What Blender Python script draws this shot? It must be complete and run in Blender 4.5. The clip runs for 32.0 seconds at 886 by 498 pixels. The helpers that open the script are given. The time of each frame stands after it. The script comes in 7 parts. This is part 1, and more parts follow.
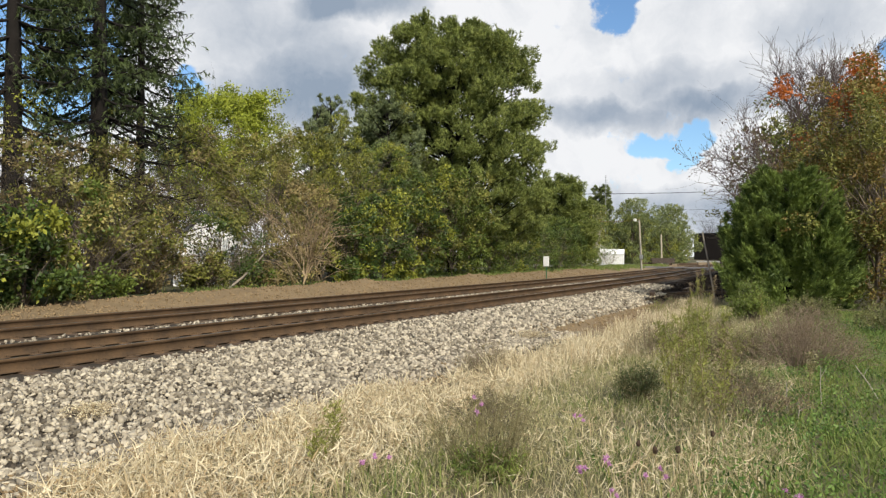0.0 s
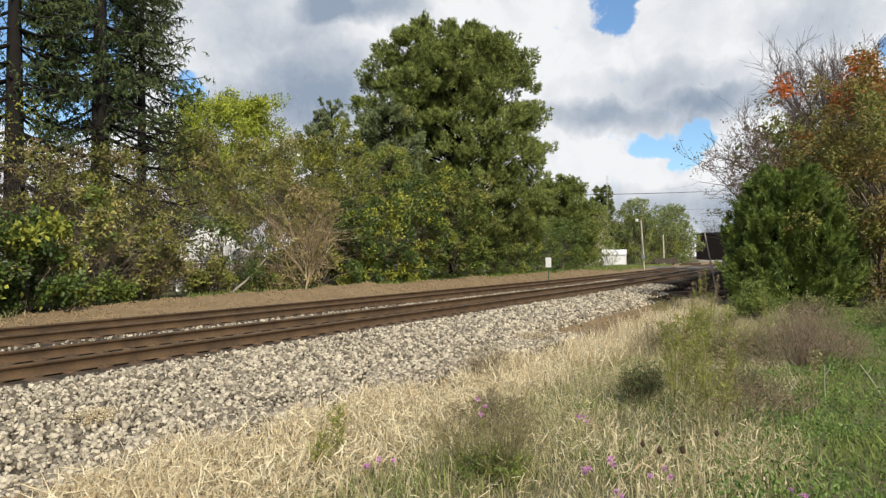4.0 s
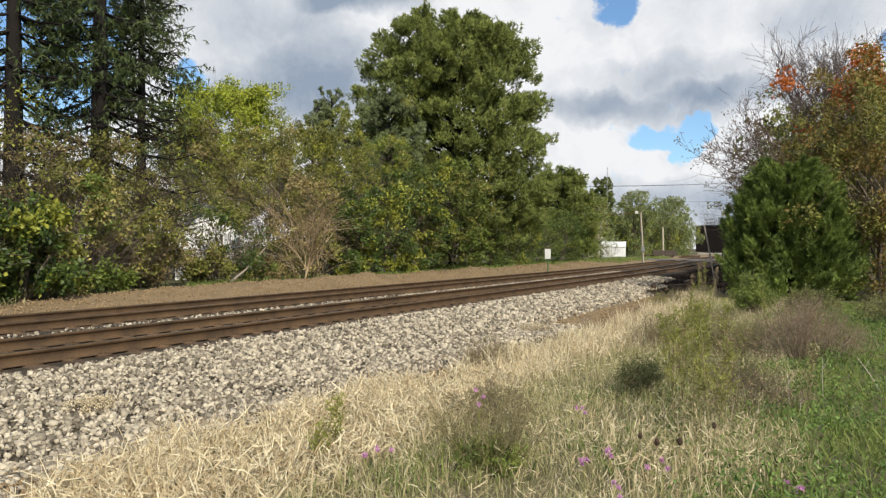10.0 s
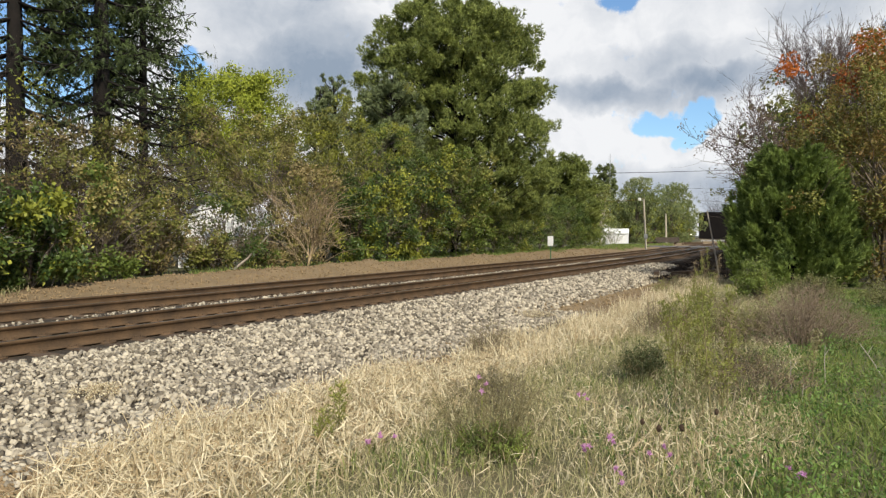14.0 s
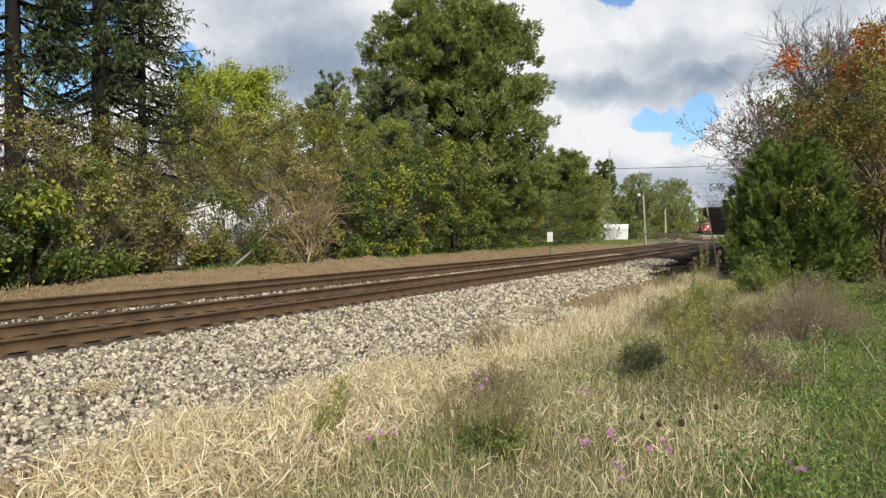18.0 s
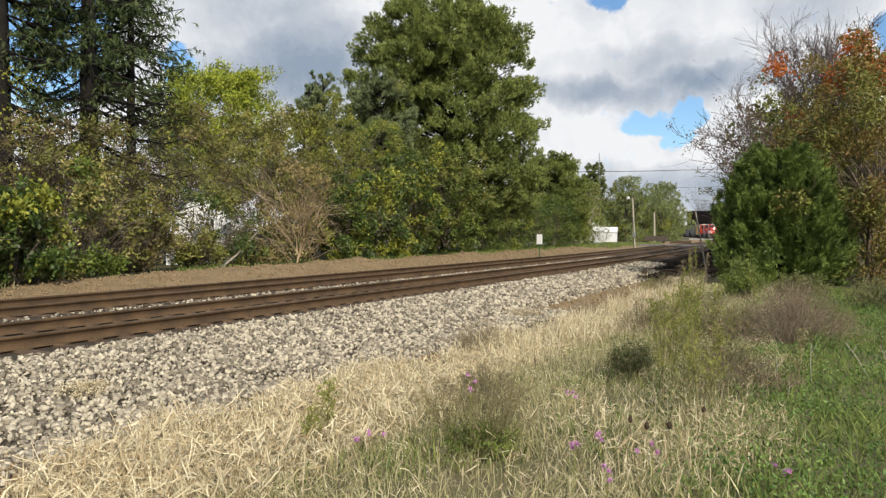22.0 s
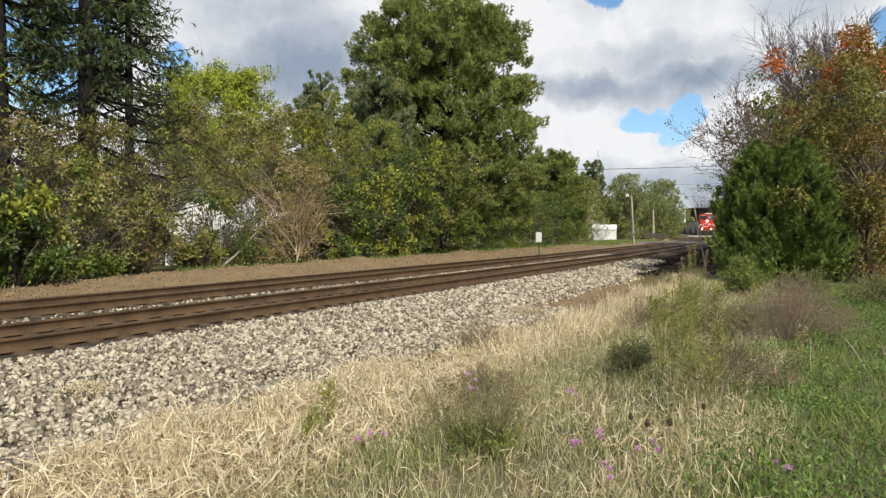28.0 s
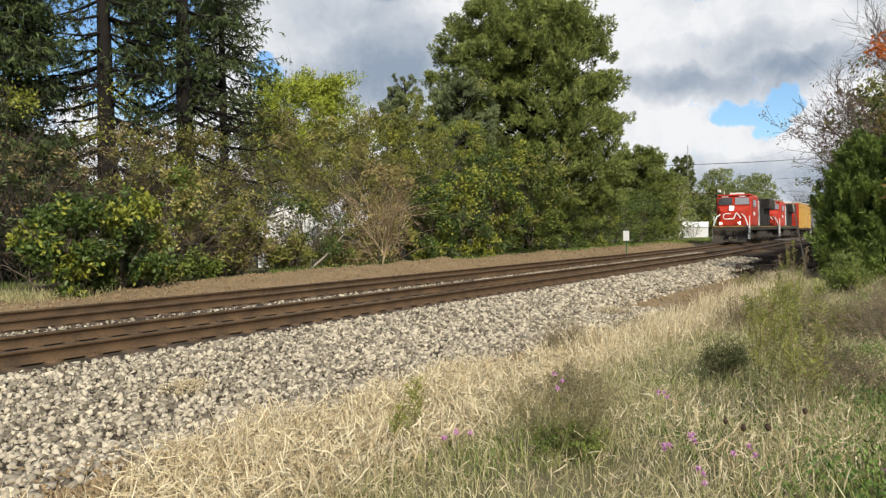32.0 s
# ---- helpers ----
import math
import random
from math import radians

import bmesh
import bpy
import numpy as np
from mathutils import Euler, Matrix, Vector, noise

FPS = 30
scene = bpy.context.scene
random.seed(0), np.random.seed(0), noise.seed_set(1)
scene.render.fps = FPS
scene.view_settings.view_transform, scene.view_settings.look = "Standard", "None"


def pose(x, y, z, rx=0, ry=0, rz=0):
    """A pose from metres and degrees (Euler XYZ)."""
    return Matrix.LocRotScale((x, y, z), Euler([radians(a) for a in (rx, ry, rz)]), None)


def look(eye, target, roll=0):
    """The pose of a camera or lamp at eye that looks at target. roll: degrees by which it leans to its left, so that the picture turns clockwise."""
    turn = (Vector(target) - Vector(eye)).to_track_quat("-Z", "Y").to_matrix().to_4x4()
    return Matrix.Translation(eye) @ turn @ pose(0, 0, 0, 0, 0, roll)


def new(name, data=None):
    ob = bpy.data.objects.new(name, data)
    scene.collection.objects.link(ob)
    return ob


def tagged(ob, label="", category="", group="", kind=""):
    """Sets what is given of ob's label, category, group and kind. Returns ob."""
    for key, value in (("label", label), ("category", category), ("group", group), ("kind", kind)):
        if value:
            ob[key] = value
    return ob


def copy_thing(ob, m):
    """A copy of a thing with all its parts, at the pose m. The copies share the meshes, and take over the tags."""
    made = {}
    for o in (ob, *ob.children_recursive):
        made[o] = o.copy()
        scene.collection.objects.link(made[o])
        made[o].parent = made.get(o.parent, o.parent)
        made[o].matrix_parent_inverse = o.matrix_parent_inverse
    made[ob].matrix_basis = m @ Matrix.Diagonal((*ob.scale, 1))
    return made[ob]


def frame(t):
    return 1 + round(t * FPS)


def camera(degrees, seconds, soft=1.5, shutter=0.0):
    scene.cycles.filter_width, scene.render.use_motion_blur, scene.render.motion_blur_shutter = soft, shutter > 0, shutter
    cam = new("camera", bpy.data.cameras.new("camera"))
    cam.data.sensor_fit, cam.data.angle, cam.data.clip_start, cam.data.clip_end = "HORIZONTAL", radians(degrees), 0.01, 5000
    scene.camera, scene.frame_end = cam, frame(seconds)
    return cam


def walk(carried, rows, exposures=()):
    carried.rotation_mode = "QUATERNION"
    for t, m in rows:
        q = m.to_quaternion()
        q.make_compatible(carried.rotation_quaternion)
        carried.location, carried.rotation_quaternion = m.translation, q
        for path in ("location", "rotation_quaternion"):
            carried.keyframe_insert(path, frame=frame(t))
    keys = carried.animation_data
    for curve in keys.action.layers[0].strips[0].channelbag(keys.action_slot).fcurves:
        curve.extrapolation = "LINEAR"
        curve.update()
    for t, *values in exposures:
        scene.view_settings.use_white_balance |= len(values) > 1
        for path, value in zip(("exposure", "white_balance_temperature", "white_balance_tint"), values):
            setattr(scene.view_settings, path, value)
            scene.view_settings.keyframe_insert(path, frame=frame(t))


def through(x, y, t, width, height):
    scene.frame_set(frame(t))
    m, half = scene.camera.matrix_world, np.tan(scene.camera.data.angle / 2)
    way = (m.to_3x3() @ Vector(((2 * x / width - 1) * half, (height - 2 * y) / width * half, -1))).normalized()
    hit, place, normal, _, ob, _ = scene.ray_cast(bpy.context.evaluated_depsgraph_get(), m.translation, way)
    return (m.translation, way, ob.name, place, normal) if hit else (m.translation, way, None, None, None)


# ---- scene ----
EYE = 1.38            # metres above the rail tops, which lie at z = 0
cam = camera(62.19, 32.0, soft=1.3)
PATH = [
    (0, 90.462, -0.338, -61.980),
    (0.5, 90.587, -0.317, -61.909),
    (1, 90.671, -0.166, -62.007),
    (1.5, 90.795, -0.051, -62.052),
    (2, 90.784, 0.049, -61.910),
    (2.5, 90.648, 0.147, -61.795),
    (3, 90.635, 0.145, -61.735),
    (3.5, 90.697, 0.265, -61.771),
    (5.5, 90.200, 0.002, -61.898),
    (6, 89.986, 0.004, -61.818),
    (6.5, 89.906, 0.079, -61.811),
    (7, 89.871, -0.004, -61.809),
    (7.5, 89.847, -0.056, -61.773),
    (8, 89.820, 0.033, -61.692),
    (8.5, 89.871, -0.011, -61.711),
    (9, 89.950, 0.000, -61.758),
    (9.5, 90.003, -0.003, -61.821),
    (10, 89.917, -0.155, -61.862),
    (10.5, 89.453, -0.197, -61.838),
    (11, 89.308, -0.166, -61.821),
    (11.5, 89.210, -0.021, -61.790),
    (12, 89.176, -0.024, -61.776),
    (12.5, 89.131, -0.012, -61.770),
    (13, 89.053, -0.076, -61.757),
    (13.5, 88.955, -0.092, -61.676),
    (14, 88.923, -0.054, -61.658),
    (14.5, 88.907, -0.068, -61.601),
    (16.5, 89.075, 0.232, -61.500),
    (17, 88.965, 0.139, -61.496),
    (17.5, 88.766, 0.168, -61.475),
    (18, 88.631, 0.124, -61.696),
    (18.5, 88.546, 0.011, -61.757),
    (19, 88.501, -0.087, -61.791),
    (19.5, 88.507, -0.137, -61.820),
    (20, 88.549, 0.020, -61.810),
    (20.5, 88.605, 0.015, -61.818),
    (21, 88.651, 0.025, -61.869),
    (21.5, 88.684, -0.086, -62.309),
    (22, 88.761, -0.241, -62.490),
    (22.5, 88.831, -0.073, -62.608),
    (23, 88.837, -0.263, -62.639),
    (23.5, 88.856, -0.311, -62.620),
    (24, 88.837, -0.262, -62.638),
    (24.5, 88.790, -0.304, -62.682),
    (25, 88.718, -0.117, -62.778),
    (25.5, 88.630, -0.192, -62.792),
    (27.5, 88.499, 0.106, -62.618),
    (28, 88.655, 0.134, -62.553),
    (28.5, 88.788, 0.197, -62.455),
    (29, 88.882, 0.445, -62.328),
    (29.5, 88.902, 0.374, -61.780),
    (30, 88.875, 0.490, -61.497),
    (30.5, 88.847, 0.719, -61.197),
    (30.9, 88.690, 0.740, -60.420),
    (31, 88.664, 0.774, -59.916),
    (31.5, 88.595, 0.776, -57.719),
    (31.9, 88.690, 0.860, -56.450),
    (32, 88.729, 0.885, -55.984),
]
walk(cam, [(t, pose(0, 0, EYE, rx, ry, rz)) for t, rx, ry, rz in PATH])

# ---------------------------------------------------------------- sky and sun
SUN_EL, SHADE_BEARING = 38.0, 50.0      # height of the sun; bearing to which shadows fall, degrees left of +x
scene.view_settings.exposure = 0.0


def build_world():
    w = bpy.data.worlds.new("sky")
    scene.world = w
    w.use_nodes = True
    nt = w.node_tree
    nt.nodes.clear()
    N, L = nt.nodes.new, nt.links.new

    def math_node(op, a, b=None, clamp=False):
        n = N("ShaderNodeMath")
        n.operation, n.use_clamp = op, clamp
        for i, v in enumerate((a, b)):
            if v is None:
                continue
            if isinstance(v, (int, float)):
                n.inputs[i].default_value = v
            else:
                L(v, n.inputs[i])
        return n.outputs[0]

    sky = N("ShaderNodeTexSky")
    sky.sky_type, sky.sun_disc = "NISHITA", False
    sky.sun_elevation = radians(SUN_EL)
    # the sun stands opposite to the way the shadows fall; rotation counts clockwise from +y
    sky.sun_rotation = radians(90 - (SHADE_BEARING + 180))
    sky.air_density, sky.dust_density, sky.ozone_density = 1.0, 0.4, 1.5
    dimmed = N("ShaderNodeVectorMath")
    dimmed.operation = "MULTIPLY"
    dimmed.inputs[1].default_value = (0.105, 0.128, 0.146)
    L(sky.outputs[0], dimmed.inputs[0])

    tc = N("ShaderNodeTexCoord")
    way = tc.outputs["Generated"]
    warp_n = N("ShaderNodeTexNoise")
    warp_n.inputs["Scale"].default_value, warp_n.inputs["Detail"].default_value = 12.0, 8
    warp_n.inputs["Roughness"].default_value = 0.55
    L(way, warp_n.inputs["Vector"])
    warp = N("ShaderNodeVectorMath")
    warp.operation = "SUBTRACT"
    L(warp_n.outputs["Color"], warp.inputs[0])
    warp.inputs[1].default_value = (0.5, 0.5, 0.5)
    bent = N("ShaderNodeVectorMath")
    bent.operation = "MULTIPLY_ADD"
    L(warp.outputs[0], bent.inputs[0])
    bent.inputs[1].default_value = (0.085, 0.085, 0.075)
    L(way, bent.inputs[2])
    sep = N("ShaderNodeSeparateXYZ")
    L(bent.outputs[0], sep.inputs[0])
    az = math_node("MULTIPLY", math_node("ARCTAN2", sep.outputs[1], sep.outputs[0]), 180 / math.pi)
    el = math_node("MULTIPLY", math_node("ARCSINE", sep.outputs[2]), 180 / math.pi)

    def blob(b, e, wb, we):
        """1 in the middle of an ellipse at bearing b, height e, falling to 0 at its rim."""
        u = math_node("DIVIDE", math_node("SUBTRACT", az, b), wb)
        v = math_node("DIVIDE", math_node("SUBTRACT", el, e), we)
        r = math_node("ADD", math_node("MULTIPLY", u, u), math_node("MULTIPLY", v, v))
        return math_node("SUBTRACT", 1.0, r, clamp=True)

    def total(items):
        out = items[0]
        for i in items[1:]:
            out = math_node("MAXIMUM", out, i)
        return out

    # gaps of blue between the clouds
    gaps = total([blob(*g) for g in GAPS])
    broad = N("ShaderNodeTexNoise")
    broad.inputs["Scale"].default_value, broad.inputs["Detail"].default_value = 2.2, 5
    L(way, broad.inputs["Vector"])
    cover = math_node("MULTIPLY_ADD", gaps, -1.5)
    cover.node.inputs[2].default_value = 1.08
    cover = math_node("ADD", cover, math_node("MULTIPLY", math_node("SUBTRACT", warp_n.outputs["Fac"], 0.5), 0.9))
    edge_n = N("ShaderNodeTexNoise")
    edge_n.inputs["Scale"].default_value, edge_n.inputs["Detail"].default_value = 21, 9
    edge_n.inputs["Roughness"].default_value = 0.65
    L(way, edge_n.inputs["Vector"])
    cover = math_node("ADD", cover, math_node("MULTIPLY", math_node("SUBTRACT", edge_n.outputs["Fac"], 0.5), 2.3))
    mask = N("ShaderNodeMapRange")
    mask.interpolation_type = "SMOOTHSTEP"
    mask.inputs["From Min"].default_value, mask.inputs["From Max"].default_value = 0.22, 0.80
    L(cover, mask.inputs["Value"])
    # grey undersides, with billows of their own
    billow = N("ShaderNodeTexNoise")
    billow.inputs["Scale"].default_value, billow.inputs["Detail"].default_value = 13, 8
    billow.inputs["Roughness"].default_value = 0.6
    L(bent.outputs[0], billow.inputs["Vector"])
    under = total([math_node("MULTIPLY", blob(*g[:4]), g[4]) for g in UNDERSIDES])
    rough_tone = math_node("ADD", math_node("MULTIPLY", math_node("SUBTRACT", billow.outputs["Fac"], 0.5), 1.1), math_node("MULTIPLY", math_node("SUBTRACT", broad.outputs["Fac"], 0.5), 0.45))
    shade = math_node("ADD", math_node("ADD", math_node("MULTIPLY", under, 0.80), 0.05), rough_tone, clamp=True)
    tone = N("ShaderNodeMix")
    tone.data_type = "RGBA"
    tone.inputs["A"].default_value = (0.90, 0.91, 0.93, 1)
    tone.inputs["B"].default_value = (0.305, 0.375, 0.475, 1)
    L(shade, tone.inputs["Factor"])
    mix = N("ShaderNodeMix")
    mix.data_type = "RGBA"
    L(mask.outputs[0], mix.inputs["Factor"])
    L(dimmed.outputs[0], mix.inputs["A"])
    L(tone.outputs["Result"], mix.inputs["B"])
    bg = N("ShaderNodeBackground")
    L(mix.outputs["Result"], bg.inputs["Color"])
    out = N("ShaderNodeOutputWorld")
    L(bg.outputs[0], out.inputs["Surface"])


# bearing, height above the horizon, half width, half height, in degrees (and depth of the grey)
GAPS = [(15.0, 18.4, 2.2, 2.2), (10.8, 19.2, 4.0, 0.9), (12.0, 8.5, 3.4, 1.3), (9.4, 8.9, 2.0, 1.3), (9.6, 7.3, 1.6, 1.2), (-4.2, 13.0, 2.6, 2.0),
        (57.5, 14.5, 8.5, 8.0), (47.6, 11.4, 1.6, 1.7), (55, 10.5, 4.5, 2.0), (66, 15, 9, 9), (100, 45, 50, 28), (-60, 50, 50, 28), (170, 55, 50, 28), (-120, 40, 45, 28), (20, 62, 45, 22)]
UNDERSIDES = [(36.0, 19.2, 6.5, 1.9, 1.35), (38.2, 12.4, 7.5, 5.6, 1.2), (43.0, 11.0, 6.0, 4.0, 0.9), (42.0, 17.0, 9.0, 6.0, 0.75), (15.0, 10.5, 7.0, 1.6, 1.0), (8.0, 11.0, 7.0, 1.7, 1.15), (10.5, 12.6, 7.5, 2.2, 0.6), (1.0, 16.0, 5.0, 2.6, 0.6),
              (16, 4.4, 6, 1.6, 0.55), (8, 3.2, 16, 2.6, 1.0), (70, 30, 30, 10, 1), (-40, 20, 25, 8, 1)]
build_world()

sun_data = bpy.data.lights.new("sun", "SUN")
sun_data.energy, sun_data.angle, sun_data.color = 5.0, radians(0.55), (1.0, 0.925, 0.78)
sun = new("sun", sun_data)
_e, _b = radians(SUN_EL), radians(SHADE_BEARING)
sun.matrix_world = look((0, 0, 60), (60 * math.cos(_b) / math.tan(_e), 60 * math.sin(_b) / math.tan(_e), 0))


# ---------------------------------------------------------------- materials
def material(name, base, base2=None, rough=0.8, scale=8.0, metal=0.0, bump=0.0, fine=60.0, island=0.0, ob_random=0.0,
             through_light=0.0, spec=0.3, contrast=1.0, coat=0.0, skew=1.0):
    """Two tones mixed by noise at a broad and a fine scale; island/ob_random vary the value piece by piece."""
    m = bpy.data.materials.new(name)
    m.use_nodes = True
    nt = m.node_tree
    N, L = nt.nodes.new, nt.links.new
    b = nt.nodes["Principled BSDF"]
    base2 = base2 or tuple(c * 0.7 for c in base)
    geo = N("ShaderNodeNewGeometry")
    tc = N("ShaderNodeTexCoord")
    where = geo.outputs["Position"] if name in GROUNDLIKE else tc.outputs["Object"]
    n1, n2 = N("ShaderNodeTexNoise"), N("ShaderNodeTexNoise")
    n1.inputs["Scale"].default_value, n1.inputs["Detail"].default_value = scale, 4
    n2.inputs["Scale"].default_value, n2.inputs["Detail"].default_value = fine, 3
    L(where, n1.inputs["Vector"])
    L(where, n2.inputs["Vector"])
    add = N("ShaderNodeMath")
    add.operation = "MULTIPLY_ADD"
    L(n2.outputs["Fac"], add.inputs[0])
    add.inputs[1].default_value = 0.5
    L(n1.outputs["Fac"], add.inputs[2])
    ramp = N("ShaderNodeMapRange")
    ramp.inputs["From Min"].default_value, ramp.inputs["From Max"].default_value = 0.75 - 0.3 / contrast, 0.75 + 0.3 / contrast
    L(add.outputs[0], ramp.inputs["Value"])
    fac = ramp.outputs[0]
    if island or ob_random:
        src = geo.outputs["Random Per Island"] if island else N("ShaderNodeObjectInfo").outputs["Random"]
        k = island or ob_random
        if skew != 1.0:
            bias = N("ShaderNodeMath")
            bias.operation = "POWER"
            L(src, bias.inputs[0])
            bias.inputs[1].default_value = skew
            src = bias.outputs[0]
        mm = N("ShaderNodeMath")
        mm.operation = "MULTIPLY_ADD"
        L(src, mm.inputs[0])
        mm.inputs[1].default_value = k
        half = N("ShaderNodeMath")
        half.operation = "MULTIPLY_ADD"
        L(fac, half.inputs[0])
        half.inputs[1].default_value = 1 - k
        L(mm.outputs[0], half.inputs[2])
        mm.inputs[2].default_value = 0.0
        fac = half.outputs[0]
    mix = N("ShaderNodeMix")
    mix.data_type = "RGBA"
    mix.inputs["A"].default_value, mix.inputs["B"].default_value = (*base, 1), (*base2, 1)
    L(fac, mix.inputs["Factor"])
    L(mix.outputs["Result"], b.inputs["Base Color"])
    b.inputs["Roughness"].default_value, b.inputs["Metallic"].default_value = rough, metal
    b.inputs["Specular IOR Level"].default_value = spec
    b.inputs["Coat Weight"].default_value = coat
    if bump:
        bp = N("ShaderNodeBump")
        bp.inputs["Strength"].default_value, bp.inputs["Distance"].default_value = bump, 0.02
        L(n2.outputs["Fac"], bp.inputs["Height"])
        L(bp.outputs[0], b.inputs["Normal"])
    if through_light:
        tr = N("ShaderNodeBsdfTranslucent")
        L(mix.outputs["Result"], tr.inputs["Color"])
        ms = N("ShaderNodeMixShader")
        ms.inputs[0].default_value = through_light
        L(b.outputs[0], ms.inputs[1])
        L(tr.outputs[0], ms.inputs[2])
        L(ms.outputs[0], nt.nodes["Material Output"].inputs["Surface"])
    return m


def glow(name, colour, strength):
    m = bpy.data.materials.new(name)
    m.use_nodes = True
    b = m.node_tree.nodes["Principled BSDF"]
    b.inputs["Base Color"].default_value = (*colour, 1)
    b.inputs["Emission Color"].default_value = (*colour, 1)
    b.inputs["Emission Strength"].default_value = strength
    return m


GROUNDLIKE = {"brown_crib_dirt", "cinders", "soil", "brown_gravel", "asphalt", "ballast_bed", "lawn"}


def leafy(name, a, b, island=0.42, through=0.10, rough=0.55):
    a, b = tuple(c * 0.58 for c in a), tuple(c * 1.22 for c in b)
    return material(name, a, b, rough=rough, scale=1.5, fine=4.5, contrast=2.4, island=island, through_light=through, spec=0.3)


M_soil = material("soil", (0.16, 0.13, 0.075), (0.08, 0.085, 0.035), scale=0.6, fine=9, rough=0.95, bump=0.6)
M_lawn = material("lawn", (0.060, 0.068, 0.026), (0.085, 0.072, 0.036), scale=0.4, fine=7, rough=0.95, bump=0.5)
M_brown_gravel = material("brown_gravel", (0.250, 0.180, 0.098), (0.155, 0.110, 0.060), scale=0.9, fine=22, rough=0.95, bump=0.9)
M_ballast_bed = material("ballast_bed", (0.060, 0.047, 0.032), (0.028, 0.022, 0.016), scale=3, fine=26, rough=0.95, bump=1.0)
M_stone = material("ballast_stone", (0.62, 0.545, 0.41), (0.045, 0.034, 0.023), scale=14, fine=50, rough=0.9, island=0.85, bump=0.3, skew=0.9)
M_asphalt = material("asphalt", (0.15, 0.145, 0.138), (0.095, 0.092, 0.088), scale=0.7, fine=30, rough=0.9, bump=0.4)
M_rail = material("rusty_rail_steel", (0.128, 0.077, 0.038), (0.042, 0.028, 0.017), scale=2.5, fine=30, rough=0.75, metal=0.05, bump=0.2)
M_rail_top = material("worn_rail_head", (0.20, 0.19, 0.18), (0.12, 0.11, 0.10), scale=4, fine=40, rough=0.3, metal=0.9)
M_tie = material("creosoted_tie_wood", (0.115, 0.077, 0.048), (0.06, 0.042, 0.029), scale=3, fine=24, rough=0.9, ob_random=0.5, bump=0.6)
M_bark = material("bark", (0.11, 0.085, 0.065), (0.05, 0.04, 0.032), scale=3, fine=18, rough=0.95, bump=0.9)
# bark taken near black: the shade under the limbs is in the colour
M_bark_shade = material("shade_dark_bark", (0.016, 0.013, 0.011), (0.007, 0.006, 0.005), scale=3, fine=18, rough=0.95, bump=0.9)
M_twig = material("grey_twig", (0.21, 0.17, 0.13), (0.11, 0.088, 0.068), scale=2, fine=12, rough=0.9)
M_pine = leafy("pine_needles", (0.085, 0.130, 0.034), (0.275, 0.310, 0.080), through=0.12)
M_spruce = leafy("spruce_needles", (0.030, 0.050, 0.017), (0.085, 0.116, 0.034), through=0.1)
M_blue = leafy("blue_green_needles", (0.145, 0.195, 0.09), (0.24, 0.28, 0.13), through=0.2)
M_cedar = leafy("cedar_sprays", (0.055, 0.108, 0.028), (0.235, 0.305, 0.072), through=0.2)
M_green = leafy("green_leaves", (0.052, 0.098, 0.018), (0.140, 0.178, 0.030))
M_glossy = leafy("dark_glossy_leaves", (0.034, 0.068, 0.015), (0.088, 0.128, 0.028), through=0.15, rough=0.45)
M_yellowgreen = leafy("yellow_green_leaves", (0.150, 0.190, 0.025), (0.285, 0.290, 0.040))
M_pale = leafy("pale_olive_leaves", (0.22, 0.20, 0.06), (0.36, 0.31, 0.10))
M_olive = leafy("olive_brown_leaves", (0.072, 0.090, 0.020), (0.220, 0.216, 0.046))
M_brown = leafy("brown_leaves", (0.10, 0.078, 0.032), (0.215, 0.165, 0.070))
M_tan = leafy("dry_tan_leaves", (0.17, 0.130, 0.050), (0.28, 0.220, 0.090))
M_orange = leafy("orange_leaves", (0.80, 0.22, 0.035), (0.46, 0.14, 0.03), through=0.3)
M_rust = leafy("rust_green_leaves", (0.31, 0.155, 0.048), (0.20, 0.175, 0.045), through=0.2)
M_maple = leafy("yellow_maple_leaves", (0.18, 0.245, 0.024), (0.36, 0.395, 0.046))
# paler green, with the distance haze put into the leaf colour
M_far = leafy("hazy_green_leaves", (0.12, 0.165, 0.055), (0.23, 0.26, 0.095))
M_straw = material("dry_grass", (0.84, 0.755, 0.53), (0.37, 0.275, 0.145), scale=0.8, fine=3, rough=0.75, island=0.8, through_light=0.25)
M_weed = material("faded_weed", (0.20, 0.215, 0.075), (0.56, 0.49, 0.28), scale=0.8, fine=3, rough=0.8, island=0.8, through_light=0.25)
M_grass = material("green_grass", (0.085, 0.155, 0.032), (0.26, 0.29, 0.08), scale=0.8, fine=3, rough=0.7, island=0.8, through_light=0.3)
M_white = material("white_siding", (0.82, 0.82, 0.81), (0.66, 0.66, 0.65), scale=1.5, fine=14, rough=0.7)
M_dark_siding = material("dark_siding", (0.009, 0.008, 0.008), (0.014, 0.012, 0.011), scale=0.4, fine=3, rough=1.0, spec=0.05)
M_roof = material("grey_shingles", (0.15, 0.15, 0.155), (0.09, 0.09, 0.095), scale=1.5, fine=9, rough=0.9)
M_wood = material("weathered_wood", (0.36, 0.31, 0.24), (0.2, 0.165, 0.125), scale=2, fine=18, rough=0.9, bump=0.5)
M_red = material("red_paint", (0.50, 0.042, 0.018), (0.40, 0.034, 0.018), scale=1.2, fine=9, rough=0.5)
M_black = material("black_paint", (0.014, 0.013, 0.013), (0.032, 0.028, 0.025), scale=1.2, fine=9, rough=0.6, spec=0.15)
M_under = material("grimy_black_steel", (0.03, 0.026, 0.022), (0.075, 0.06, 0.045), scale=2.5, fine=12, rough=0.8, bump=0.3)
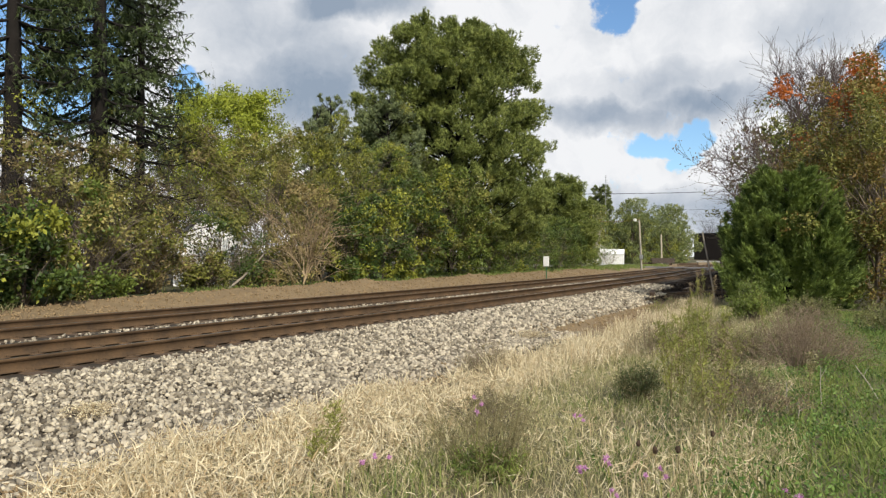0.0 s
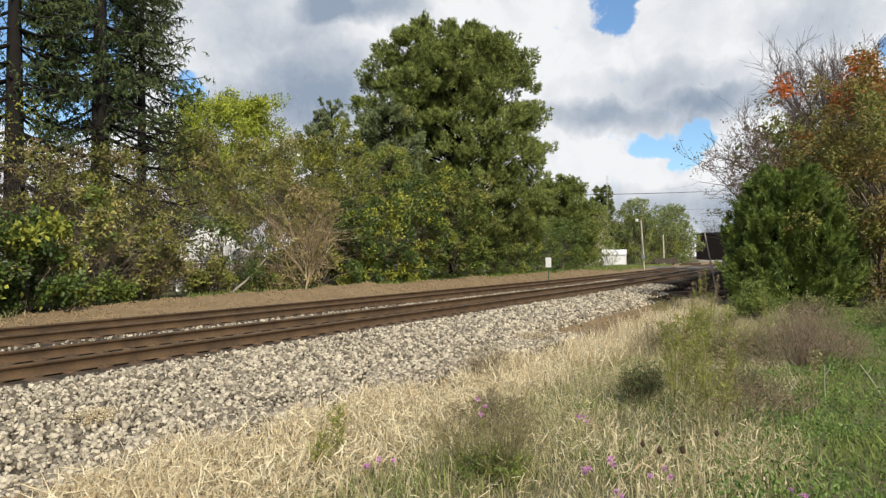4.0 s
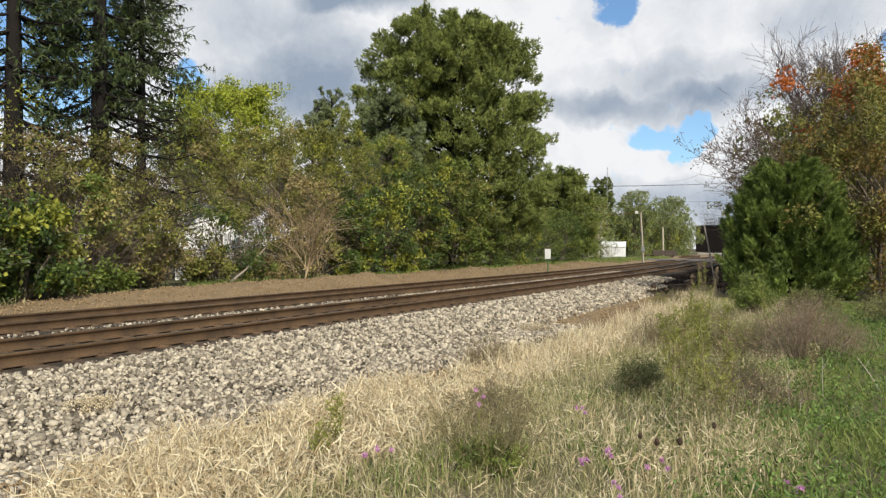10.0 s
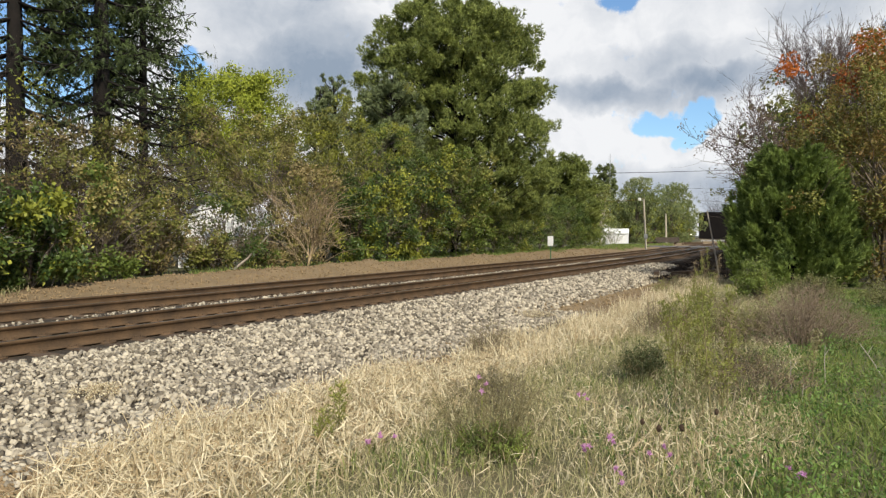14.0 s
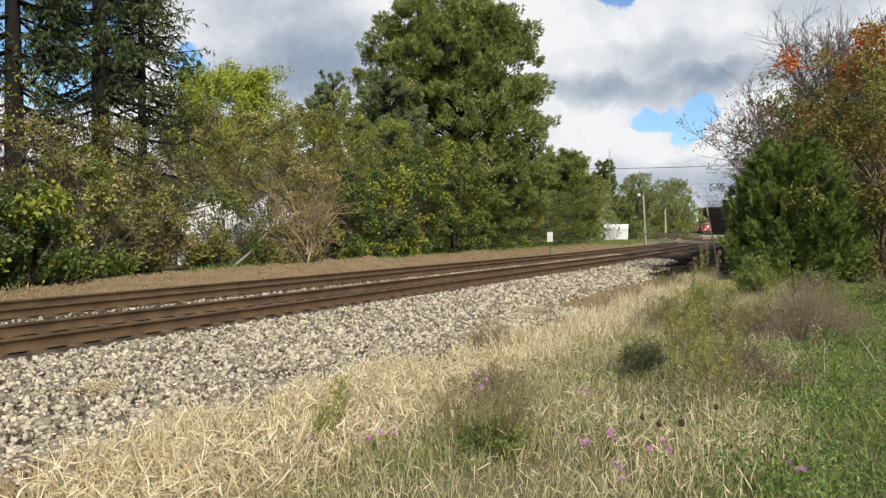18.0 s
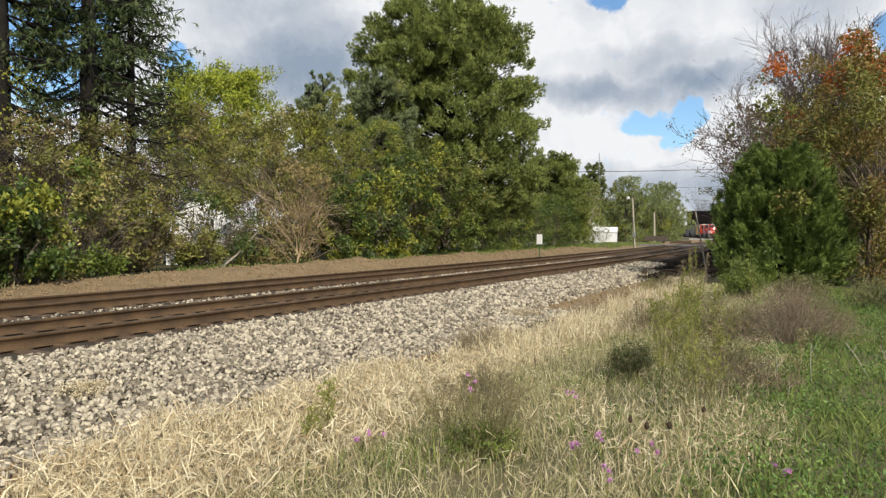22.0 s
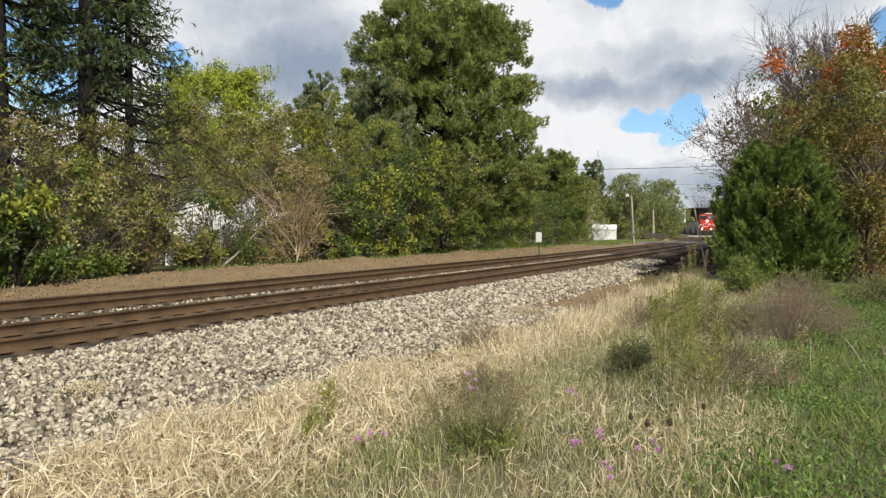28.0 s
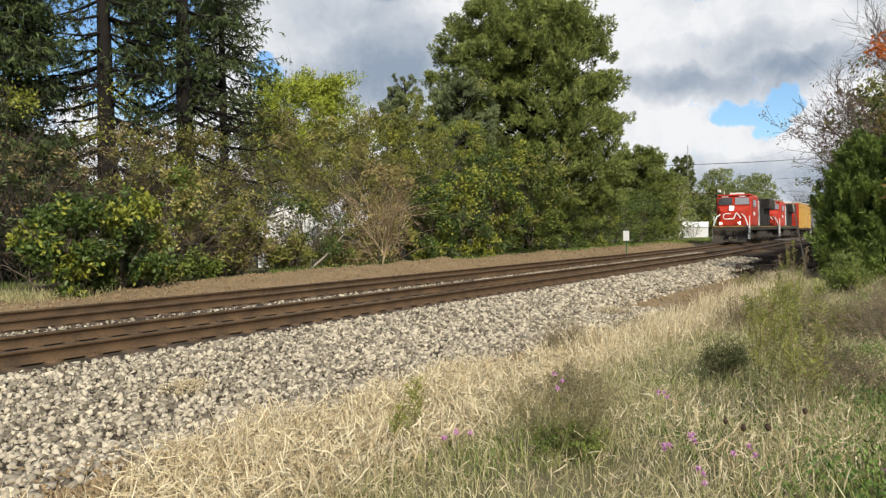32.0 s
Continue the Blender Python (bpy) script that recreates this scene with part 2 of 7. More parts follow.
M_cream = material("white_paint", (0.80, 0.80, 0.78), (0.66, 0.65, 0.62), scale=1.5, fine=9, rough=0.5)
M_glass = material("dark_window_glass", (0.03, 0.035, 0.04), (0.05, 0.055, 0.06), rough=0.06, spec=0.8)
M_lamp = glow("headlight", (1.0, 0.93, 0.78), 14.0)


# ---------------------------------------------------------------- mesh helpers
def np_mesh(name, verts, faces, mats):
    """A mesh object from arrays; faces: list of (array of n x k indices, material slot)."""
    me = bpy.data.meshes.new(name)
    verts = np.asarray(verts, np.float32)
    me.vertices.add(len(verts))
    me.vertices.foreach_set("co", verts.ravel())
    loops = np.concatenate([f.ravel() for f, _ in faces]).astype(np.int32)
    sizes = np.concatenate([np.full(len(f), f.shape[1]) for f, _ in faces]).astype(np.int32)
    slots = np.concatenate([np.full(len(f), s) for f, s in faces]).astype(np.int32)
    me.loops.add(len(loops))
    me.loops.foreach_set("vertex_index", loops)
    me.polygons.add(len(sizes))
    starts = np.concatenate([[0], np.cumsum(sizes)[:-1]]).astype(np.int32)
    me.polygons.foreach_set("loop_start", starts)
    me.polygons.foreach_set("material_index", slots)
    for m in mats:
        me.materials.append(m)
    me.update(calc_edges=True)
    return me


def part(name, bm, mat, parent, label=""):
    """Links a bmesh (or a mesh) as one mesh object under a thing."""
    if isinstance(bm, bmesh.types.BMesh):
        me = bpy.data.meshes.new(name)
        bm.to_mesh(me)
        bm.free()
        me.materials.append(mat)
    else:
        me = bm
    ob = new(name, me)
    ob.parent = parent
    if label:
        ob["label"] = label
    return ob


def box(bm, x0, x1, y0, y1, z0, z1, bevel=0.0):
    """Adds a box with rounded edges to bm."""
    r = bmesh.ops.create_cube(bm, size=1)["verts"]
    for v in r:
        v.co = Vector(((x0 + x1) / 2 + v.co.x * (x1 - x0), (y0 + y1) / 2 + v.co.y * (y1 - y0), (z0 + z1) / 2 + v.co.z * (z1 - z0)))
    if bevel:
        es = list({e for v in r for e in v.link_edges})
        bmesh.ops.bevel(bm, geom=es, offset=bevel, segments=2, affect="EDGES", profile=0.5)
    return bm


def boxed(*args, bevel=0.0):
    return box(bmesh.new(), *args, bevel=bevel)


def rod(bm, p, q, r0, r1=None, n=8):
    """Adds a round bar from p to q."""
    p, q = Vector(p), Vector(q)
    d = q - p
    m = Matrix.Translation((p + q) / 2) @ d.to_track_quat("Z", "Y").to_matrix().to_4x4()
    bmesh.ops.create_cone(bm, cap_ends=True, segments=n, radius1=r0, radius2=r0 if r1 is None else r1, depth=d.length, matrix=m)
    return bm


def prism(bm, profile, y0, y1, axis="y"):
    """Adds a profile of (a, z) pairs drawn out along y (a = x) or along x (a = y)."""
    def co(a, z, c):
        return (a, c, z) if axis == "y" else (c, a, z)
    v0 = [bm.verts.new(co(a, z, y0)) for a, z in profile]
    v1 = [bm.verts.new(co(a, z, y1)) for a, z in profile]
    n = len(profile)
    bm.faces.new(v0)
    bm.faces.new(v1[::-1])
    for i in range(n):
        bm.faces.new((v0[i], v1[i], v1[(i + 1) % n], v0[(i + 1) % n]))
    bmesh.ops.recalc_face_normals(bm, faces=bm.faces)
    return bm


def unit(a):
    return a / np.maximum(np.linalg.norm(a, axis=-1, keepdims=True), 1e-9)


def leaf_arrays(centres, rng, length, width, up=0.2, droop=None, outward=None):
    """Small diamond leaves, folded along the rib, one per centre."""
    n = len(centres)
    d = rng.normal(size=(n, 3))
    if outward is not None:
        d = d * 0.7 + outward
    d[:, 2] += up
    d = unit(d)
    if droop is not None:
        d[:, 2] -= droop
        d = unit(d)
    side = unit(np.cross(d, rng.normal(size=(n, 3))))
    nrm = np.cross(d, side)
    ln = (length * rng.uniform(0.65, 1.3, n))[:, None]
    wd = (width * rng.uniform(0.65, 1.3, n))[:, None]
    v = np.empty((n, 4, 3))
    v[:, 0] = centres
    v[:, 1] = centres + d * ln * 0.5 + side * wd * 0.5 + nrm * wd * 0.15
    v[:, 2] = centres + d * ln
    v[:, 3] = centres + d * ln * 0.5 - side * wd * 0.5 + nrm * wd * 0.15
    f = np.arange(n * 4).reshape(n, 4)
    return v.reshape(-1, 3), np.concatenate([f[:, [0, 1, 2]], f[:, [0, 2, 3]]])


def tuft_arrays(centres, ways, rng, blades=7, length=0.3, width=0.02, spread=0.7):
    """Bunches of thin needles or sprigs: narrow triangles that fan out from each centre."""
    n = len(centres)
    c = np.repeat(centres, blades, axis=0)
    d = unit(np.repeat(ways, blades, axis=0) + rng.normal(size=(n * blades, 3)) * spread)
    side = unit(np.cross(d, rng.normal(size=(n * blades, 3))))
    ln = (length * rng.uniform(0.6, 1.25, n * blades))[:, None]
    v = np.empty((n * blades, 3, 3))
    v[:, 0] = c + side * width
    v[:, 1] = c - side * width
    v[:, 2] = c + d * ln
    return v.reshape(-1, 3), np.arange(n * blades * 3).reshape(-1, 3)


def tubes(segs, sides=5):
    """Tapered round limbs from rows of (p, q, r0, r1)."""
    p, q = np.array([s[0] for s in segs], float), np.array([s[1] for s in segs], float)
    r0, r1 = np.array([s[2] for s in segs]), np.array([s[3] for s in segs])
    d = unit(q - p)
    ref = np.where(np.abs(d[:, 2:3]) > 0.9, np.array([[1.0, 0, 0]]), np.array([[0, 0, 1.0]]))
    a = unit(np.cross(d, ref))
    b = np.cross(d, a)
    ang = np.arange(sides) * 2 * np.pi / sides
    ring = a[:, None] * np.cos(ang)[None, :, None] + b[:, None] * np.sin(ang)[None, :, None]
    v = np.concatenate([p[:, None] + ring * r0[:, None, None], q[:, None] + ring * r1[:, None, None]], axis=1)
    k = np.arange(sides)
    f = np.stack([k, (k + 1) % sides, (k + 1) % sides + sides, k + sides], axis=1)
    faces = (np.arange(len(segs)) * 2 * sides)[:, None, None] + f[None]
    return v.reshape(-1, 3), faces.reshape(-1, 4)


def grow(rng, base, height, radius, n_main=5, lean=0.1, split=0.25, r_trunk=0.12, levels=2, open_way=0.75, bits=3, wave=0.22):
    """Limbs of a broad-leaved tree or shrub: rows for tubes(), and the outer limb ends."""
    segs, tips = [], []
    base = np.array(base, float)
    top = base + np.array([rng.normal() * lean, rng.normal() * lean, 1]) * height * split
    segs.append((base, top, r_trunk, r_trunk * 0.8))

    def limb(p, way, length, r, lv):
        k = bits
        for i in range(k):
            way = unit(way + rng.normal(size=3) * wave + np.array([0, 0, 0.05]))
            q = p + way * length / k
            segs.append((p, q, r, r * 0.72))
            r *= 0.72
            if lv > 0:
                for _ in range(2):
                    limb(q, unit(way + rng.normal(size=3) * 0.75), length * 0.55, r * 0.65, lv - 1)
            p = q
        tips.append(p)

    for i in range(n_main):
        a = rng.uniform(0, 2 * np.pi)
        out = open_way * rng.uniform(0.3, 1.0) * radius / height * 1.6
        limb(top if i % 2 else base + (top - base) * 0.6, unit(np.array([np.cos(a) * out, np.sin(a) * out, 1])), height * (1 - split) * rng.uniform(0.6, 0.85), r_trunk * 0.6, levels)
    return segs, np.array(tips)


def crown_points(rng, base, height, radius, count, low=0.08, lumps=40, lump=0.3, tips=None, sprig=11, spread=0.13, top_heavy=0.45):
    """Leaf places: sprigs gathered on the outside of many uneven clumps that fill an egg-shaped crown."""
    a = rng.uniform(0, 2 * np.pi, lumps)
    u = rng.uniform(low, 1.0, lumps)
    prof = np.sqrt(np.clip(1 - ((u - top_heavy) / 0.62) ** 2, 0.05, 1))
    rr = radius * prof * rng.uniform(0.2, 1.0, lumps) ** 0.55
    c = np.stack([np.cos(a) * rr, np.sin(a) * rr, u * height * 0.94], axis=1) + np.array(base)
    if tips is not None and len(tips):
        c = np.concatenate([c, tips[rng.integers(0, len(tips), max(1, lumps // 4))]])
    size = radius * lump * rng.uniform(0.5, 1.3, len(c))
    w = size ** 2
    n = max(1, count // sprig)
    which = rng.choice(len(c), n, p=w / w.sum())
    d = unit(rng.normal(size=(n, 3)) + np.array([0, 0, 0.25]))
    off = d * (size[which] * rng.uniform(0.2, 1.0, n) ** 0.4)[:, None]
    off[:, 2] *= 0.85
    s = c[which] + off
    p = np.repeat(s, sprig, axis=0) + rng.normal(size=(n * sprig, 3)) * spread
    p[:, 2] = np.maximum(p[:, 2], base[2] + 0.03)
    return p, np.repeat(which, sprig), unit(np.repeat(d, sprig, axis=0) + 0.25 * rng.normal(size=(n * sprig, 3)))


def thing(name, label, category, at=(0, 0, 0), group="", kind=""):
    e = new(name)
    e.empty_display_size = 0.2
    e.location = at
    return tagged(e, label, category, group, kind)


def shrub(name, x, y, height, radius, leaf_mat, seed, label, z=-0.1, count=9000, leaf=(0.15, 0.085), n_main=7, twig=M_twig, r_trunk=0.05,
          category="shrub", split=0.12, lumps=40, lump=0.3, low=0.06, levels=2, up=-0.1, leaf_mat2=None, share2=0.25, spread=0.13, wands=0, open_way=0.75, top_heavy=0.45, bits=3, wave=0.22):
    """A broad-leaved shrub or tree: trunk with limbs, thin wands, and a crown of leaves on sprigs."""
    rng = np.random.default_rng(seed)
    e = thing(name, label, category, (x, y, z))
    segs, tips = grow(rng, (0, 0, -0.15), height * 0.9, radius, n_main=n_main, r_trunk=r_trunk, split=split, levels=levels, open_way=open_way, bits=bits, wave=wave)
    for _ in range(wands):
        a, o = rng.uniform(0, 2 * np.pi), rng.uniform(0.1, 0.6) * radius
        p = np.array([np.cos(a) * o, np.sin(a) * o, rng.uniform(0, 0.5) * height])
        way = unit(np.array([np.cos(a) * 0.6, np.sin(a) * 0.6, 1.0]) + rng.normal(size=3) * 0.35)
        ln, r = height * rng.uniform(0.35, 0.65), rng.uniform(0.007, 0.02)
        for k in range(3):
            q = p + way * ln / 3
            segs.append((p, q, r * (1 - 0.25 * k), r * (0.75 - 0.25 * k) + 0.002))
            way = unit(way + np.array([np.cos(a) * 0.22, np.sin(a) * 0.22, -0.28]) + rng.normal(size=3) * 0.15)
            p = q
    v, f = tubes(segs, 4 if category == "tree" else 3)
    part("branchwork", np_mesh("branchwork", v, [(f, 0)], [twig]), None, e)
    if count:
        p, which, d = crown_points(rng, (0, 0, 0), height, radius, count, low=low, lumps=lumps, lump=lump, tips=tips, spread=spread, top_heavy=top_heavy)
        v, f = leaf_arrays(p, rng, leaf[0], leaf[1], up=up, outward=d * 0.6)
        mats, faces = [leaf_mat], [(f, 0)]
        if leaf_mat2:
            mats.append(leaf_mat2)
            by_clump = rng.uniform(size=which.max() + 1) < share2
            k = by_clump[which] ^ (np.repeat(rng.uniform(size=len(p) // 11 + 1), 11)[:len(p)] < 0.12)
            k2 = np.concatenate([k, k])
            faces = [(f[~k2], 0), (f[k2], 1)]
        part("crown", np_mesh("crown", v, faces, mats), None, e)
    return e
M_fuzz = leafy("olive_fine_leaves", (0.13, 0.155, 0.05), (0.24, 0.24, 0.09), through=0.25)
M_fuzz_pale = leafy("pale_fine_leaves", (0.20, 0.18, 0.085), (0.30, 0.26, 0.13))
M_cedar_dark = leafy("dark_fine_leaves", (0.090, 0.115, 0.040), (0.160, 0.180, 0.070))
M_dusty = leafy("dusty_brown_leaves", (0.19, 0.140, 0.080), (0.29, 0.22, 0.125))
M_dead = material("dead_twigs", (0.27, 0.205, 0.145), (0.17, 0.13, 0.095), scale=2, fine=9, rough=0.9)
M_bright = leafy("bright_green_leaves", (0.13, 0.20, 0.04), (0.25, 0.30, 0.065), through=0.25)
M_stalk_green = leafy("yellow_green_sprays", (0.24, 0.28, 0.055), (0.33, 0.33, 0.085), through=0.3)
M_stalk = material("weed_stalk", (0.24, 0.21, 0.10), (0.15, 0.12, 0.06), scale=4, fine=20, rough=0.85)
M_purple = leafy("purple_petals", (0.72, 0.30, 0.62), (0.62, 0.34, 0.56))
M_seed = material("brown_seed_head", (0.085, 0.055, 0.035), (0.05, 0.033, 0.022), scale=20, fine=90, rough=0.95, bump=0.8)
M_wood_grey = material("grey_weathered_wood", (0.42, 0.38, 0.32), (0.27, 0.235, 0.19), scale=3, fine=30, rough=0.9, bump=0.4)
M_wood_dark = material("dark_weathered_wood", (0.12, 0.095, 0.075), (0.07, 0.055, 0.045), scale=3, fine=30, rough=0.9, bump=0.4)
M_silver = material("silver_paint", (0.52, 0.53, 0.55), (0.44, 0.45, 0.47), scale=1.5, fine=12, rough=0.35, metal=0.3, coat=0.4)
M_tyre = material("tyre_rubber", (0.025, 0.025, 0.025), (0.045, 0.042, 0.04), scale=5, fine=30, rough=0.9)
M_chrome = material("wheel_alloy", (0.55, 0.55, 0.56), (0.42, 0.42, 0.43), rough=0.3, metal=0.8)
# grey paint taken darker, the trees' shade on the cars included
M_grey_car = material("grey_car_paint", (0.22, 0.215, 0.21), (0.12, 0.112, 0.105), scale=1.0, fine=8, rough=0.7)
M_tan_car = material("tan_yellow_paint", (0.55, 0.34, 0.08), (0.42, 0.25, 0.07), scale=1.0, fine=8, rough=0.6)
M_iron = material("galvanised_steel", (0.42, 0.43, 0.44), (0.30, 0.31, 0.32), rough=0.5, metal=0.6)
M_sign = material("white_sign_face", (0.80, 0.80, 0.78), (0.68, 0.68, 0.66), scale=3, fine=20, rough=0.5)
M_green_post = material("green_post_paint", (0.05, 0.14, 0.06), (0.04, 0.10, 0.045), rough=0.6)
M_iron_dull = material("scuffed_steel", (0.16, 0.145, 0.13), (0.07, 0.06, 0.052), scale=3, fine=14, rough=0.8)
M_black_roof = material("black_roofing", (0.005, 0.005, 0.006), (0.008, 0.008, 0.009), scale=0.3, fine=2, rough=1.0, spec=0.05)
M_wood_pole = material("pole_wood", (0.50, 0.44, 0.34), (0.33, 0.285, 0.22), scale=2, fine=20, rough=0.9, bump=0.4)
M_rust_cable = material("rusty_cable", (0.30, 0.13, 0.06), (0.2, 0.09, 0.05), rough=0.8)
# plain grey: distance haze is mixed into the twig colour
M_haze_twig = material("hazy_twigs", (0.20, 0.20, 0.21), (0.15, 0.15, 0.16), rough=0.9)
M_wheel = material("wheel_steel", (0.09, 0.075, 0.065), (0.16, 0.14, 0.12), scale=3, fine=14, rough=0.6, metal=0.4)
M_stripe_dim = material("dusty_white_stripe", (0.55, 0.54, 0.50), (0.4, 0.39, 0.36), scale=2, fine=10, rough=0.6)
# near-black ground tone: the tree shade beside the line put into the colour
M_shade_ground = material("cinders", (0.040, 0.031, 0.024), (0.014, 0.011, 0.009), scale=0.9, fine=14, rough=1.0, bump=1.0, spec=0.02, contrast=1.6)
M_tan_twig = material("tan_twigs", (0.43, 0.33, 0.20), (0.29, 0.215, 0.13), scale=2, fine=12, rough=0.9)
M_clod = material("brown_clods", (0.29, 0.208, 0.112), (0.175, 0.124, 0.070), scale=4, fine=30, rough=0.95, island=0.7)
M_litter = material("straw_litter", (0.84, 0.755, 0.53), (0.36, 0.26, 0.135), scale=1, fine=4, rough=0.8, island=0.85, through_light=0.2)
M_clover = leafy("clover_leaves", (0.050, 0.125, 0.026), (0.150, 0.230, 0.050))

M_mauve_twig = material("mauve_grey_twigs", (0.13, 0.10, 0.092), (0.075, 0.058, 0.052), scale=2, fine=12, rough=0.9)

M_mauve = leafy("dark_mauve_leaves", (0.12, 0.085, 0.07), (0.18, 0.13, 0.095))

# bright sky reflection put into the pane as a pale base colour
M_reflection_pane = material("painted_reflection_pane", (0.30, 0.32, 0.35), (0.22, 0.24, 0.27), rough=0.1, spec=0.8)

M_crib = material("brown_crib_dirt", (0.105, 0.071, 0.040), (0.058, 0.040, 0.025), scale=2, fine=22, rough=0.95, bump=0.8)


# ---------------------------------------------------------------- ground
def bend(x):
    """How far the line swings to the left at x: straight, a slight kink, then a wide curve and straight again."""
    x = np.asarray(x, float)
    a, b, c = np.clip(x - 25, 0, 30), np.clip(x - 55, 0, 60), np.clip(x - 115, 0, 205)
    u, w = np.clip((x - 100) / 100, 0, 1), np.clip((x - 285) / 85, 0, 1)
    easing = 2.5 * u * u * (3 - 2 * u) * (1 - w * w * (3 - 2 * w))
    return 0.055 * a * a / 60 + 0.055 * b + 0.055 * c + 0.2 * c * c / 410 + np.maximum(x - 320, 0) * 0.255 - easing


def road_x(y):
    return 98 + 0.28 * (y - 16)


PROFILE_V = [-4000, -30, -3, 0, 4, 6.2, 8.85, 9.55, 15.2, 15.9, 17.0, 18.4, 19.6, 21.0, 24.0, 4000]
PROFILE_Z = [-0.3, -0.3, -0.30, -0.30, -0.42, -0.50, -0.235, -0.203, -0.203, -0.235, -0.40, -0.12, 0.08, -0.06, -0.1, -0.1]


def hash_noise(x, y, s):
    return 0.5 * (np.sin(x * 1.7 * s + 1.3 * np.sin(y * 1.1 * s)) + np.sin(y * 2.3 * s + 1.7 * np.sin(x * 0.9 * s + 0.5)))


def ground_z(x, y):
    x, y = np.asarray(x, float), np.asarray(y, float)
    v = y - bend(x)
    z = np.interp(v, PROFILE_V, PROFILE_Z)
    near = np.clip(1 - np.hypot(x, y) / 150, 0, 1)
    z = z + 0.03 * hash_noise(x, y, 1.3) * near * ((v < 6) | (v > 16.5))
    berm = np.exp(-((v - 19.5) / 1.2) ** 2) * (x < 70)
    z = z + berm * (0.10 * hash_noise(x, 0 * y, 0.55) + 0.05 * hash_noise(x, y, 2.2))
    z = z - 0.22 * np.exp(-((v - 19.7) / 1.5) ** 2) * np.clip((18.0 - x) / 2.5, 0, 1)
    k = np.clip(1.6 - np.abs(x - road_x(y)) / 6.0, 0, 1)
    return z * (1 - k) + (-0.10) * k


def build_ground():
    xs = np.concatenate([[-3000, -1500, -700, -300, -150, -80, -40], np.arange(-20, 60, 0.55), np.arange(60, 130, 1.0), np.arange(130, 400, 8), [450, 550, 700, 1000, 1500, 3000]])
    vs = np.concatenate([[-3000, -1500, -700, -300, -150, -80, -40, -20, -12], np.arange(-8, 26, 0.3), np.arange(26, 60, 4), [70, 100, 150, 250, 450, 900, 1800, 3000]])
    X, V = np.meshgrid(xs, vs, indexing="ij")
    Y = V + bend(X) * np.clip(1.3 - np.abs(V) / 300, 0, 1)
    Z = ground_z(X, Y)
    n, m = X.shape
    verts = np.stack([X, Y, Z], -1).reshape(-1, 3)
    i, j = np.meshgrid(np.arange(n - 1), np.arange(m - 1), indexing="ij")
    a = (i * m + j).ravel()
    quads = np.stack([a, a + m, a + m + 1, a + 1], 1)
    cx = verts[quads].mean(1)
    cv = cx[:, 1] - bend(cx[:, 0]) + 0.35 * hash_noise(cx[:, 0], cx[:, 1], 1.9)
    slot = np.zeros(len(quads), int)
    slot[(cv > 4.6) & (cv < 16.8)] = 1
    slot[(cv >= 16.8) & (cv < 20.6)] = 2
    slot[cv >= 20.6] = 3
    slot[cv < -3] = 3
    strip = (cx[:, 0] > 17) & (cx[:, 0] < 45) & (cv > 3.8) & (cv < 6.9)
    slot[strip] = 2
    # patch of ground painted dark where the trees shade the near track
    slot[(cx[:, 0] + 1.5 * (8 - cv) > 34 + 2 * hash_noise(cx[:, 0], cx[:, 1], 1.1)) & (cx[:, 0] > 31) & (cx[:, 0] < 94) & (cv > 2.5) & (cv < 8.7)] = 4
    pv = cx[:, 1] - bend(cx[:, 0])
    slot[((pv > 9.3) & (pv < 11.2)) | ((pv > 13.1) & (pv < 14.95))] = 5
    me = np_mesh("ground", verts, [(quads[slot == s], s) for s in range(6)], [M_soil, M_ballast_bed, M_brown_gravel, M_lawn, M_shade_ground, M_crib])
    for p in me.polygons:
        p.use_smooth = True
    return tagged(new("ground", me), "grassy ground with ballast bed and brown gravel strip beside the tracks", "ground", kind="structure")


build_ground()


def build_road():
    ys = np.concatenate([np.arange(-220, -20, 20), np.arange(-20, 60, 2.0), np.arange(60, 130, 10)])
    verts, quads = [], []
    for k, y in enumerate(ys):
        c = road_x(y)
        for dx in (-3.4, -3.0, 0, 3.0, 3.4):
            verts.append((c + dx, y, -0.02 if abs(dx) < 3.2 else -0.25))
        if k:
            for q in range(4):
                a = (k - 1) * 5 + q
                quads.append((a, a + 1, a + 6, a + 5))
    tagged(new("road", np_mesh("road", verts, [(np.array(quads), 0)], [M_asphalt])), "grey asphalt road crossing the railway on the level", "road", kind="structure")


build_road()

# ---------------------------------------------------------------- tracks
RAIL_V = (9.485, 13.255)       # near rail of each track
GAUGE = 1.507                  # between the middles of the rail heads
LINE_X = np.concatenate([np.arange(-120, 40, 20.0), np.arange(40, 350, 5.0), np.arange(350, 900, 50.0)])


def sweep(profile, v, mat_top):
    """A rail: its profile of (across, z) drawn along the line at distance v from the camera's line."""
    n = len(profile)
    x = LINE_X
    slope = np.gradient(bend(x), x)
    nx, ny = -slope / np.hypot(1, slope), 1 / np.hypot(1, slope)
    ring = [np.stack([x + nx * (v + a), bend(x) + ny * (v + a), np.full(len(x), z)], 1) for a, z in profile]
    verts = np.stack(ring, 1).reshape(-1, 3)
    side, top = [], []
    for i in range(len(x) - 1):
        for k in range(n):
            q = (i * n + k, i * n + (k + 1) % n, (i + 1) * n + (k + 1) % n, (i + 1) * n + k)
            (top if k == 0 else side).append(q)
    return np_mesh("rail", verts, [(np.array(side), 0), (np.array(top), 1)], [M_rail, mat_top])


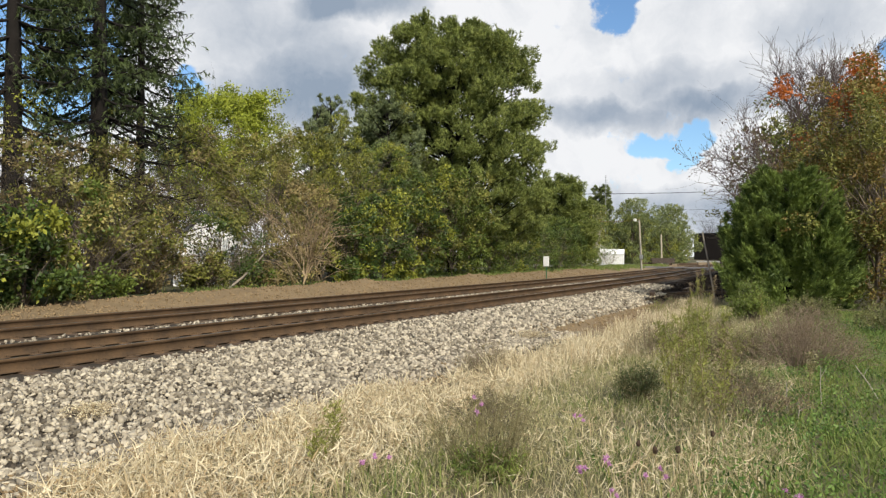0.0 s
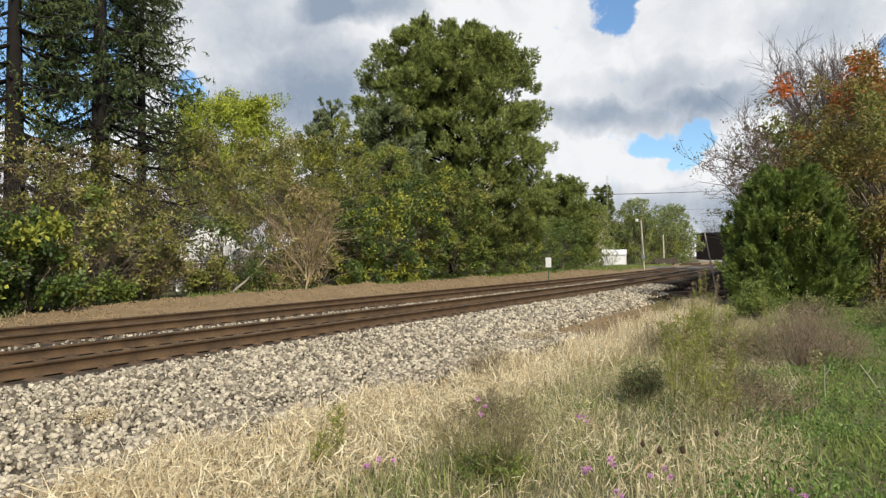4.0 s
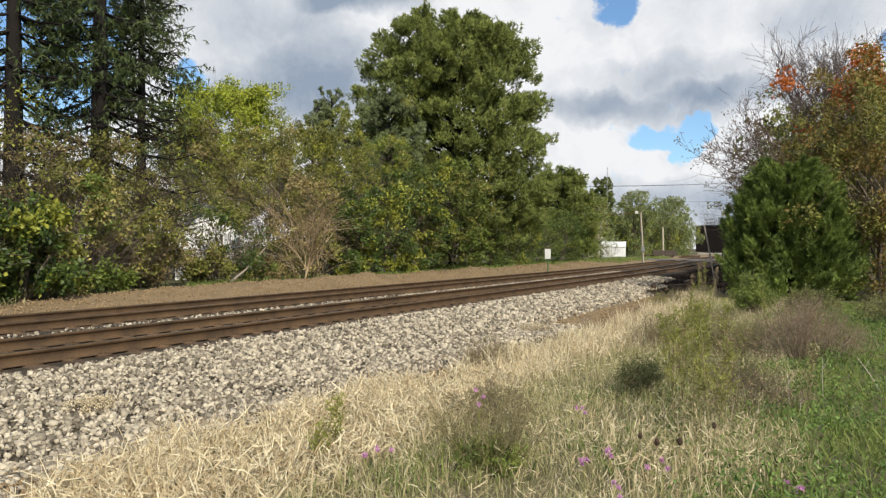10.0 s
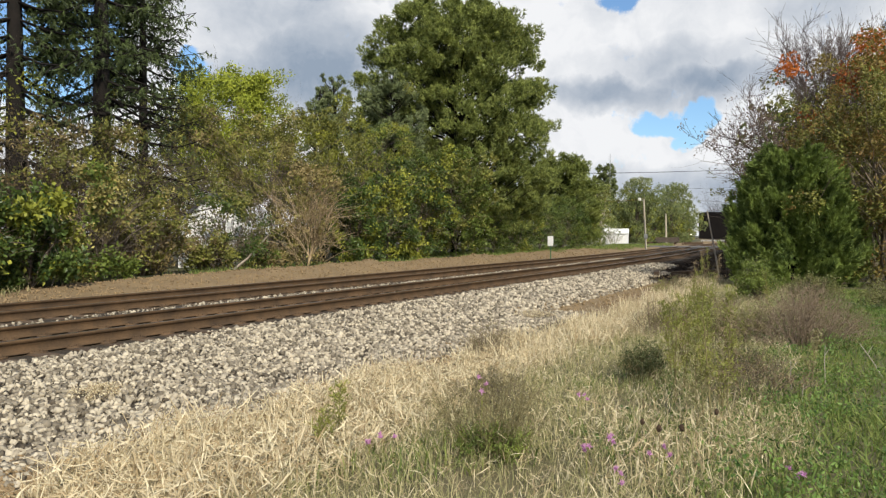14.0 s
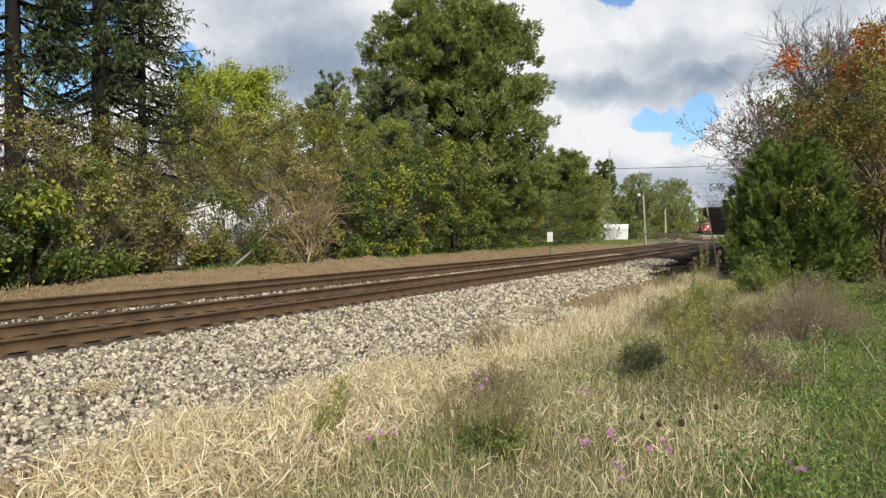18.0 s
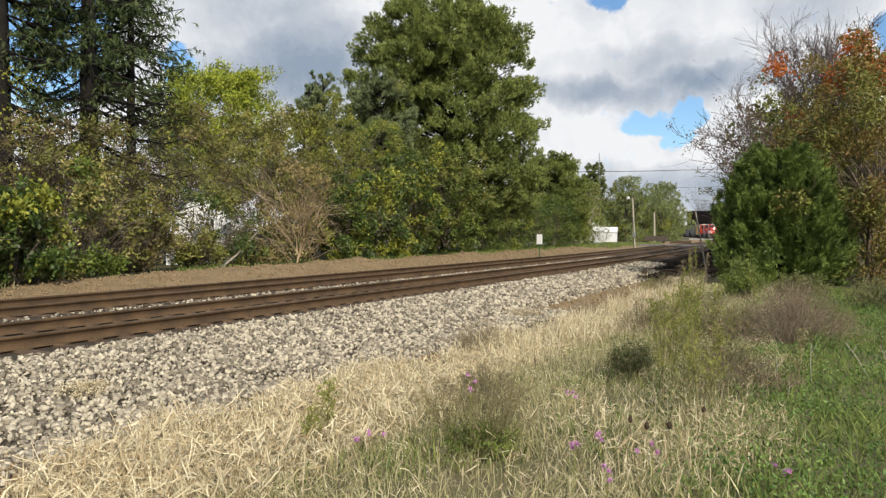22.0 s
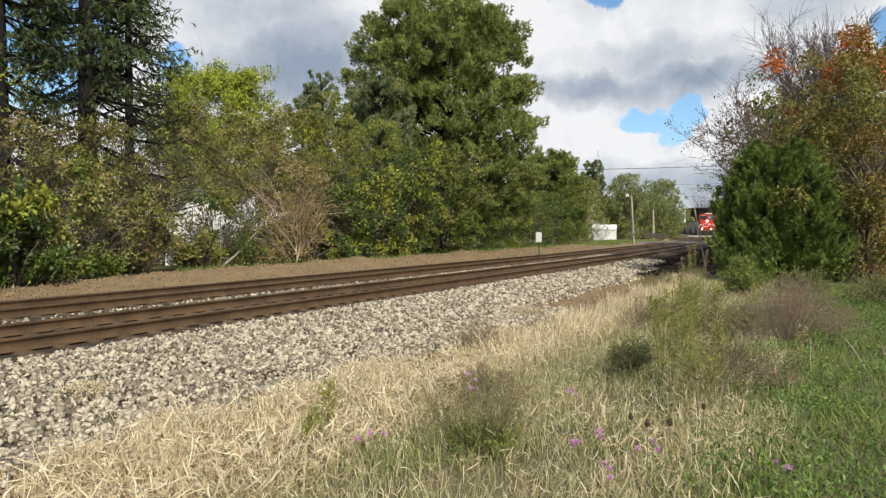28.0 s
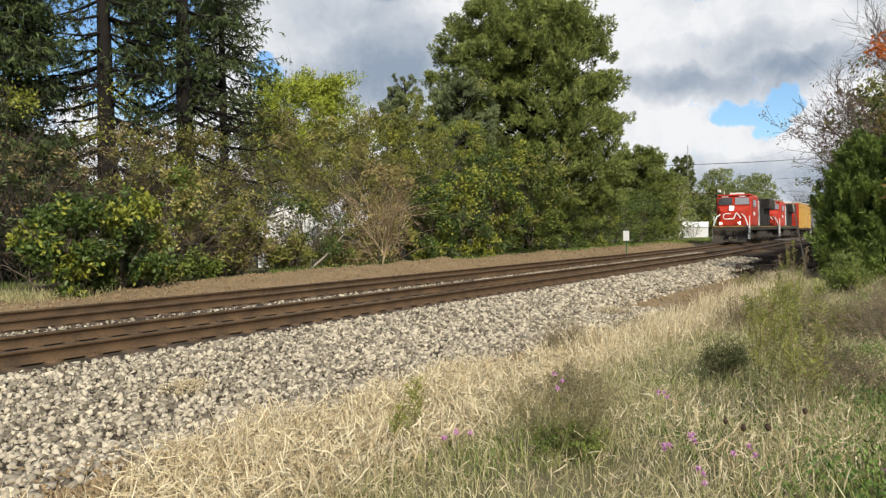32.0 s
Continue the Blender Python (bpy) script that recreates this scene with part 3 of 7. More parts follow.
RAIL = [(-0.028, 0.0), (0.028, 0.0), (0.036, -0.008), (0.037, -0.038), (0.011, -0.05), (0.009, -0.15), (0.03, -0.166), (0.072, -0.176), (0.072, -0.186),
        (-0.072, -0.186), (-0.072, -0.176), (-0.03, -0.166), (-0.009, -0.15), (-0.011, -0.05), (-0.037, -0.038), (-0.036, -0.008)]


def tie_mesh(seed):
    rng = random.Random(seed)
    bm = boxed(-0.115, 0.115, -1.3, 1.3, -0.17, 0, bevel=0.012)
    for v in bm.verts:
        v.co += Vector((rng.uniform(-0.006, 0.006), rng.uniform(-0.02, 0.02), rng.uniform(-0.006, 0.006)))
    me = bpy.data.meshes.new("tie")
    bm.to_mesh(me)
    bm.free()
    me.materials.append(M_tie)
    return me


def build_track(name, v, label):
    t = thing(name, label, "railway track", kind="structure")
    for a in (0, GAUGE):
        part("rail", sweep(RAIL, v + a, M_rail_top), None, t)
    rng = random.Random(int(v * 10))
    shapes = [tie_mesh(k) for k in range(4)]
    x, plates, far_v, far_f = -25.0, [], [], []
    k = 0
    while x < 230:
        s = float(np.gradient(bend(np.array([x - 1, x + 1])), 2)[0])
        c = (x - s * (v + GAUGE / 2), float(bend(x)) + v + GAUGE / 2)
        if k < 300:
            ob = new("tie", shapes[k % 4])
            ob.parent = t
            ob.matrix_local = pose(c[0], c[1] + rng.uniform(-0.05, 0.05), -0.196 + rng.uniform(-0.006, 0.004), 0, 0, math.degrees(math.atan(s)) + rng.uniform(-1, 1))
        else:
            b = len(far_v)
            for dx, dy, dz in ((-.11, -1.3, 0), (.11, -1.3, 0), (.11, 1.3, 0), (-.11, 1.3, 0), (-.11, -1.3, -.15), (.11, -1.3, -.15), (.11, 1.3, -.15), (-.11, 1.3, -.15)):
                far_v.append((c[0] + dx - dy * s, c[1] + dy, -0.196 + dz))
            far_f += [(b, b + 1, b + 2, b + 3), (b, b + 4, b + 5, b + 1), (b + 3, b + 2, b + 6, b + 7), (b, b + 3, b + 7, b + 4), (b + 1, b + 5, b + 6, b + 2)]
        plates.append((c, s))
        x += 0.535
        k += 1
    if far_f:
        tagged(part("distant_ties", np_mesh("distant_ties", far_v, [(np.array(far_f), 0)], [M_tie]), None, t), kind="stuff")
    bm_v, bm_f = [], []
    for c, s in plates[:220]:
        for a in (-GAUGE / 2, GAUGE / 2):
            for dx0, dx1, dy0, dy1, z0, z1 in ((-.095, .095, -.17, .17, -.2, -.176), (-.07, -.04, -.10, -.075, -.18, -.155), (.04, .07, .075, .10, -.18, -.155), (.04, .07, -.10, -.075, -.18, -.155)):
                b = len(bm_v)
                for z in (z0, z1):
                    for dx, dy in ((dx0, dy0), (dx1, dy0), (dx1, dy1), (dx0, dy1)):
                        bm_v.append((c[0] + dx, c[1] + a + dy, z))
                bm_f += [(b + 4, b + 5, b + 6, b + 7), (b, b + 1, b + 5, b + 4), (b + 1, b + 2, b + 6, b + 5), (b + 2, b + 3, b + 7, b + 6), (b + 3, b, b + 4, b + 7)]
    tagged(part("plates_and_spikes", np_mesh("plates_and_spikes", bm_v, [(np.array(bm_f), 0)], [M_rail]), None, t), kind="stuff")
    return t


build_track("near_track", RAIL_V[0], "rusty steel rails on creosoted wooden ties in pale ballast")
build_track("far_track", RAIL_V[1], "second parallel railway track on wooden ties")


def stones(rng, x0, x1, v0, v1, count, size, lift=0.0):
    x, v = rng.uniform(x0, x1, count), rng.uniform(v0, v1, count)
    y = v + bend(x)
    z = ground_z(x, y) + size * rng.uniform(-0.35, 0.55, count) + lift
    base = np.array([(-1, -1, -1), (1, -1, -1), (1, 1, -1), (-1, 1, -1), (-1, -1, 1), (1, -1, 1), (1, 1, 1), (-1, 1, 1)], float) * 0.5
    p = base[None] * (1 + rng.uniform(-0.45, 0.25, (count, 8, 3)))
    p *= size * rng.uniform(0.45, 1.5, (count, 1, 3)) * rng.uniform(0.7, 1.25, (count, 1, 1))
    q = unit(rng.normal(size=(count, 4)))
    w, a, b, c = q.T
    r = np.stack([1 - 2 * (b * b + c * c), 2 * (a * b - w * c), 2 * (a * c + w * b), 2 * (a * b + w * c), 1 - 2 * (a * a + c * c), 2 * (b * c - w * a),
                  2 * (a * c - w * b), 2 * (b * c + w * a), 1 - 2 * (a * a + b * b)], 1).reshape(-1, 3, 3)
    p = np.einsum("nij,nkj->nki", r, p) + np.stack([x, y, z], 1)[:, None]
    f = np.array([(0, 3, 2, 1), (4, 5, 6, 7), (0, 1, 5, 4), (1, 2, 6, 5), (2, 3, 7, 6), (3, 0, 4, 7)])
    return p.reshape(-1, 3), ((np.arange(count) * 8)[:, None, None] + f[None]).reshape(-1, 4)


def join_arrays(items):
    vs, fs, o = [], [], 0
    for v, f in items:
        vs.append(v)
        fs.append(f + o)
        o += len(v)
    return np.concatenate(vs), np.concatenate(fs)


def build_ballast():
    rng = np.random.default_rng(5)
    v, f = join_arrays([stones(rng, 3, 9, 5.7, 9.05, 10500, 0.047), stones(rng, 9, 17, 5.9, 9.05, 9000, 0.054), stones(rng, 17, 36, 6.9, 9.05, 7600, 0.068), stones(rng, 34, 42, 7.6, 9.0, 1800, 0.10),
                        stones(rng, 4, 50, 11.6, 12.85, 4200, 0.046, 0.0), stones(rng, -3, 3, 5.6, 9.05, 4200, 0.062), stones(rng, 1, 17, 5.2, 6.1, 3600, 0.055), stones(rng, 17, 30, 6.3, 7.0, 900, 0.07)])
    tagged(new("ballast", np_mesh("ballast", v, [(f, 0)], [M_stone])), "pale grey crushed stone ballast along the track shoulder", "ballast", kind="stuff")
    v, f = join_arrays([stones(rng, 4, 40, 16.9, 20.6, 5200, 0.05), stones(rng, 40, 70, 16.9, 20.6, 1200, 0.07), stones(rng, 16, 36, 4.2, 7.0, 1800, 0.045), stones(rng, 1, 12, 4.4, 6.2, 4200, 0.034), stones(rng, 0.5, 5.5, 4.6, 6.0, 3800, 0.028)])
    tagged(new("gravel_clods", np_mesh("gravel_clods", v, [(f, 0)], [M_clod])), "brown gravel and clods on the graded strip", "gravel", kind="stuff")

    # lumps in the same dark tone, tree shade included in the colour
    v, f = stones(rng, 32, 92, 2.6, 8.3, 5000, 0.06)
    tagged(new("shade_dark_lumps", np_mesh("shade_dark_lumps", v, [(f, 0)], [M_shade_ground])), "near-black lumps with the tree shade put into their colour", "cinders", kind="stuff")


build_ballast()


# ---------------------------------------------------------------- conifers
def white_pine(name, x, y, height, radius, seed, label, mat=M_pine, trunk=M_bark_shade, tufts=9000, z=-0.1, low=0.12, length=0.34, whorls=24, plate=1.0, blades_per=7, wide=0.13, top=0.6, tall=0.55, mid_u=0.42, clump=1.0, dome=0.5, steep=0.5, gather=14, reach=0.62):
    """A pine: trunk, limbs in whorls, each carrying flat sprays of needle tufts."""
    rng = np.random.default_rng(seed)
    e = thing(name, label, "tree", (x, y, z))
    segs = [((0, 0, -0.2), (0.1, 0, height * 0.5), height * 0.017, height * 0.011), ((0.1, 0, height * 0.5), (0, 0.1, height * 0.97), height * 0.011, 0.03)]
    cs, ws = [], []
    boughs = []
    for i in range(whorls):
        u = low + (0.985 - low) * (i + rng.uniform(-0.3, 0.3)) / whorls
        prof = max(0.03, 1 - ((u - mid_u) / top) ** 2) ** dome
        for k in range(rng.integers(6, 9)):
            a = rng.uniform(0, 2 * np.pi)
            ln = radius * prof * rng.uniform(0.76, 1.06)
            rise = ln * (0.15 + steep * u) * rng.uniform(0.6, 1.2)
            p = np.array([0, 0, u * height - rise * 0.6])
            q = p + np.array([np.cos(a) * ln, np.sin(a) * ln, rise])
            mid = (p + q) / 2 - np.array([0, 0, ln * 0.06])
            segs += [(p, mid, 0.02 + 0.012 * ln, 0.015 + 0.006 * ln), (mid, q, 0.015 + 0.006 * ln, 0.01)]
            boughs.append((p, mid, q, ln, a))
    # bunches of needle tufts strung along the outer part of every bough
    wts = np.array([b[3] for b in boughs]) ** 1.1
    P, Mi, Q = (np.array([b[k] for b in boughs]) for k in (0, 1, 2))
    ln_all = np.array([b[3] for b in boughs])
    n_b = max(len(boughs), tufts // gather)
    wb = rng.choice(len(boughs), n_b, p=wts / wts.sum())
    s = rng.uniform(0.22, 1.0, n_b) ** reach
    c = np.where((s < 0.5)[:, None], P[wb] + (Mi[wb] - P[wb]) * (s * 2)[:, None], Mi[wb] + (Q[wb] - Mi[wb]) * (s * 2 - 1)[:, None])
    ln = ln_all[wb]
    side = unit(np.cross(Q[wb] - P[wb], np.array([[0, 0, 1.0]])))
    c = c + side * (rng.normal(size=n_b) * ln * 0.16 * plate * np.sin(np.pi * np.clip(s, 0.15, 0.95)))[:, None]
    size = clump * np.clip(0.06 + 0.085 * ln, 0.09, 0.62) * rng.uniform(0.7, 1.4, n_b)
    t_of = rng.integers(0, n_b, tufts)
    off = unit(rng.normal(size=(tufts, 3))) * (size[t_of] * rng.uniform(0.2, 1, tufts) ** 0.4)[:, None]
    off[:, 2] = off[:, 2] * tall + size[t_of] * 0.1
    cs = c[t_of] + off
    ws = unit(unit(Q - P)[wb][t_of] * 0.7 + np.array([0, 0, 0.3 + 0.45 * tall]) + unit(off) * 0.6)
    v, f = tubes(segs, 6)
    part("trunk", np_mesh("trunk", v, [(f, 0)], [trunk]), None, e)
    v, f = tuft_arrays(cs, ws, rng, blades=blades_per, length=length, width=length * wide, spread=0.6)
    part("crown", np_mesh("crown", v, [(f, 0)], [mat]), None, e)
    return e


def spruce(name, x, y, height, radius, seed, label, z=-0.1, mat=M_spruce, low=0.2, per=1100, whorls=30, trunk_r=0.32, limbs=5, bare=0.3):
    """A tall old spruce: bare dark trunk, sagging limbs, hanging branchlets."""
    rng = np.random.default_rng(seed)
    e = thing(name, label, "tree", (x, y, z))
    segs = [((0, 0, -0.2), (0, 0, height * 0.5), trunk_r, trunk_r * 0.6), ((0, 0, height * 0.5), (0, 0, height), trunk_r * 0.6, 0.03)]
    cs, ws = [], []
    for i in range(whorls):
        u = low + (0.99 - low) * i / whorls
        reach = radius * (1.05 - u) ** 0.75 * 1.15
        for k in range(limbs):
            a = rng.choice([-0.6, 2.5]) + rng.uniform(-1.05, 1.05)
            ln = reach * rng.uniform(0.6, 1.15)
            p = np.array([0, 0, u * height])
            way = np.array([np.cos(a), np.sin(a), 0])
            pts = [p + way * ln * s + np.array([0, 0, ln * (-0.42 * s + 0.30 * s * s * s)]) for s in (0, 0.35, 0.7, 1.0)]
            for s in range(3):
                segs.append((pts[s], pts[s + 1], 0.07 - 0.02 * s, 0.05 - 0.02 * s))
            for _ in range(9):
                s = rng.uniform(0.15, 0.95)
                c = p + way * ln * s + np.array([0, 0, ln * (-0.42 * s + 0.30 * s ** 3)])
                q = c + (np.array([-way[1], way[0], 0]) * rng.choice([-1, 1]) * rng.uniform(0.3, 0.9) + way * rng.uniform(0, 0.5) + np.array([0, 0, -rng.uniform(0.15, 0.6)])) * rng.uniform(0.5, 1.3)
                segs.append((c, q, 0.022, 0.008))
            n = int(1.35 * per * ln / whorls / 3 * np.clip((u - bare) * 8 + 0.12, 0.12, 1) * rng.uniform(0.3, 1.4))
            s = rng.uniform(0.18, 1.0, n)
            c = p + way * (ln * s)[:, None]
            c[:, 2] += ln * (-0.42 * s + 0.30 * s ** 3)
            c += rng.normal(size=(n, 3)) * np.array([0.15, 0.15, 0.05]) * ln ** 0.5
            drop = rng.uniform(0, 0.55, n) * (0.4 + 0.6 * (rng.uniform(size=n) > 0.4))
            c[:, 2] -= drop
            cs.append(c)
            w = np.tile(way * 0.3 + np.array([0, 0, -1.0]), (n, 1))
            ws.append(w)
    v, f = tubes(segs, 6)
    part("trunk", np_mesh("trunk", v, [(f, 0)], [M_bark_shade]), None, e)
    v, f = tuft_arrays(np.concatenate(cs), np.concatenate(ws), rng, blades=6, length=0.27, width=0.030, spread=0.75)
    part("crown", np_mesh("crown", v, [(f, 0)], [mat]), None, e)
    return e


def dome_pine(name, x, y, height, radius, seed, label, z=-0.1, pads=400, plumes=12, tufts=24):
    """A broad old pine: limbs that carry spreading pads of upright needle plumes, with hollows between."""
    rng = np.random.default_rng(seed)
    e = thing(name, label, "tree", (x, y, z))
    segs = [((0, 0, -0.2), (0.1, 0, height * 0.5), 0.36, 0.24), ((0.1, 0, height * 0.5), (0, 0.1, height * 0.94), 0.24, 0.04)]

    def spread(u):
        over = np.clip((u - 0.45) / 0.56, 0, 1)
        return (1 - over ** 2.6) ** 0.5 * np.clip(0.80 + 0.7 * u, 0, 1)

    k = np.arange(pads)
    u = 0.10 + 0.87 * ((k + rng.uniform(0, 1, pads)) / pads) ** 0.85
    a = k * 2.399 + rng.normal(size=pads) * 0.45
    rr = radius * spread(u) * rng.uniform(0.08, 0.96, pads) ** 0.45
    c = np.stack([np.cos(a) * rr, np.sin(a) * rr, u * height - 0.3], 1)
    out = np.stack([np.cos(a), np.sin(a), np.zeros(pads)], 1)
    for q in range(pads):
        base = np.array([0, 0, max(1.0, c[q, 2] - 0.42 * rr[q] - 0.3)])
        mid = (base + c[q]) / 2 + np.array([0, 0, -0.05 * rr[q]])
        segs += [(base, mid, 0.03 + 0.011 * rr[q], 0.025 + 0.006 * rr[q]), (mid, c[q], 0.025 + 0.006 * rr[q], 0.015)]
    w = np.repeat(np.arange(pads), plumes)
    m = len(w)
    wide = (0.75 + 0.13 * rr[w]) * rng.uniform(0.75, 1.2, pads)[w]
    b = rng.uniform(0, 2 * np.pi, m)
    o = rng.uniform(0, 1, m) ** 0.6 * wide
    side = np.stack([-np.sin(a[w]), np.cos(a[w]), np.zeros(m)], 1)
    root = c[w] + out[w] * (np.cos(b) * o * 0.75)[:, None] + side * (np.sin(b) * o)[:, None]
    root[:, 2] += rng.normal(size=m) * 0.14 - 0.18 * (o / wide) ** 2
    axis = unit(out[w] * 0.35 + (root - c[w]) * 0.30 + np.array([0, 0, 0.85]) + rng.normal(size=(m, 3)) * 0.18)
    ln = rng.uniform(0.55, 1.1, m)
    t_of = np.repeat(np.arange(m), tufts)
    s_ = rng.uniform(0, 1, len(t_of))
    off = rng.normal(size=(len(t_of), 3))
    off -= axis[t_of] * np.sum(off * axis[t_of], 1, keepdims=True)
    off = unit(off) * (0.27 * np.sin(np.pi * np.clip(0.22 + 0.70 * s_, 0, 1)) * rng.uniform(0.4, 1.1, len(t_of)))[:, None]
    cs = root[t_of] + axis[t_of] * (ln[t_of] * (s_ - 0.2))[:, None] + off
    ws = unit(axis[t_of] * 0.8 + off * 2.2)
    v, f = tubes(segs, 6)
    part("trunk", np_mesh("trunk", v, [(f, 0)], [M_bark_shade]), None, e)
    v, f = tuft_arrays(cs, ws, rng, blades=4, length=0.27, width=0.036, spread=0.45)
    part("crown", np_mesh("crown", v, [(f, 0)], [M_pine]), None, e)
    return e


dome_pine("white_pine", 51.8, 26.9, 20.2, 7.8, 11, "tall broad white pine with layered sunlit green boughs")
dome_pine("young_pine", 77.4, 27.0, 10.2, 4.2, 12, "smaller dark green pine beside the tall white pine", pads=110)
white_pine("blue_conifer", 44.2, 28.0, 13.2, 2.9, 13, "slender blue-green conifer among shrubs", mat=M_blue, tufts=14000, length=0.26, blades_per=5, wide=0.13, whorls=34, tall=1.0, clump=0.8)
white_pine("small_conifer", 40.2, 30.0, 12.4, 1.6, 14, "narrow spiky conifer behind the shrubs", mat=M_blue, tufts=6000, length=0.22, whorls=36, tall=1.2, clump=0.8, steep=1.2)
white_pine("small_conifer", 38.3, 29.6, 11.2, 1.4, 15, "narrow spiky conifer behind the shrubs", mat=M_blue, tufts=5000, length=0.22, whorls=34, tall=1.2, clump=0.8, steep=1.2)
spruce("old_spruce", 21.7, 29.0, 21.5, 5.3, 21, "tall old spruce with dark trunk and hanging branchlets", low=0.16, per=1250, trunk_r=0.50, whorls=25, limbs=5, bare=0.36)
spruce("old_spruce", 17.8, 29.0, 20.0, 5.2, 22, "tall old spruce with sparse drooping limbs", low=0.16, per=1050, trunk_r=0.46, whorls=24, limbs=5)
spruce("old_spruce", 11.8, 30.0, 19.0, 4.8, 23, "tall thin spruce with sparse drooping limbs", low=0.16, per=1200, limbs=5)
spruce("dark_spruce", 13.2, 28.6, 17.0, 3.3, 25, "dense dark spruce with limbs down to the thicket", low=0.05, per=2500, trunk_r=0.28, whorls=34, limbs=7, bare=-0.2)
spruce("old_spruce", 26.4, 32.0, 22.0, 3.9, 24, "tall dark spruce with dense hanging branchlets", low=0.34, per=1500, trunk_r=0.30, whorls=26, limbs=5, bare=0.38)

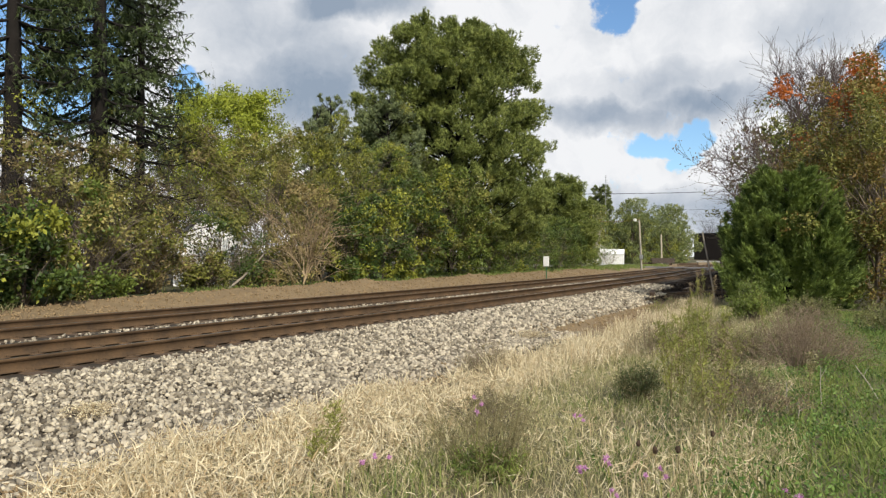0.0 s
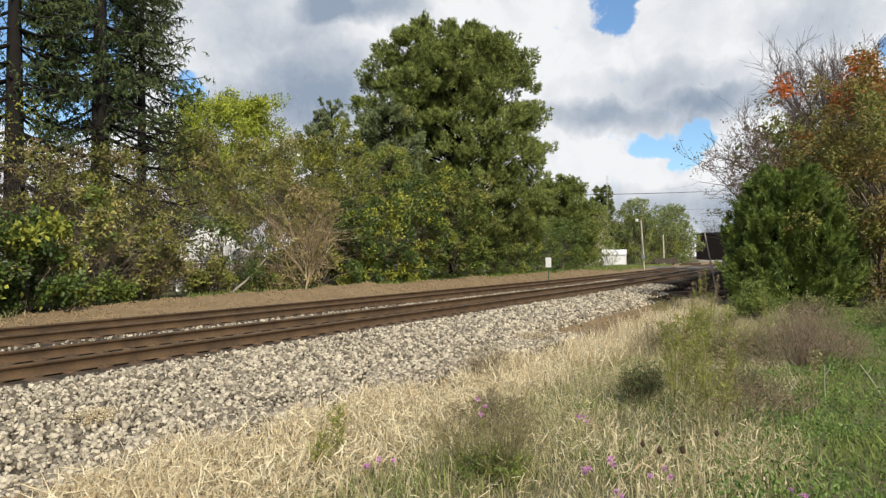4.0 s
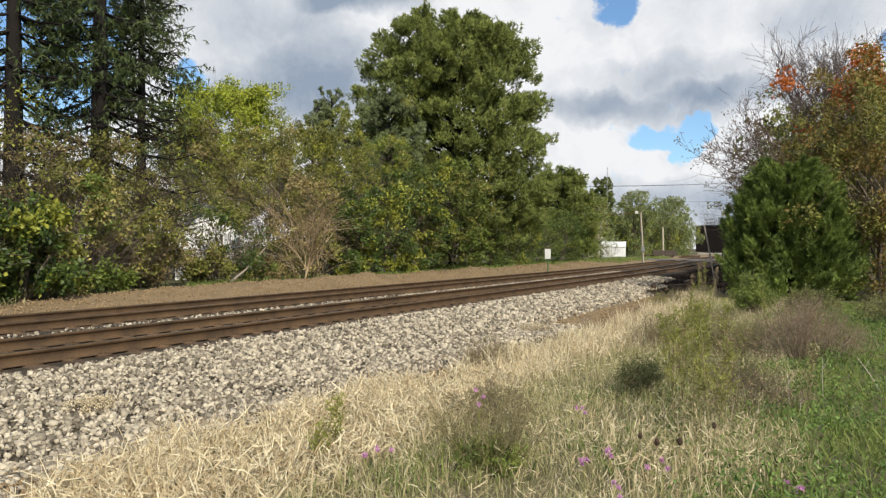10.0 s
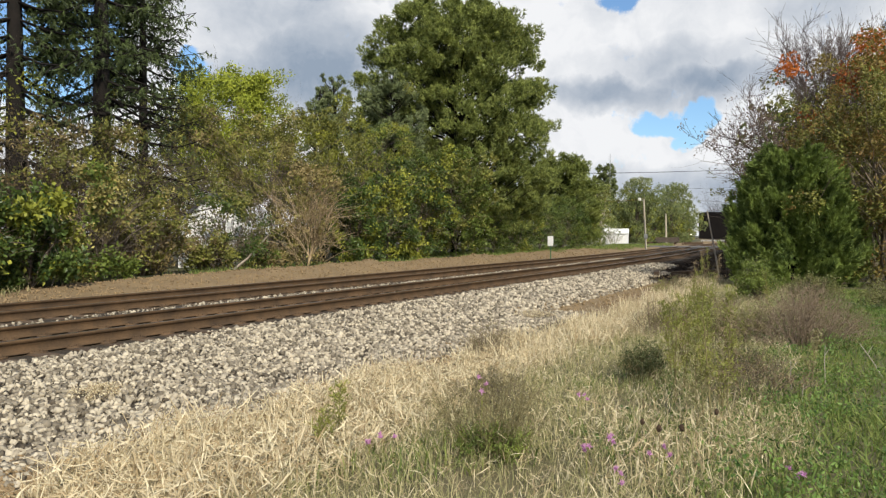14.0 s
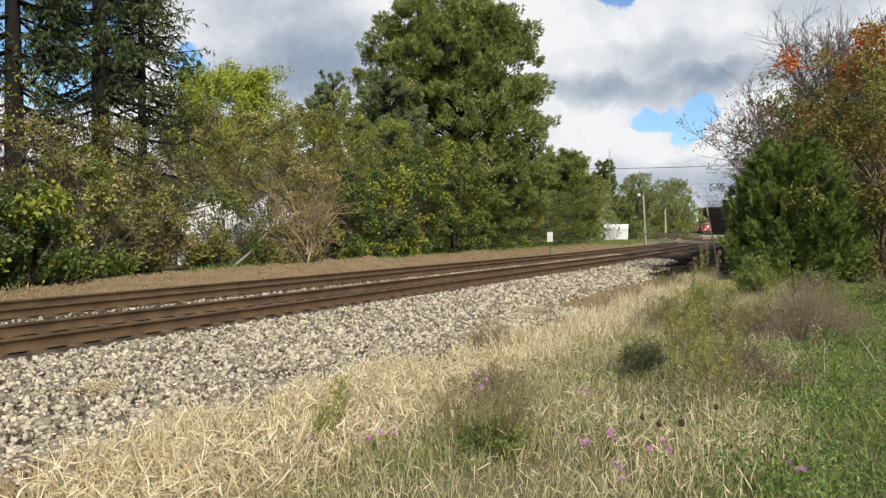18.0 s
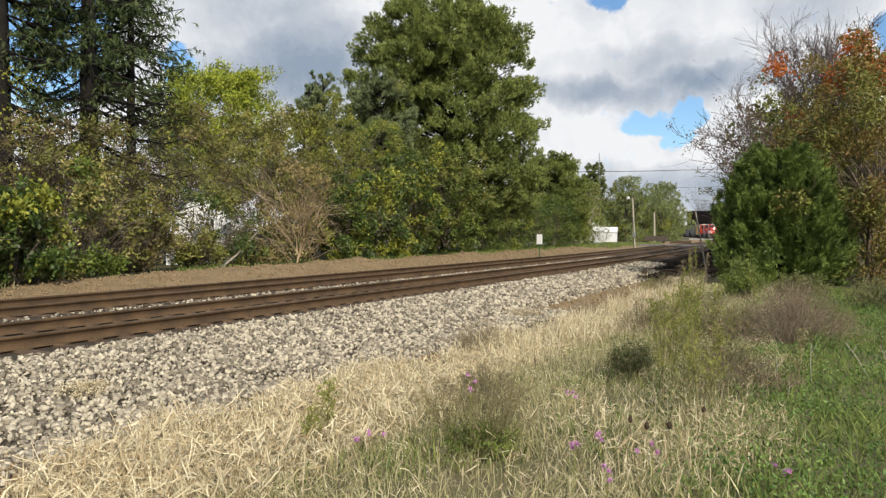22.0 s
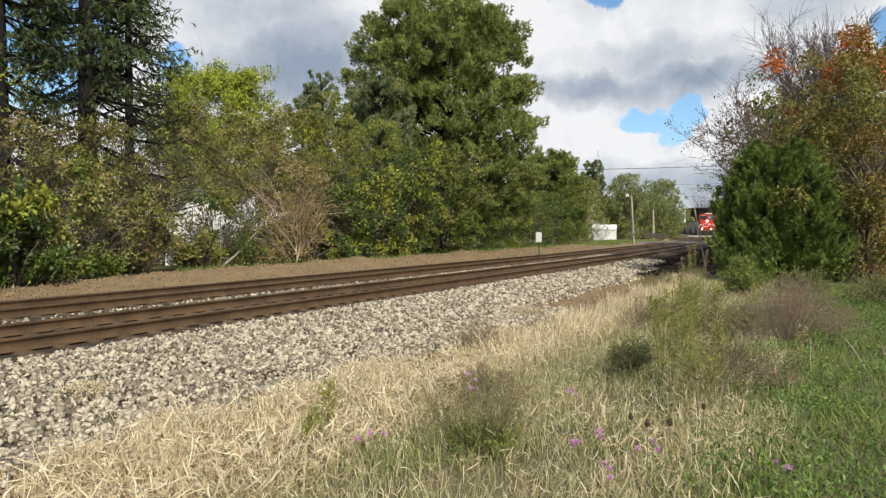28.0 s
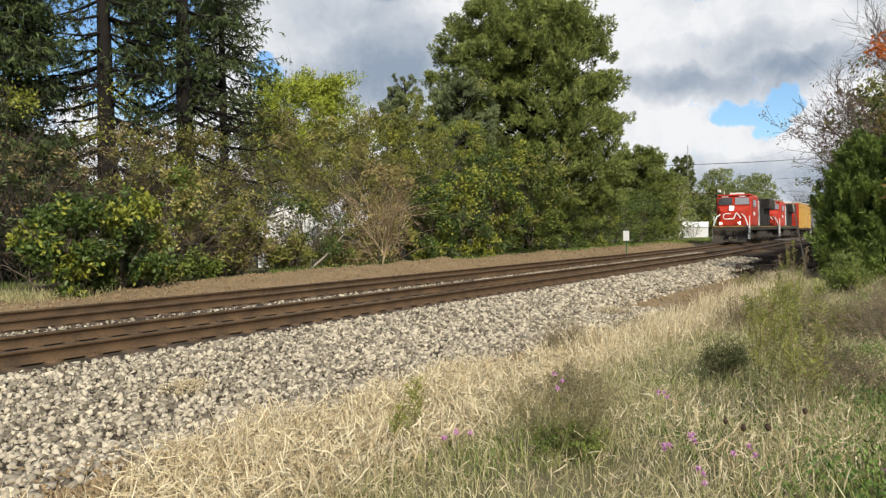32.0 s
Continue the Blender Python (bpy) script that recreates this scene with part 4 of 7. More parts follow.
# ---------------------------------------------------------------- shrubs and trees across the tracks
# name, x, y, height, radius, leaves, second leaves, leaf count, wands, label
BANK = [
    ("glossy_shrub", 12.9, 20.3, 2.9, 1.25, M_glossy, M_yellowgreen, 5500, 12, "dark green shrub with yellowing leaves"),
    ("glossy_shrub", 11.1, 20.1, 2.7, 1.25, M_glossy, M_yellowgreen, 5500, 12, "dark green shrub with yellowing leaves"),
    ("glossy_shrub", 7.2, 22.6, 3.0, 1.5, M_glossy, M_spruce, 5500, 20, "dark green shrub with some brown leaves"),
    ("pale_shrub", 15.4, 20.9, 3.8, 1.25, M_pale, M_green, 7000, 40, "pale olive shrub in thin leaf"),
    ("thicket_shrub", 17.8, 21.7, 2.6, 1.4, M_olive, M_brown, 5500, 60, "low brownish thicket of tangled shrubs"),
    ("thicket_shrub", 21.4, 22.2, 1.4, 1.3, M_olive, M_brown, 4200, 60, "low brownish thicket of tangled shrubs"),
    ("thicket_shrub", 24.6, 22.6, 1.1, 1.1, M_brown, M_green, 3500, 50, "low brown thicket beside a fallen limb"),
    ("thin_shrub", 23.0, 22.7, 3.7, 1.7, M_olive, M_glossy, 3600, 50, "thin twiggy shrub before a white shed"),
    ("tan_shrub", 27.0, 21.7, 5.0, 1.55, M_tan, M_pale, 2600, 70, "reddish-tan half-bare shrub with thin stems"),
    ("green_shrub", 31.7, 22.4, 4.6, 1.9, M_glossy, M_yellowgreen, 9500, 10, "dense green shrub with dark hollows"),
    ("green_shrub", 35.2, 22.6, 5.4, 1.9, M_glossy, M_yellowgreen, 9500, 10, "dense green shrub with dark hollows"),
    ("green_shrub", 38.6, 22.6, 6.4, 2.3, M_glossy, M_yellowgreen, 11000, 10, "dense green and yellow shrub"),
    ("green_shrub", 45.4, 23.4, 7.5, 2.9, M_green, M_olive, 15000, 10, "large green shrub with arching leaf sprays"),
    ("hedge_shrub", 51.5, 23.4, 4.0, 1.8, M_green, M_glossy, 6000, 10, "dark green shrub under the tall pine"),
    ("hedge_shrub", 56.0, 23.4, 4.7, 2.2, M_green, M_yellowgreen, 7000, 10, "yellow-green hedge shrub beyond the gravel"),
    ("hedge_shrub", 61.8, 23.6, 4.6, 2.4, M_green, M_glossy, 7000, 10, "green hedge shrub beyond the gravel"),
    ("hedge_shrub", 69.2, 23.9, 5.3, 2.7, M_green, M_glossy, 7000, 10, "green hedge shrub beyond the gravel"),
    ("hedge_shrub", 77.0, 24.8, 4.4, 2.6, M_green, M_yellowgreen, 6000, 10, "green hedge shrub beyond the gravel"),
    ("hedge_shrub", 85.0, 26.5, 4.4, 2.8, M_green, M_yellowgreen, 6000, 10, "green hedge shrub beyond the gravel"),
    # spruce tone at the left end puts deep shade into these thickets' leaves
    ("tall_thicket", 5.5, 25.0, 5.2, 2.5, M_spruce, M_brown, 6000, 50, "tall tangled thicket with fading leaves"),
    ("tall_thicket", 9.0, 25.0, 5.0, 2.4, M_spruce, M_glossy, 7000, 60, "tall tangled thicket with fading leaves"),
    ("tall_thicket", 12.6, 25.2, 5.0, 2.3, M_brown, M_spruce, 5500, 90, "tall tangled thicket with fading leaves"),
    ("tall_thicket", 16.0, 25.0, 5.8, 2.2, M_brown, M_olive, 7500, 90, "tall tangled thicket with brown leaves"),
    ("tall_thicket", 18.8, 25.2, 5.7, 2.2, M_olive, M_brown, 8500, 90, "tall tangled thicket with fading leaves"),
    ("tall_thicket", 20.0, 25.6, 6.4, 1.7, M_olive, M_brown, 9500, 90, "tall olive-brown thicket of thin wands"),
    ("tall_thicket", 26.6, 28.6, 7.6, 2.4, M_olive, M_brown, 12000, 90, "tall olive-brown thicket of thin wands"),
    ("tall_thicket", 28.9, 25.6, 7.3, 2.2, M_olive, M_pale, 12000, 90, "tall olive thicket of thin wands"),
    ("tall_thicket", 32.2, 25.4, 7.8, 2.4, M_olive, M_yellowgreen, 12000, 60, "tall thicket with yellow leaves"),
    ("tall_thicket", 36.0, 25.6, 8.4, 2.4, M_olive, M_yellowgreen, 12000, 50, "tall thicket with yellow leaves"),
    ("tall_thicket", 40.2, 25.6, 8.2, 2.8, M_green, M_yellowgreen, 13000, 20, "tall thicket with yellow and green leaves"),
    # the first two again carry their shade in the dark spruce tone
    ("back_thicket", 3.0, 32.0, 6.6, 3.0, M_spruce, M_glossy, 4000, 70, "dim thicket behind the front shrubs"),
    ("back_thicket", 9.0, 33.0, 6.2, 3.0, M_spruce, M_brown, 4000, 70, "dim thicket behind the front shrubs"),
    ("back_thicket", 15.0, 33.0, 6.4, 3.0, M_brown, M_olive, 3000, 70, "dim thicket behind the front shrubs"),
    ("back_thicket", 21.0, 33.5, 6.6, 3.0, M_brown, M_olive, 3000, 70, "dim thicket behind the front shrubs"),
    ("back_thicket", 46.0, 34.0, 7.0, 3.2, M_green, M_olive, 4000, 10, "dim thicket behind the conifers"),
    ("back_thicket", 56.0, 33.0, 6.0, 3.4, M_green, M_olive, 4000, 10, "dim thicket behind the tall pine"),
    ("back_thicket", 66.0, 32.0, 6.0, 3.4, M_green, M_olive, 4000, 10, "dim thicket behind the hedge"),
    ("back_thicket", 88.0, 34.0, 6.5, 3.6, M_green, M_olive, 4000, 10, "dim thicket behind the hedge"),
]
for i, (nm, x, y, h, r, m1, m2, n, wd, lab) in enumerate(BANK):
    n = int(n * ((0.55 if x < 22 else 1.35) if nm == "tall_thicket" else 1.0))
    big = nm == "glossy_shrub"
    h *= (1.1 if x > 23 else 1.0) if nm == "tall_thicket" else 1.0
    shrub(nm, x, y, h, r, m1, 100 + i, twig=M_tan_twig if nm == "tan_shrub" else M_bark_shade if nm == "back_thicket" and x < 22 else M_bark if nm == "tall_thicket" and x < 22 else M_twig, label=lab, z=float(ground_z(x, y)), count=n, leaf_mat2=m2, share2=0.2 if m2 is M_brown else 0.16 if big else 0.3 if m2 is M_yellowgreen else 0.35, wands=int(wd * (2.6 if nm == "tall_thicket" and x < 22 else 1.6)), lumps=int(16 * r * r) if y < 24 else 90 if y < 31 else 40, lump=0.42 / r ** 0.6 * 0.62 if y < 31 else 0.3, spread=0.10, r_trunk=0.09 if nm == "tan_shrub" else 0.05, low=0.02 if nm == "green_shrub" else 0.04, leaf=(0.18, 0.10) if big or nm == "green_shrub" else (0.14, 0.075) if y < 24 else (0.135, 0.068) if nm == "tall_thicket" and x > 23 else (0.15, 0.065) if y < 31 else (0.25, 0.15))
shrub("yellow_maple", 36.8, 36.0, 12.7, 4.3, M_maple, 140, "maple turning yellow-green behind the shrubs", count=66000, leaf=(0.16, 0.10), category="tree", split=0.3, r_trunk=0.16, lumps=190, lump=0.17, low=0.3, top_heavy=0.5, twig=M_bark)
shrub("yellow_vine", 16.6, 26.6, 7.6, 1.5, M_yellowgreen, 142, "yellow-leaved vine hanging in the spruce limbs", count=700, leaf=(0.12, 0.075), low=0.6, lumps=14, wands=10)
shrub("yellow_vine", 12.6, 27.0, 7.8, 1.4, M_yellowgreen, 143, "yellow-leaved vine hanging in the spruce limbs", count=900, leaf=(0.12, 0.075), low=0.62, lumps=12, wands=10)
shrub("bare_sapling", 33.8, 29.0, 9.6, 1.6, M_brown, 141, "bare grey sapling above the thicket", count=300, wands=40, category="tree", levels=2, n_main=8)

# ---------------------------------------------------------------- far trees beyond the road
FAR = [
    (142.7, 34.5, 12.8, 4.2), (156.5, 29.9, 11.8, 5.6), (150, 38, 11, 5.0), (128, 39, 10.5, 4.5), (174, 33.5, 8.5, 4.2), (178, 33.8, 11.5, 4.2), (170, 38, 11, 6),
    (118, 42, 11, 5.0), (190, 44, 12, 7), (104, 44, 9, 4.5), (98, 52, 10, 5.5), (165, 52, 12, 7), (200, 60, 13, 8),
]
for i, (x, y, h, r) in enumerate(FAR):
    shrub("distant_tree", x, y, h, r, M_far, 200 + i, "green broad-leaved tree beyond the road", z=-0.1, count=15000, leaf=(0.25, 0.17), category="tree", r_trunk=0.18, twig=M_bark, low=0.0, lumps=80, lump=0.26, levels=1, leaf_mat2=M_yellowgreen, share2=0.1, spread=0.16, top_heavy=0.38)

# ---------------------------------------------------------------- right side of the line
def cedar(name, x, y, h, r, seed, label, z, sprays=1000, per=56):
    """A cedar: short trunk and a dense cone of upright pointed sprays."""
    rng = np.random.default_rng(seed)
    e = thing(name, label, "tree", (x, y, z))
    segs = [((0, 0, -0.2), (0, 0, h * 0.6), 0.11, 0.06), ((0, 0, h * 0.6), (0, 0, h), 0.06, 0.01)]
    u = rng.uniform(0, 1, sprays) ** 0.95 * 0.93
    a = rng.uniform(0, 2 * np.pi, sprays)
    prof = r * np.minimum(1, 0.8 + 1.2 * u) * (1 - u ** 3) ** 0.62 * (1 + 0.10 * np.sin(3 * a + 5 * u) + 0.1 * np.sin(7 * a))
    rr = prof * rng.uniform(0.3, 1, sprays) ** 0.45
    root = np.stack([np.cos(a) * rr, np.sin(a) * rr, u * h], 1)
    way = unit(np.stack([np.cos(a) * 0.62, np.sin(a) * 0.62, np.full(sprays, 0.9)], 1) + rng.normal(size=(sprays, 3)) * 0.2)
    ln = rng.uniform(0.35, 1.05, sprays) * (1 - 0.35 * u)
    for k in range(0, sprays, 3):
        segs.append((np.array([0, 0, max(0.1, root[k, 2] - 0.5 * rr[k])]), root[k] + way[k] * ln[k] * 0.5, 0.018, 0.006))
    w = np.repeat(np.arange(sprays), per)
    s = rng.uniform(0, 1, len(w))
    off = rng.normal(size=(len(w), 3)) * (0.12 * (1.05 - s) ** 0.8 * ln[w])[:, None]
    c = root[w] + way[w] * (s * ln[w])[:, None] + off
    c[:, 2] = np.maximum(c[:, 2], 0.1)
    v, f = tubes(segs, 5)
    part("trunk", np_mesh("trunk", v, [(f, 0)], [M_bark_shade]), None, e)
    v, f = tuft_arrays(c, unit(way[w] * 0.9 + off * 3.0), rng, blades=4, length=0.17, width=0.019, spread=0.35)
    part("crown", np_mesh("crown", v, [(f, 0)], [M_cedar]), None, e)
    return e


cedar("red_cedar", 27.5, 1.35, 4.6, 1.8, 31, "dense dark green cedar beside the track", -0.4)
AUTUMN = [(29.4, -1.2, 7.6, 3.3, 44000, 0.5), (31.5, -5.4, 9.4, 3.4, 12000, 0.4), (34.6, 1.1, 6.6, 2.0, 9000, 0.5)]
for i, (x, y, h, r, n, s2) in enumerate(AUTUMN):
    shrub("autumn_tree", x, y, h, r, M_rust, 301 + i, "broad dense tree in rust and olive autumn leaf", z=-0.35, count=n, leaf=(0.13, 0.052), category="tree", r_trunk=0.12, lumps=150, lump=0.15, spread=0.10, low=0.03, leaf_mat2=M_olive, share2=s2, wands=60)
shrub("orange_maple", 33.4, -1.7, 9.7, 1.7, M_orange, 320, "small maple in bright orange leaf", z=-0.35, count=5200, leaf=(0.15, 0.11), category="tree", r_trunk=0.10, low=0.78, lumps=16, lump=0.34, leaf_mat2=M_rust, share2=0.3, twig=M_bark)
shrub("orange_maple", 34.4, 1.65, 9.9, 0.8, M_orange, 321, "thin maple sapling with an orange crown", z=-0.35, count=420, leaf=(0.15, 0.11), category="tree", r_trunk=0.06, low=0.9, lumps=4, lump=0.5, n_main=4, twig=M_bark)
def vase_tree(name, x, y, height, radius, seed, label, fork=0.4, stems=11, z=-0.35, twig=M_mauve_twig, leaves=0, way=(0, 0), leaf=(0.13, 0.05), droop=0.0, depth=2, kids=2):
    """A bare tree: a short trunk, arching stems, side limbs and a haze of upturned twigs; few leaves if any."""
    rng = np.random.default_rng(seed)
    e = thing(name, label, "tree", (x, y, z))
    top = np.array([0, 0, height * fork])
    limbs, twigs, ends = [], [], []

    def run(p, d, length, r, lv):
        n = 5 if lv < 2 else 3
        for i in range(n):
            d = unit(d + rng.normal(size=3) * 0.16 + np.array([0, 0, 0.10 - droop * (0.4 + i / n)]))
            q = p + d * length / n
            r1 = max(r * 0.80, 0.006)
            (limbs if lv == 0 else twigs).append((p, q, r, r1))
            if lv < depth and (i or lv):
                for _ in range(kids):
                    run(q, unit(d + rng.normal(size=3) * 0.5), length * (0.42 if lv == 0 else 0.5) * rng.uniform(0.6, 1.1), max(r1 * 0.5, 0.006), lv + 1)
            p, r = q, r1
        if lv >= depth - 1:
            ends.append((q, d))

    for k in range(stems):
        a = k * 2.399 + rng.uniform(-0.3, 0.3)
        o = radius / height * 1.25 * rng.uniform(0.25, 1.0)
        run(top * rng.uniform(0.75, 1.0), unit(np.array([np.cos(a) * o + way[0], np.sin(a) * o + way[1], 1.0 - fork])), height * (1 - fork) * rng.uniform(0.7, 0.88), 0.05, 0)
    for nm, rows in (("trunk", [(np.array([0, 0, -0.2]), top, 0.15, 0.10)]), ("limbwork", limbs), ("twig_haze", twigs)):
        v, f = tubes(rows, 6 if nm == "trunk" else 4)
        part(nm, np_mesh(nm, v, [(f, 0)], [twig]), None, e)
    if leaves:
        P = np.array([q for q, _ in ends])
        i = rng.integers(0, len(P), leaves)
        v, f = leaf_arrays(P[i] + rng.normal(size=(leaves, 3)) * 0.09, rng, leaf[0], leaf[1], up=-0.5)
        part("leaves", np_mesh("leaves", v, [(f, 0)], [M_mauve]), None, e)
    return e


vase_tree("bare_tree", 38.4, 0.1, 11.8, 2.4, 322, "bare tree with a fan of fine grey twigs", stems=10, fork=0.55, kids=4)
vase_tree("bare_tree", 34.0, 2.0, 8.6, 1.2, 324, "small bare tree with crooked grey limbs", stems=3, fork=0.55, way=(0, 0.2), kids=3)
vase_tree("half_bare_tree", 30.6, 1.9, 6.5, 1.8, 323, "half-bare tree with sparse brown leaves and grey limbs", z=-0.4, stems=6, fork=0.3, leaves=2600, way=(0.0, 0.14), droop=0.03)
# row added mostly out of sight behind the cedar to shade the line
for i, (x, y, h, r) in enumerate([(44, 0.6, 10, 3.4), (53, 1.6, 11.5, 3.6), (62, 2.6, 12, 3.8), (72, 3.6, 12, 4.0), (84, 4.6, 12, 4.4), (57, -2.5, 12, 4), (67, -1.5, 12, 4), (78, -1, 12, 4), (38, -6, 10, 3.6), (112, 0, 10, 5), (128, 4, 11, 5), (37.5, 0.4, 6.8, 2.2), (48, 1.0, 7.5, 2.6)]):
    shrub("trackside_tree", x, y, h, r, M_olive, 330 + i, "leafy trackside tree in fading green", z=-0.35, count=3600 if x > 60 else 9000, leaf=(0.42, 0.26) if x > 60 else (0.2, 0.11), category="tree", r_trunk=0.15, lumps=55, lump=0.27, leaf_mat2=M_green, share2=0.5, twig=M_bark, levels=1)


# ---------------------------------------------------------------- grasses and weeds before the camera
def blades(rng, x, y, h, w, lean=0.5, curl=0.5, flop=0.0):
    """Grass blades of three joints rooted on the ground; flop lays some of them over."""
    n = len(x)
    z = ground_z(x, y) - 0.01
    a = rng.uniform(0, 2 * np.pi, n)
    reach = lean * rng.uniform(0.1, 1, n)
    fl = rng.uniform(size=n) < flop
    reach = np.where(fl, rng.uniform(1.2, 3.0, n), reach)
    length = h * rng.uniform(0.5, 1.25, n)
    rise = length / np.hypot(1, reach)
    out = rise * reach
    d = np.stack([np.cos(a), np.sin(a)], 1)
    sa = a + np.pi / 2 + rng.normal(size=n) * 0.7
    side = np.stack([np.cos(sa), np.sin(sa), rng.normal(size=n) * 0.3], 1) * (w * rng.uniform(0.6, 1.4, n) / 2)[:, None]
    v = np.empty((n, 7, 3))
    for k, (u, ww) in enumerate(((0.0, 0.8), (0.4, 1.0), (0.75, 0.75))):
        c = np.stack([x + d[:, 0] * out * u ** (1 + curl), y + d[:, 1] * out * u ** (1 + curl), z + rise * u], 1)
        v[:, 2 * k], v[:, 2 * k + 1] = c - side * ww, c + side * ww
    droop = np.where(rng.uniform(size=n) < 0.4, rng.uniform(0.6, 0.95, n), 1.0)
    v[:, 6] = np.stack([x + d[:, 0] * out * 1.05, y + d[:, 1] * out * 1.05, z + rise * droop], 1)
    i = (np.arange(n) * 7)[:, None]
    return v.reshape(-1, 3), np.concatenate([i + np.array([t]) for t in ((0, 1, 3), (0, 3, 2), (2, 3, 5), (2, 5, 4), (4, 5, 6))])


def patchy(x, y, s, seed):
    """Uneven cover between 0 and 1."""
    return 0.5 + 0.5 * hash_noise(x + seed * 7.3, y - seed * 3.1, s) * 0.8 + 0.2 * hash_noise(x - seed, y + seed, s * 3.1)


def toe(x):
    """Where the growth ends at the foot of the ballast."""
    return np.interp(x, [0, 3, 6, 9, 14, 22, 30], [4.7, 4.8, 5.25, 4.7, 4.35, 4.5, 5.0]) + 0.22 * np.sin(x * 1.9) + 0.15 * np.sin(x * 4.3)


def green_edge(x):
    return 0.30 + 0.045 * x + 0.18 * np.sin(x * 1.7) + 0.1 * np.sin(x * 4.1)


def sown(rng, n, x0, x1, y0, y1, chance):
    """Seeds thicker towards the camera, kept by chance(x, y)."""
    x = x0 + (x1 - x0) * rng.uniform(size=n) ** 1.35
    y = rng.uniform(y0, y1, n)
    k = (rng.uniform(size=n) < chance(x, y)) & (np.hypot(x, y) > 2.3)
    return x[k], y[k]


def straw_chance(x, y):
    t = toe(x)
    main = np.clip((y - (2.75 + 0.06 * x)) * 1.3, 0, 1) * (x < 9.5)
    strip = np.clip((y - (t - 1.35)) * 2, 0, 1)
    island_ = 0.24 * np.exp(-(((x - 6.0) / 1.5) ** 2 + ((y - 1.2) / 0.75) ** 2) * 1.2)
    return (y < t) * np.maximum(np.maximum(main, strip), island_) * (0.35 + 0.65 * patchy(x, y, 2.1, 1))


def weed_chance(x, y):
    return (y < toe(x) + 0.1) * (y > green_edge(x) - 0.3) * (0.3 + 0.7 * patchy(x, y, 1.6, 4)) * np.where(y < 3.3 + 0.05 * x, 1, 0.15)


def green_chance(x, y):
    inside = np.clip((green_edge(x) - y) * 2 + 0.6, 0, 1)
    stray = 0.40 * (patchy(x, y, 1.1, 9) > 0.5) * (y < 3.2)
    return np.maximum(inside, stray)


def strips(rng, x, y, z, length, width, steep=0.5, curl=0.9):
    """Loose curled straws and leaf strips lying at any angle."""
    n = len(x)
    a = rng.uniform(0, 2 * np.pi, n)
    d = np.stack([np.cos(a), np.sin(a), rng.normal(size=n) * steep], 1)
    d = unit(d)
    side = unit(np.cross(d, rng.normal(size=(n, 3)) + np.array([0, 0, 1.0])))
    bow = unit(np.cross(d, side)) * (curl * rng.normal(size=n) * 0.3)[:, None]
    ln = (length * rng.uniform(0.4, 1.3, n))[:, None]
    wd = side * (width * rng.uniform(0.5, 1.3, n) / 2)[:, None]
    c = np.stack([x, y, z], 1)
    v = np.empty((n, 8, 3))
    for k, (u, w) in enumerate(((-0.5, 0.5), (-0.15, 1.0), (0.2, 0.9), (0.5, 0.35))):
        m = c + d * ln * u + bow * ln * (4 * u * u)
        v[:, 2 * k], v[:, 2 * k + 1] = m - wd * w, m + wd * w
    i = (np.arange(n) * 8)[:, None]
    v[:, :, 2] = np.maximum(v[:, :, 2], ground_z(v[:, :, 0], v[:, :, 1]) + 0.004)
    return v.reshape(-1, 3), np.concatenate([i + np.array([[q, q + 1, q + 3, q + 2]]) for q in (0, 2, 4)])


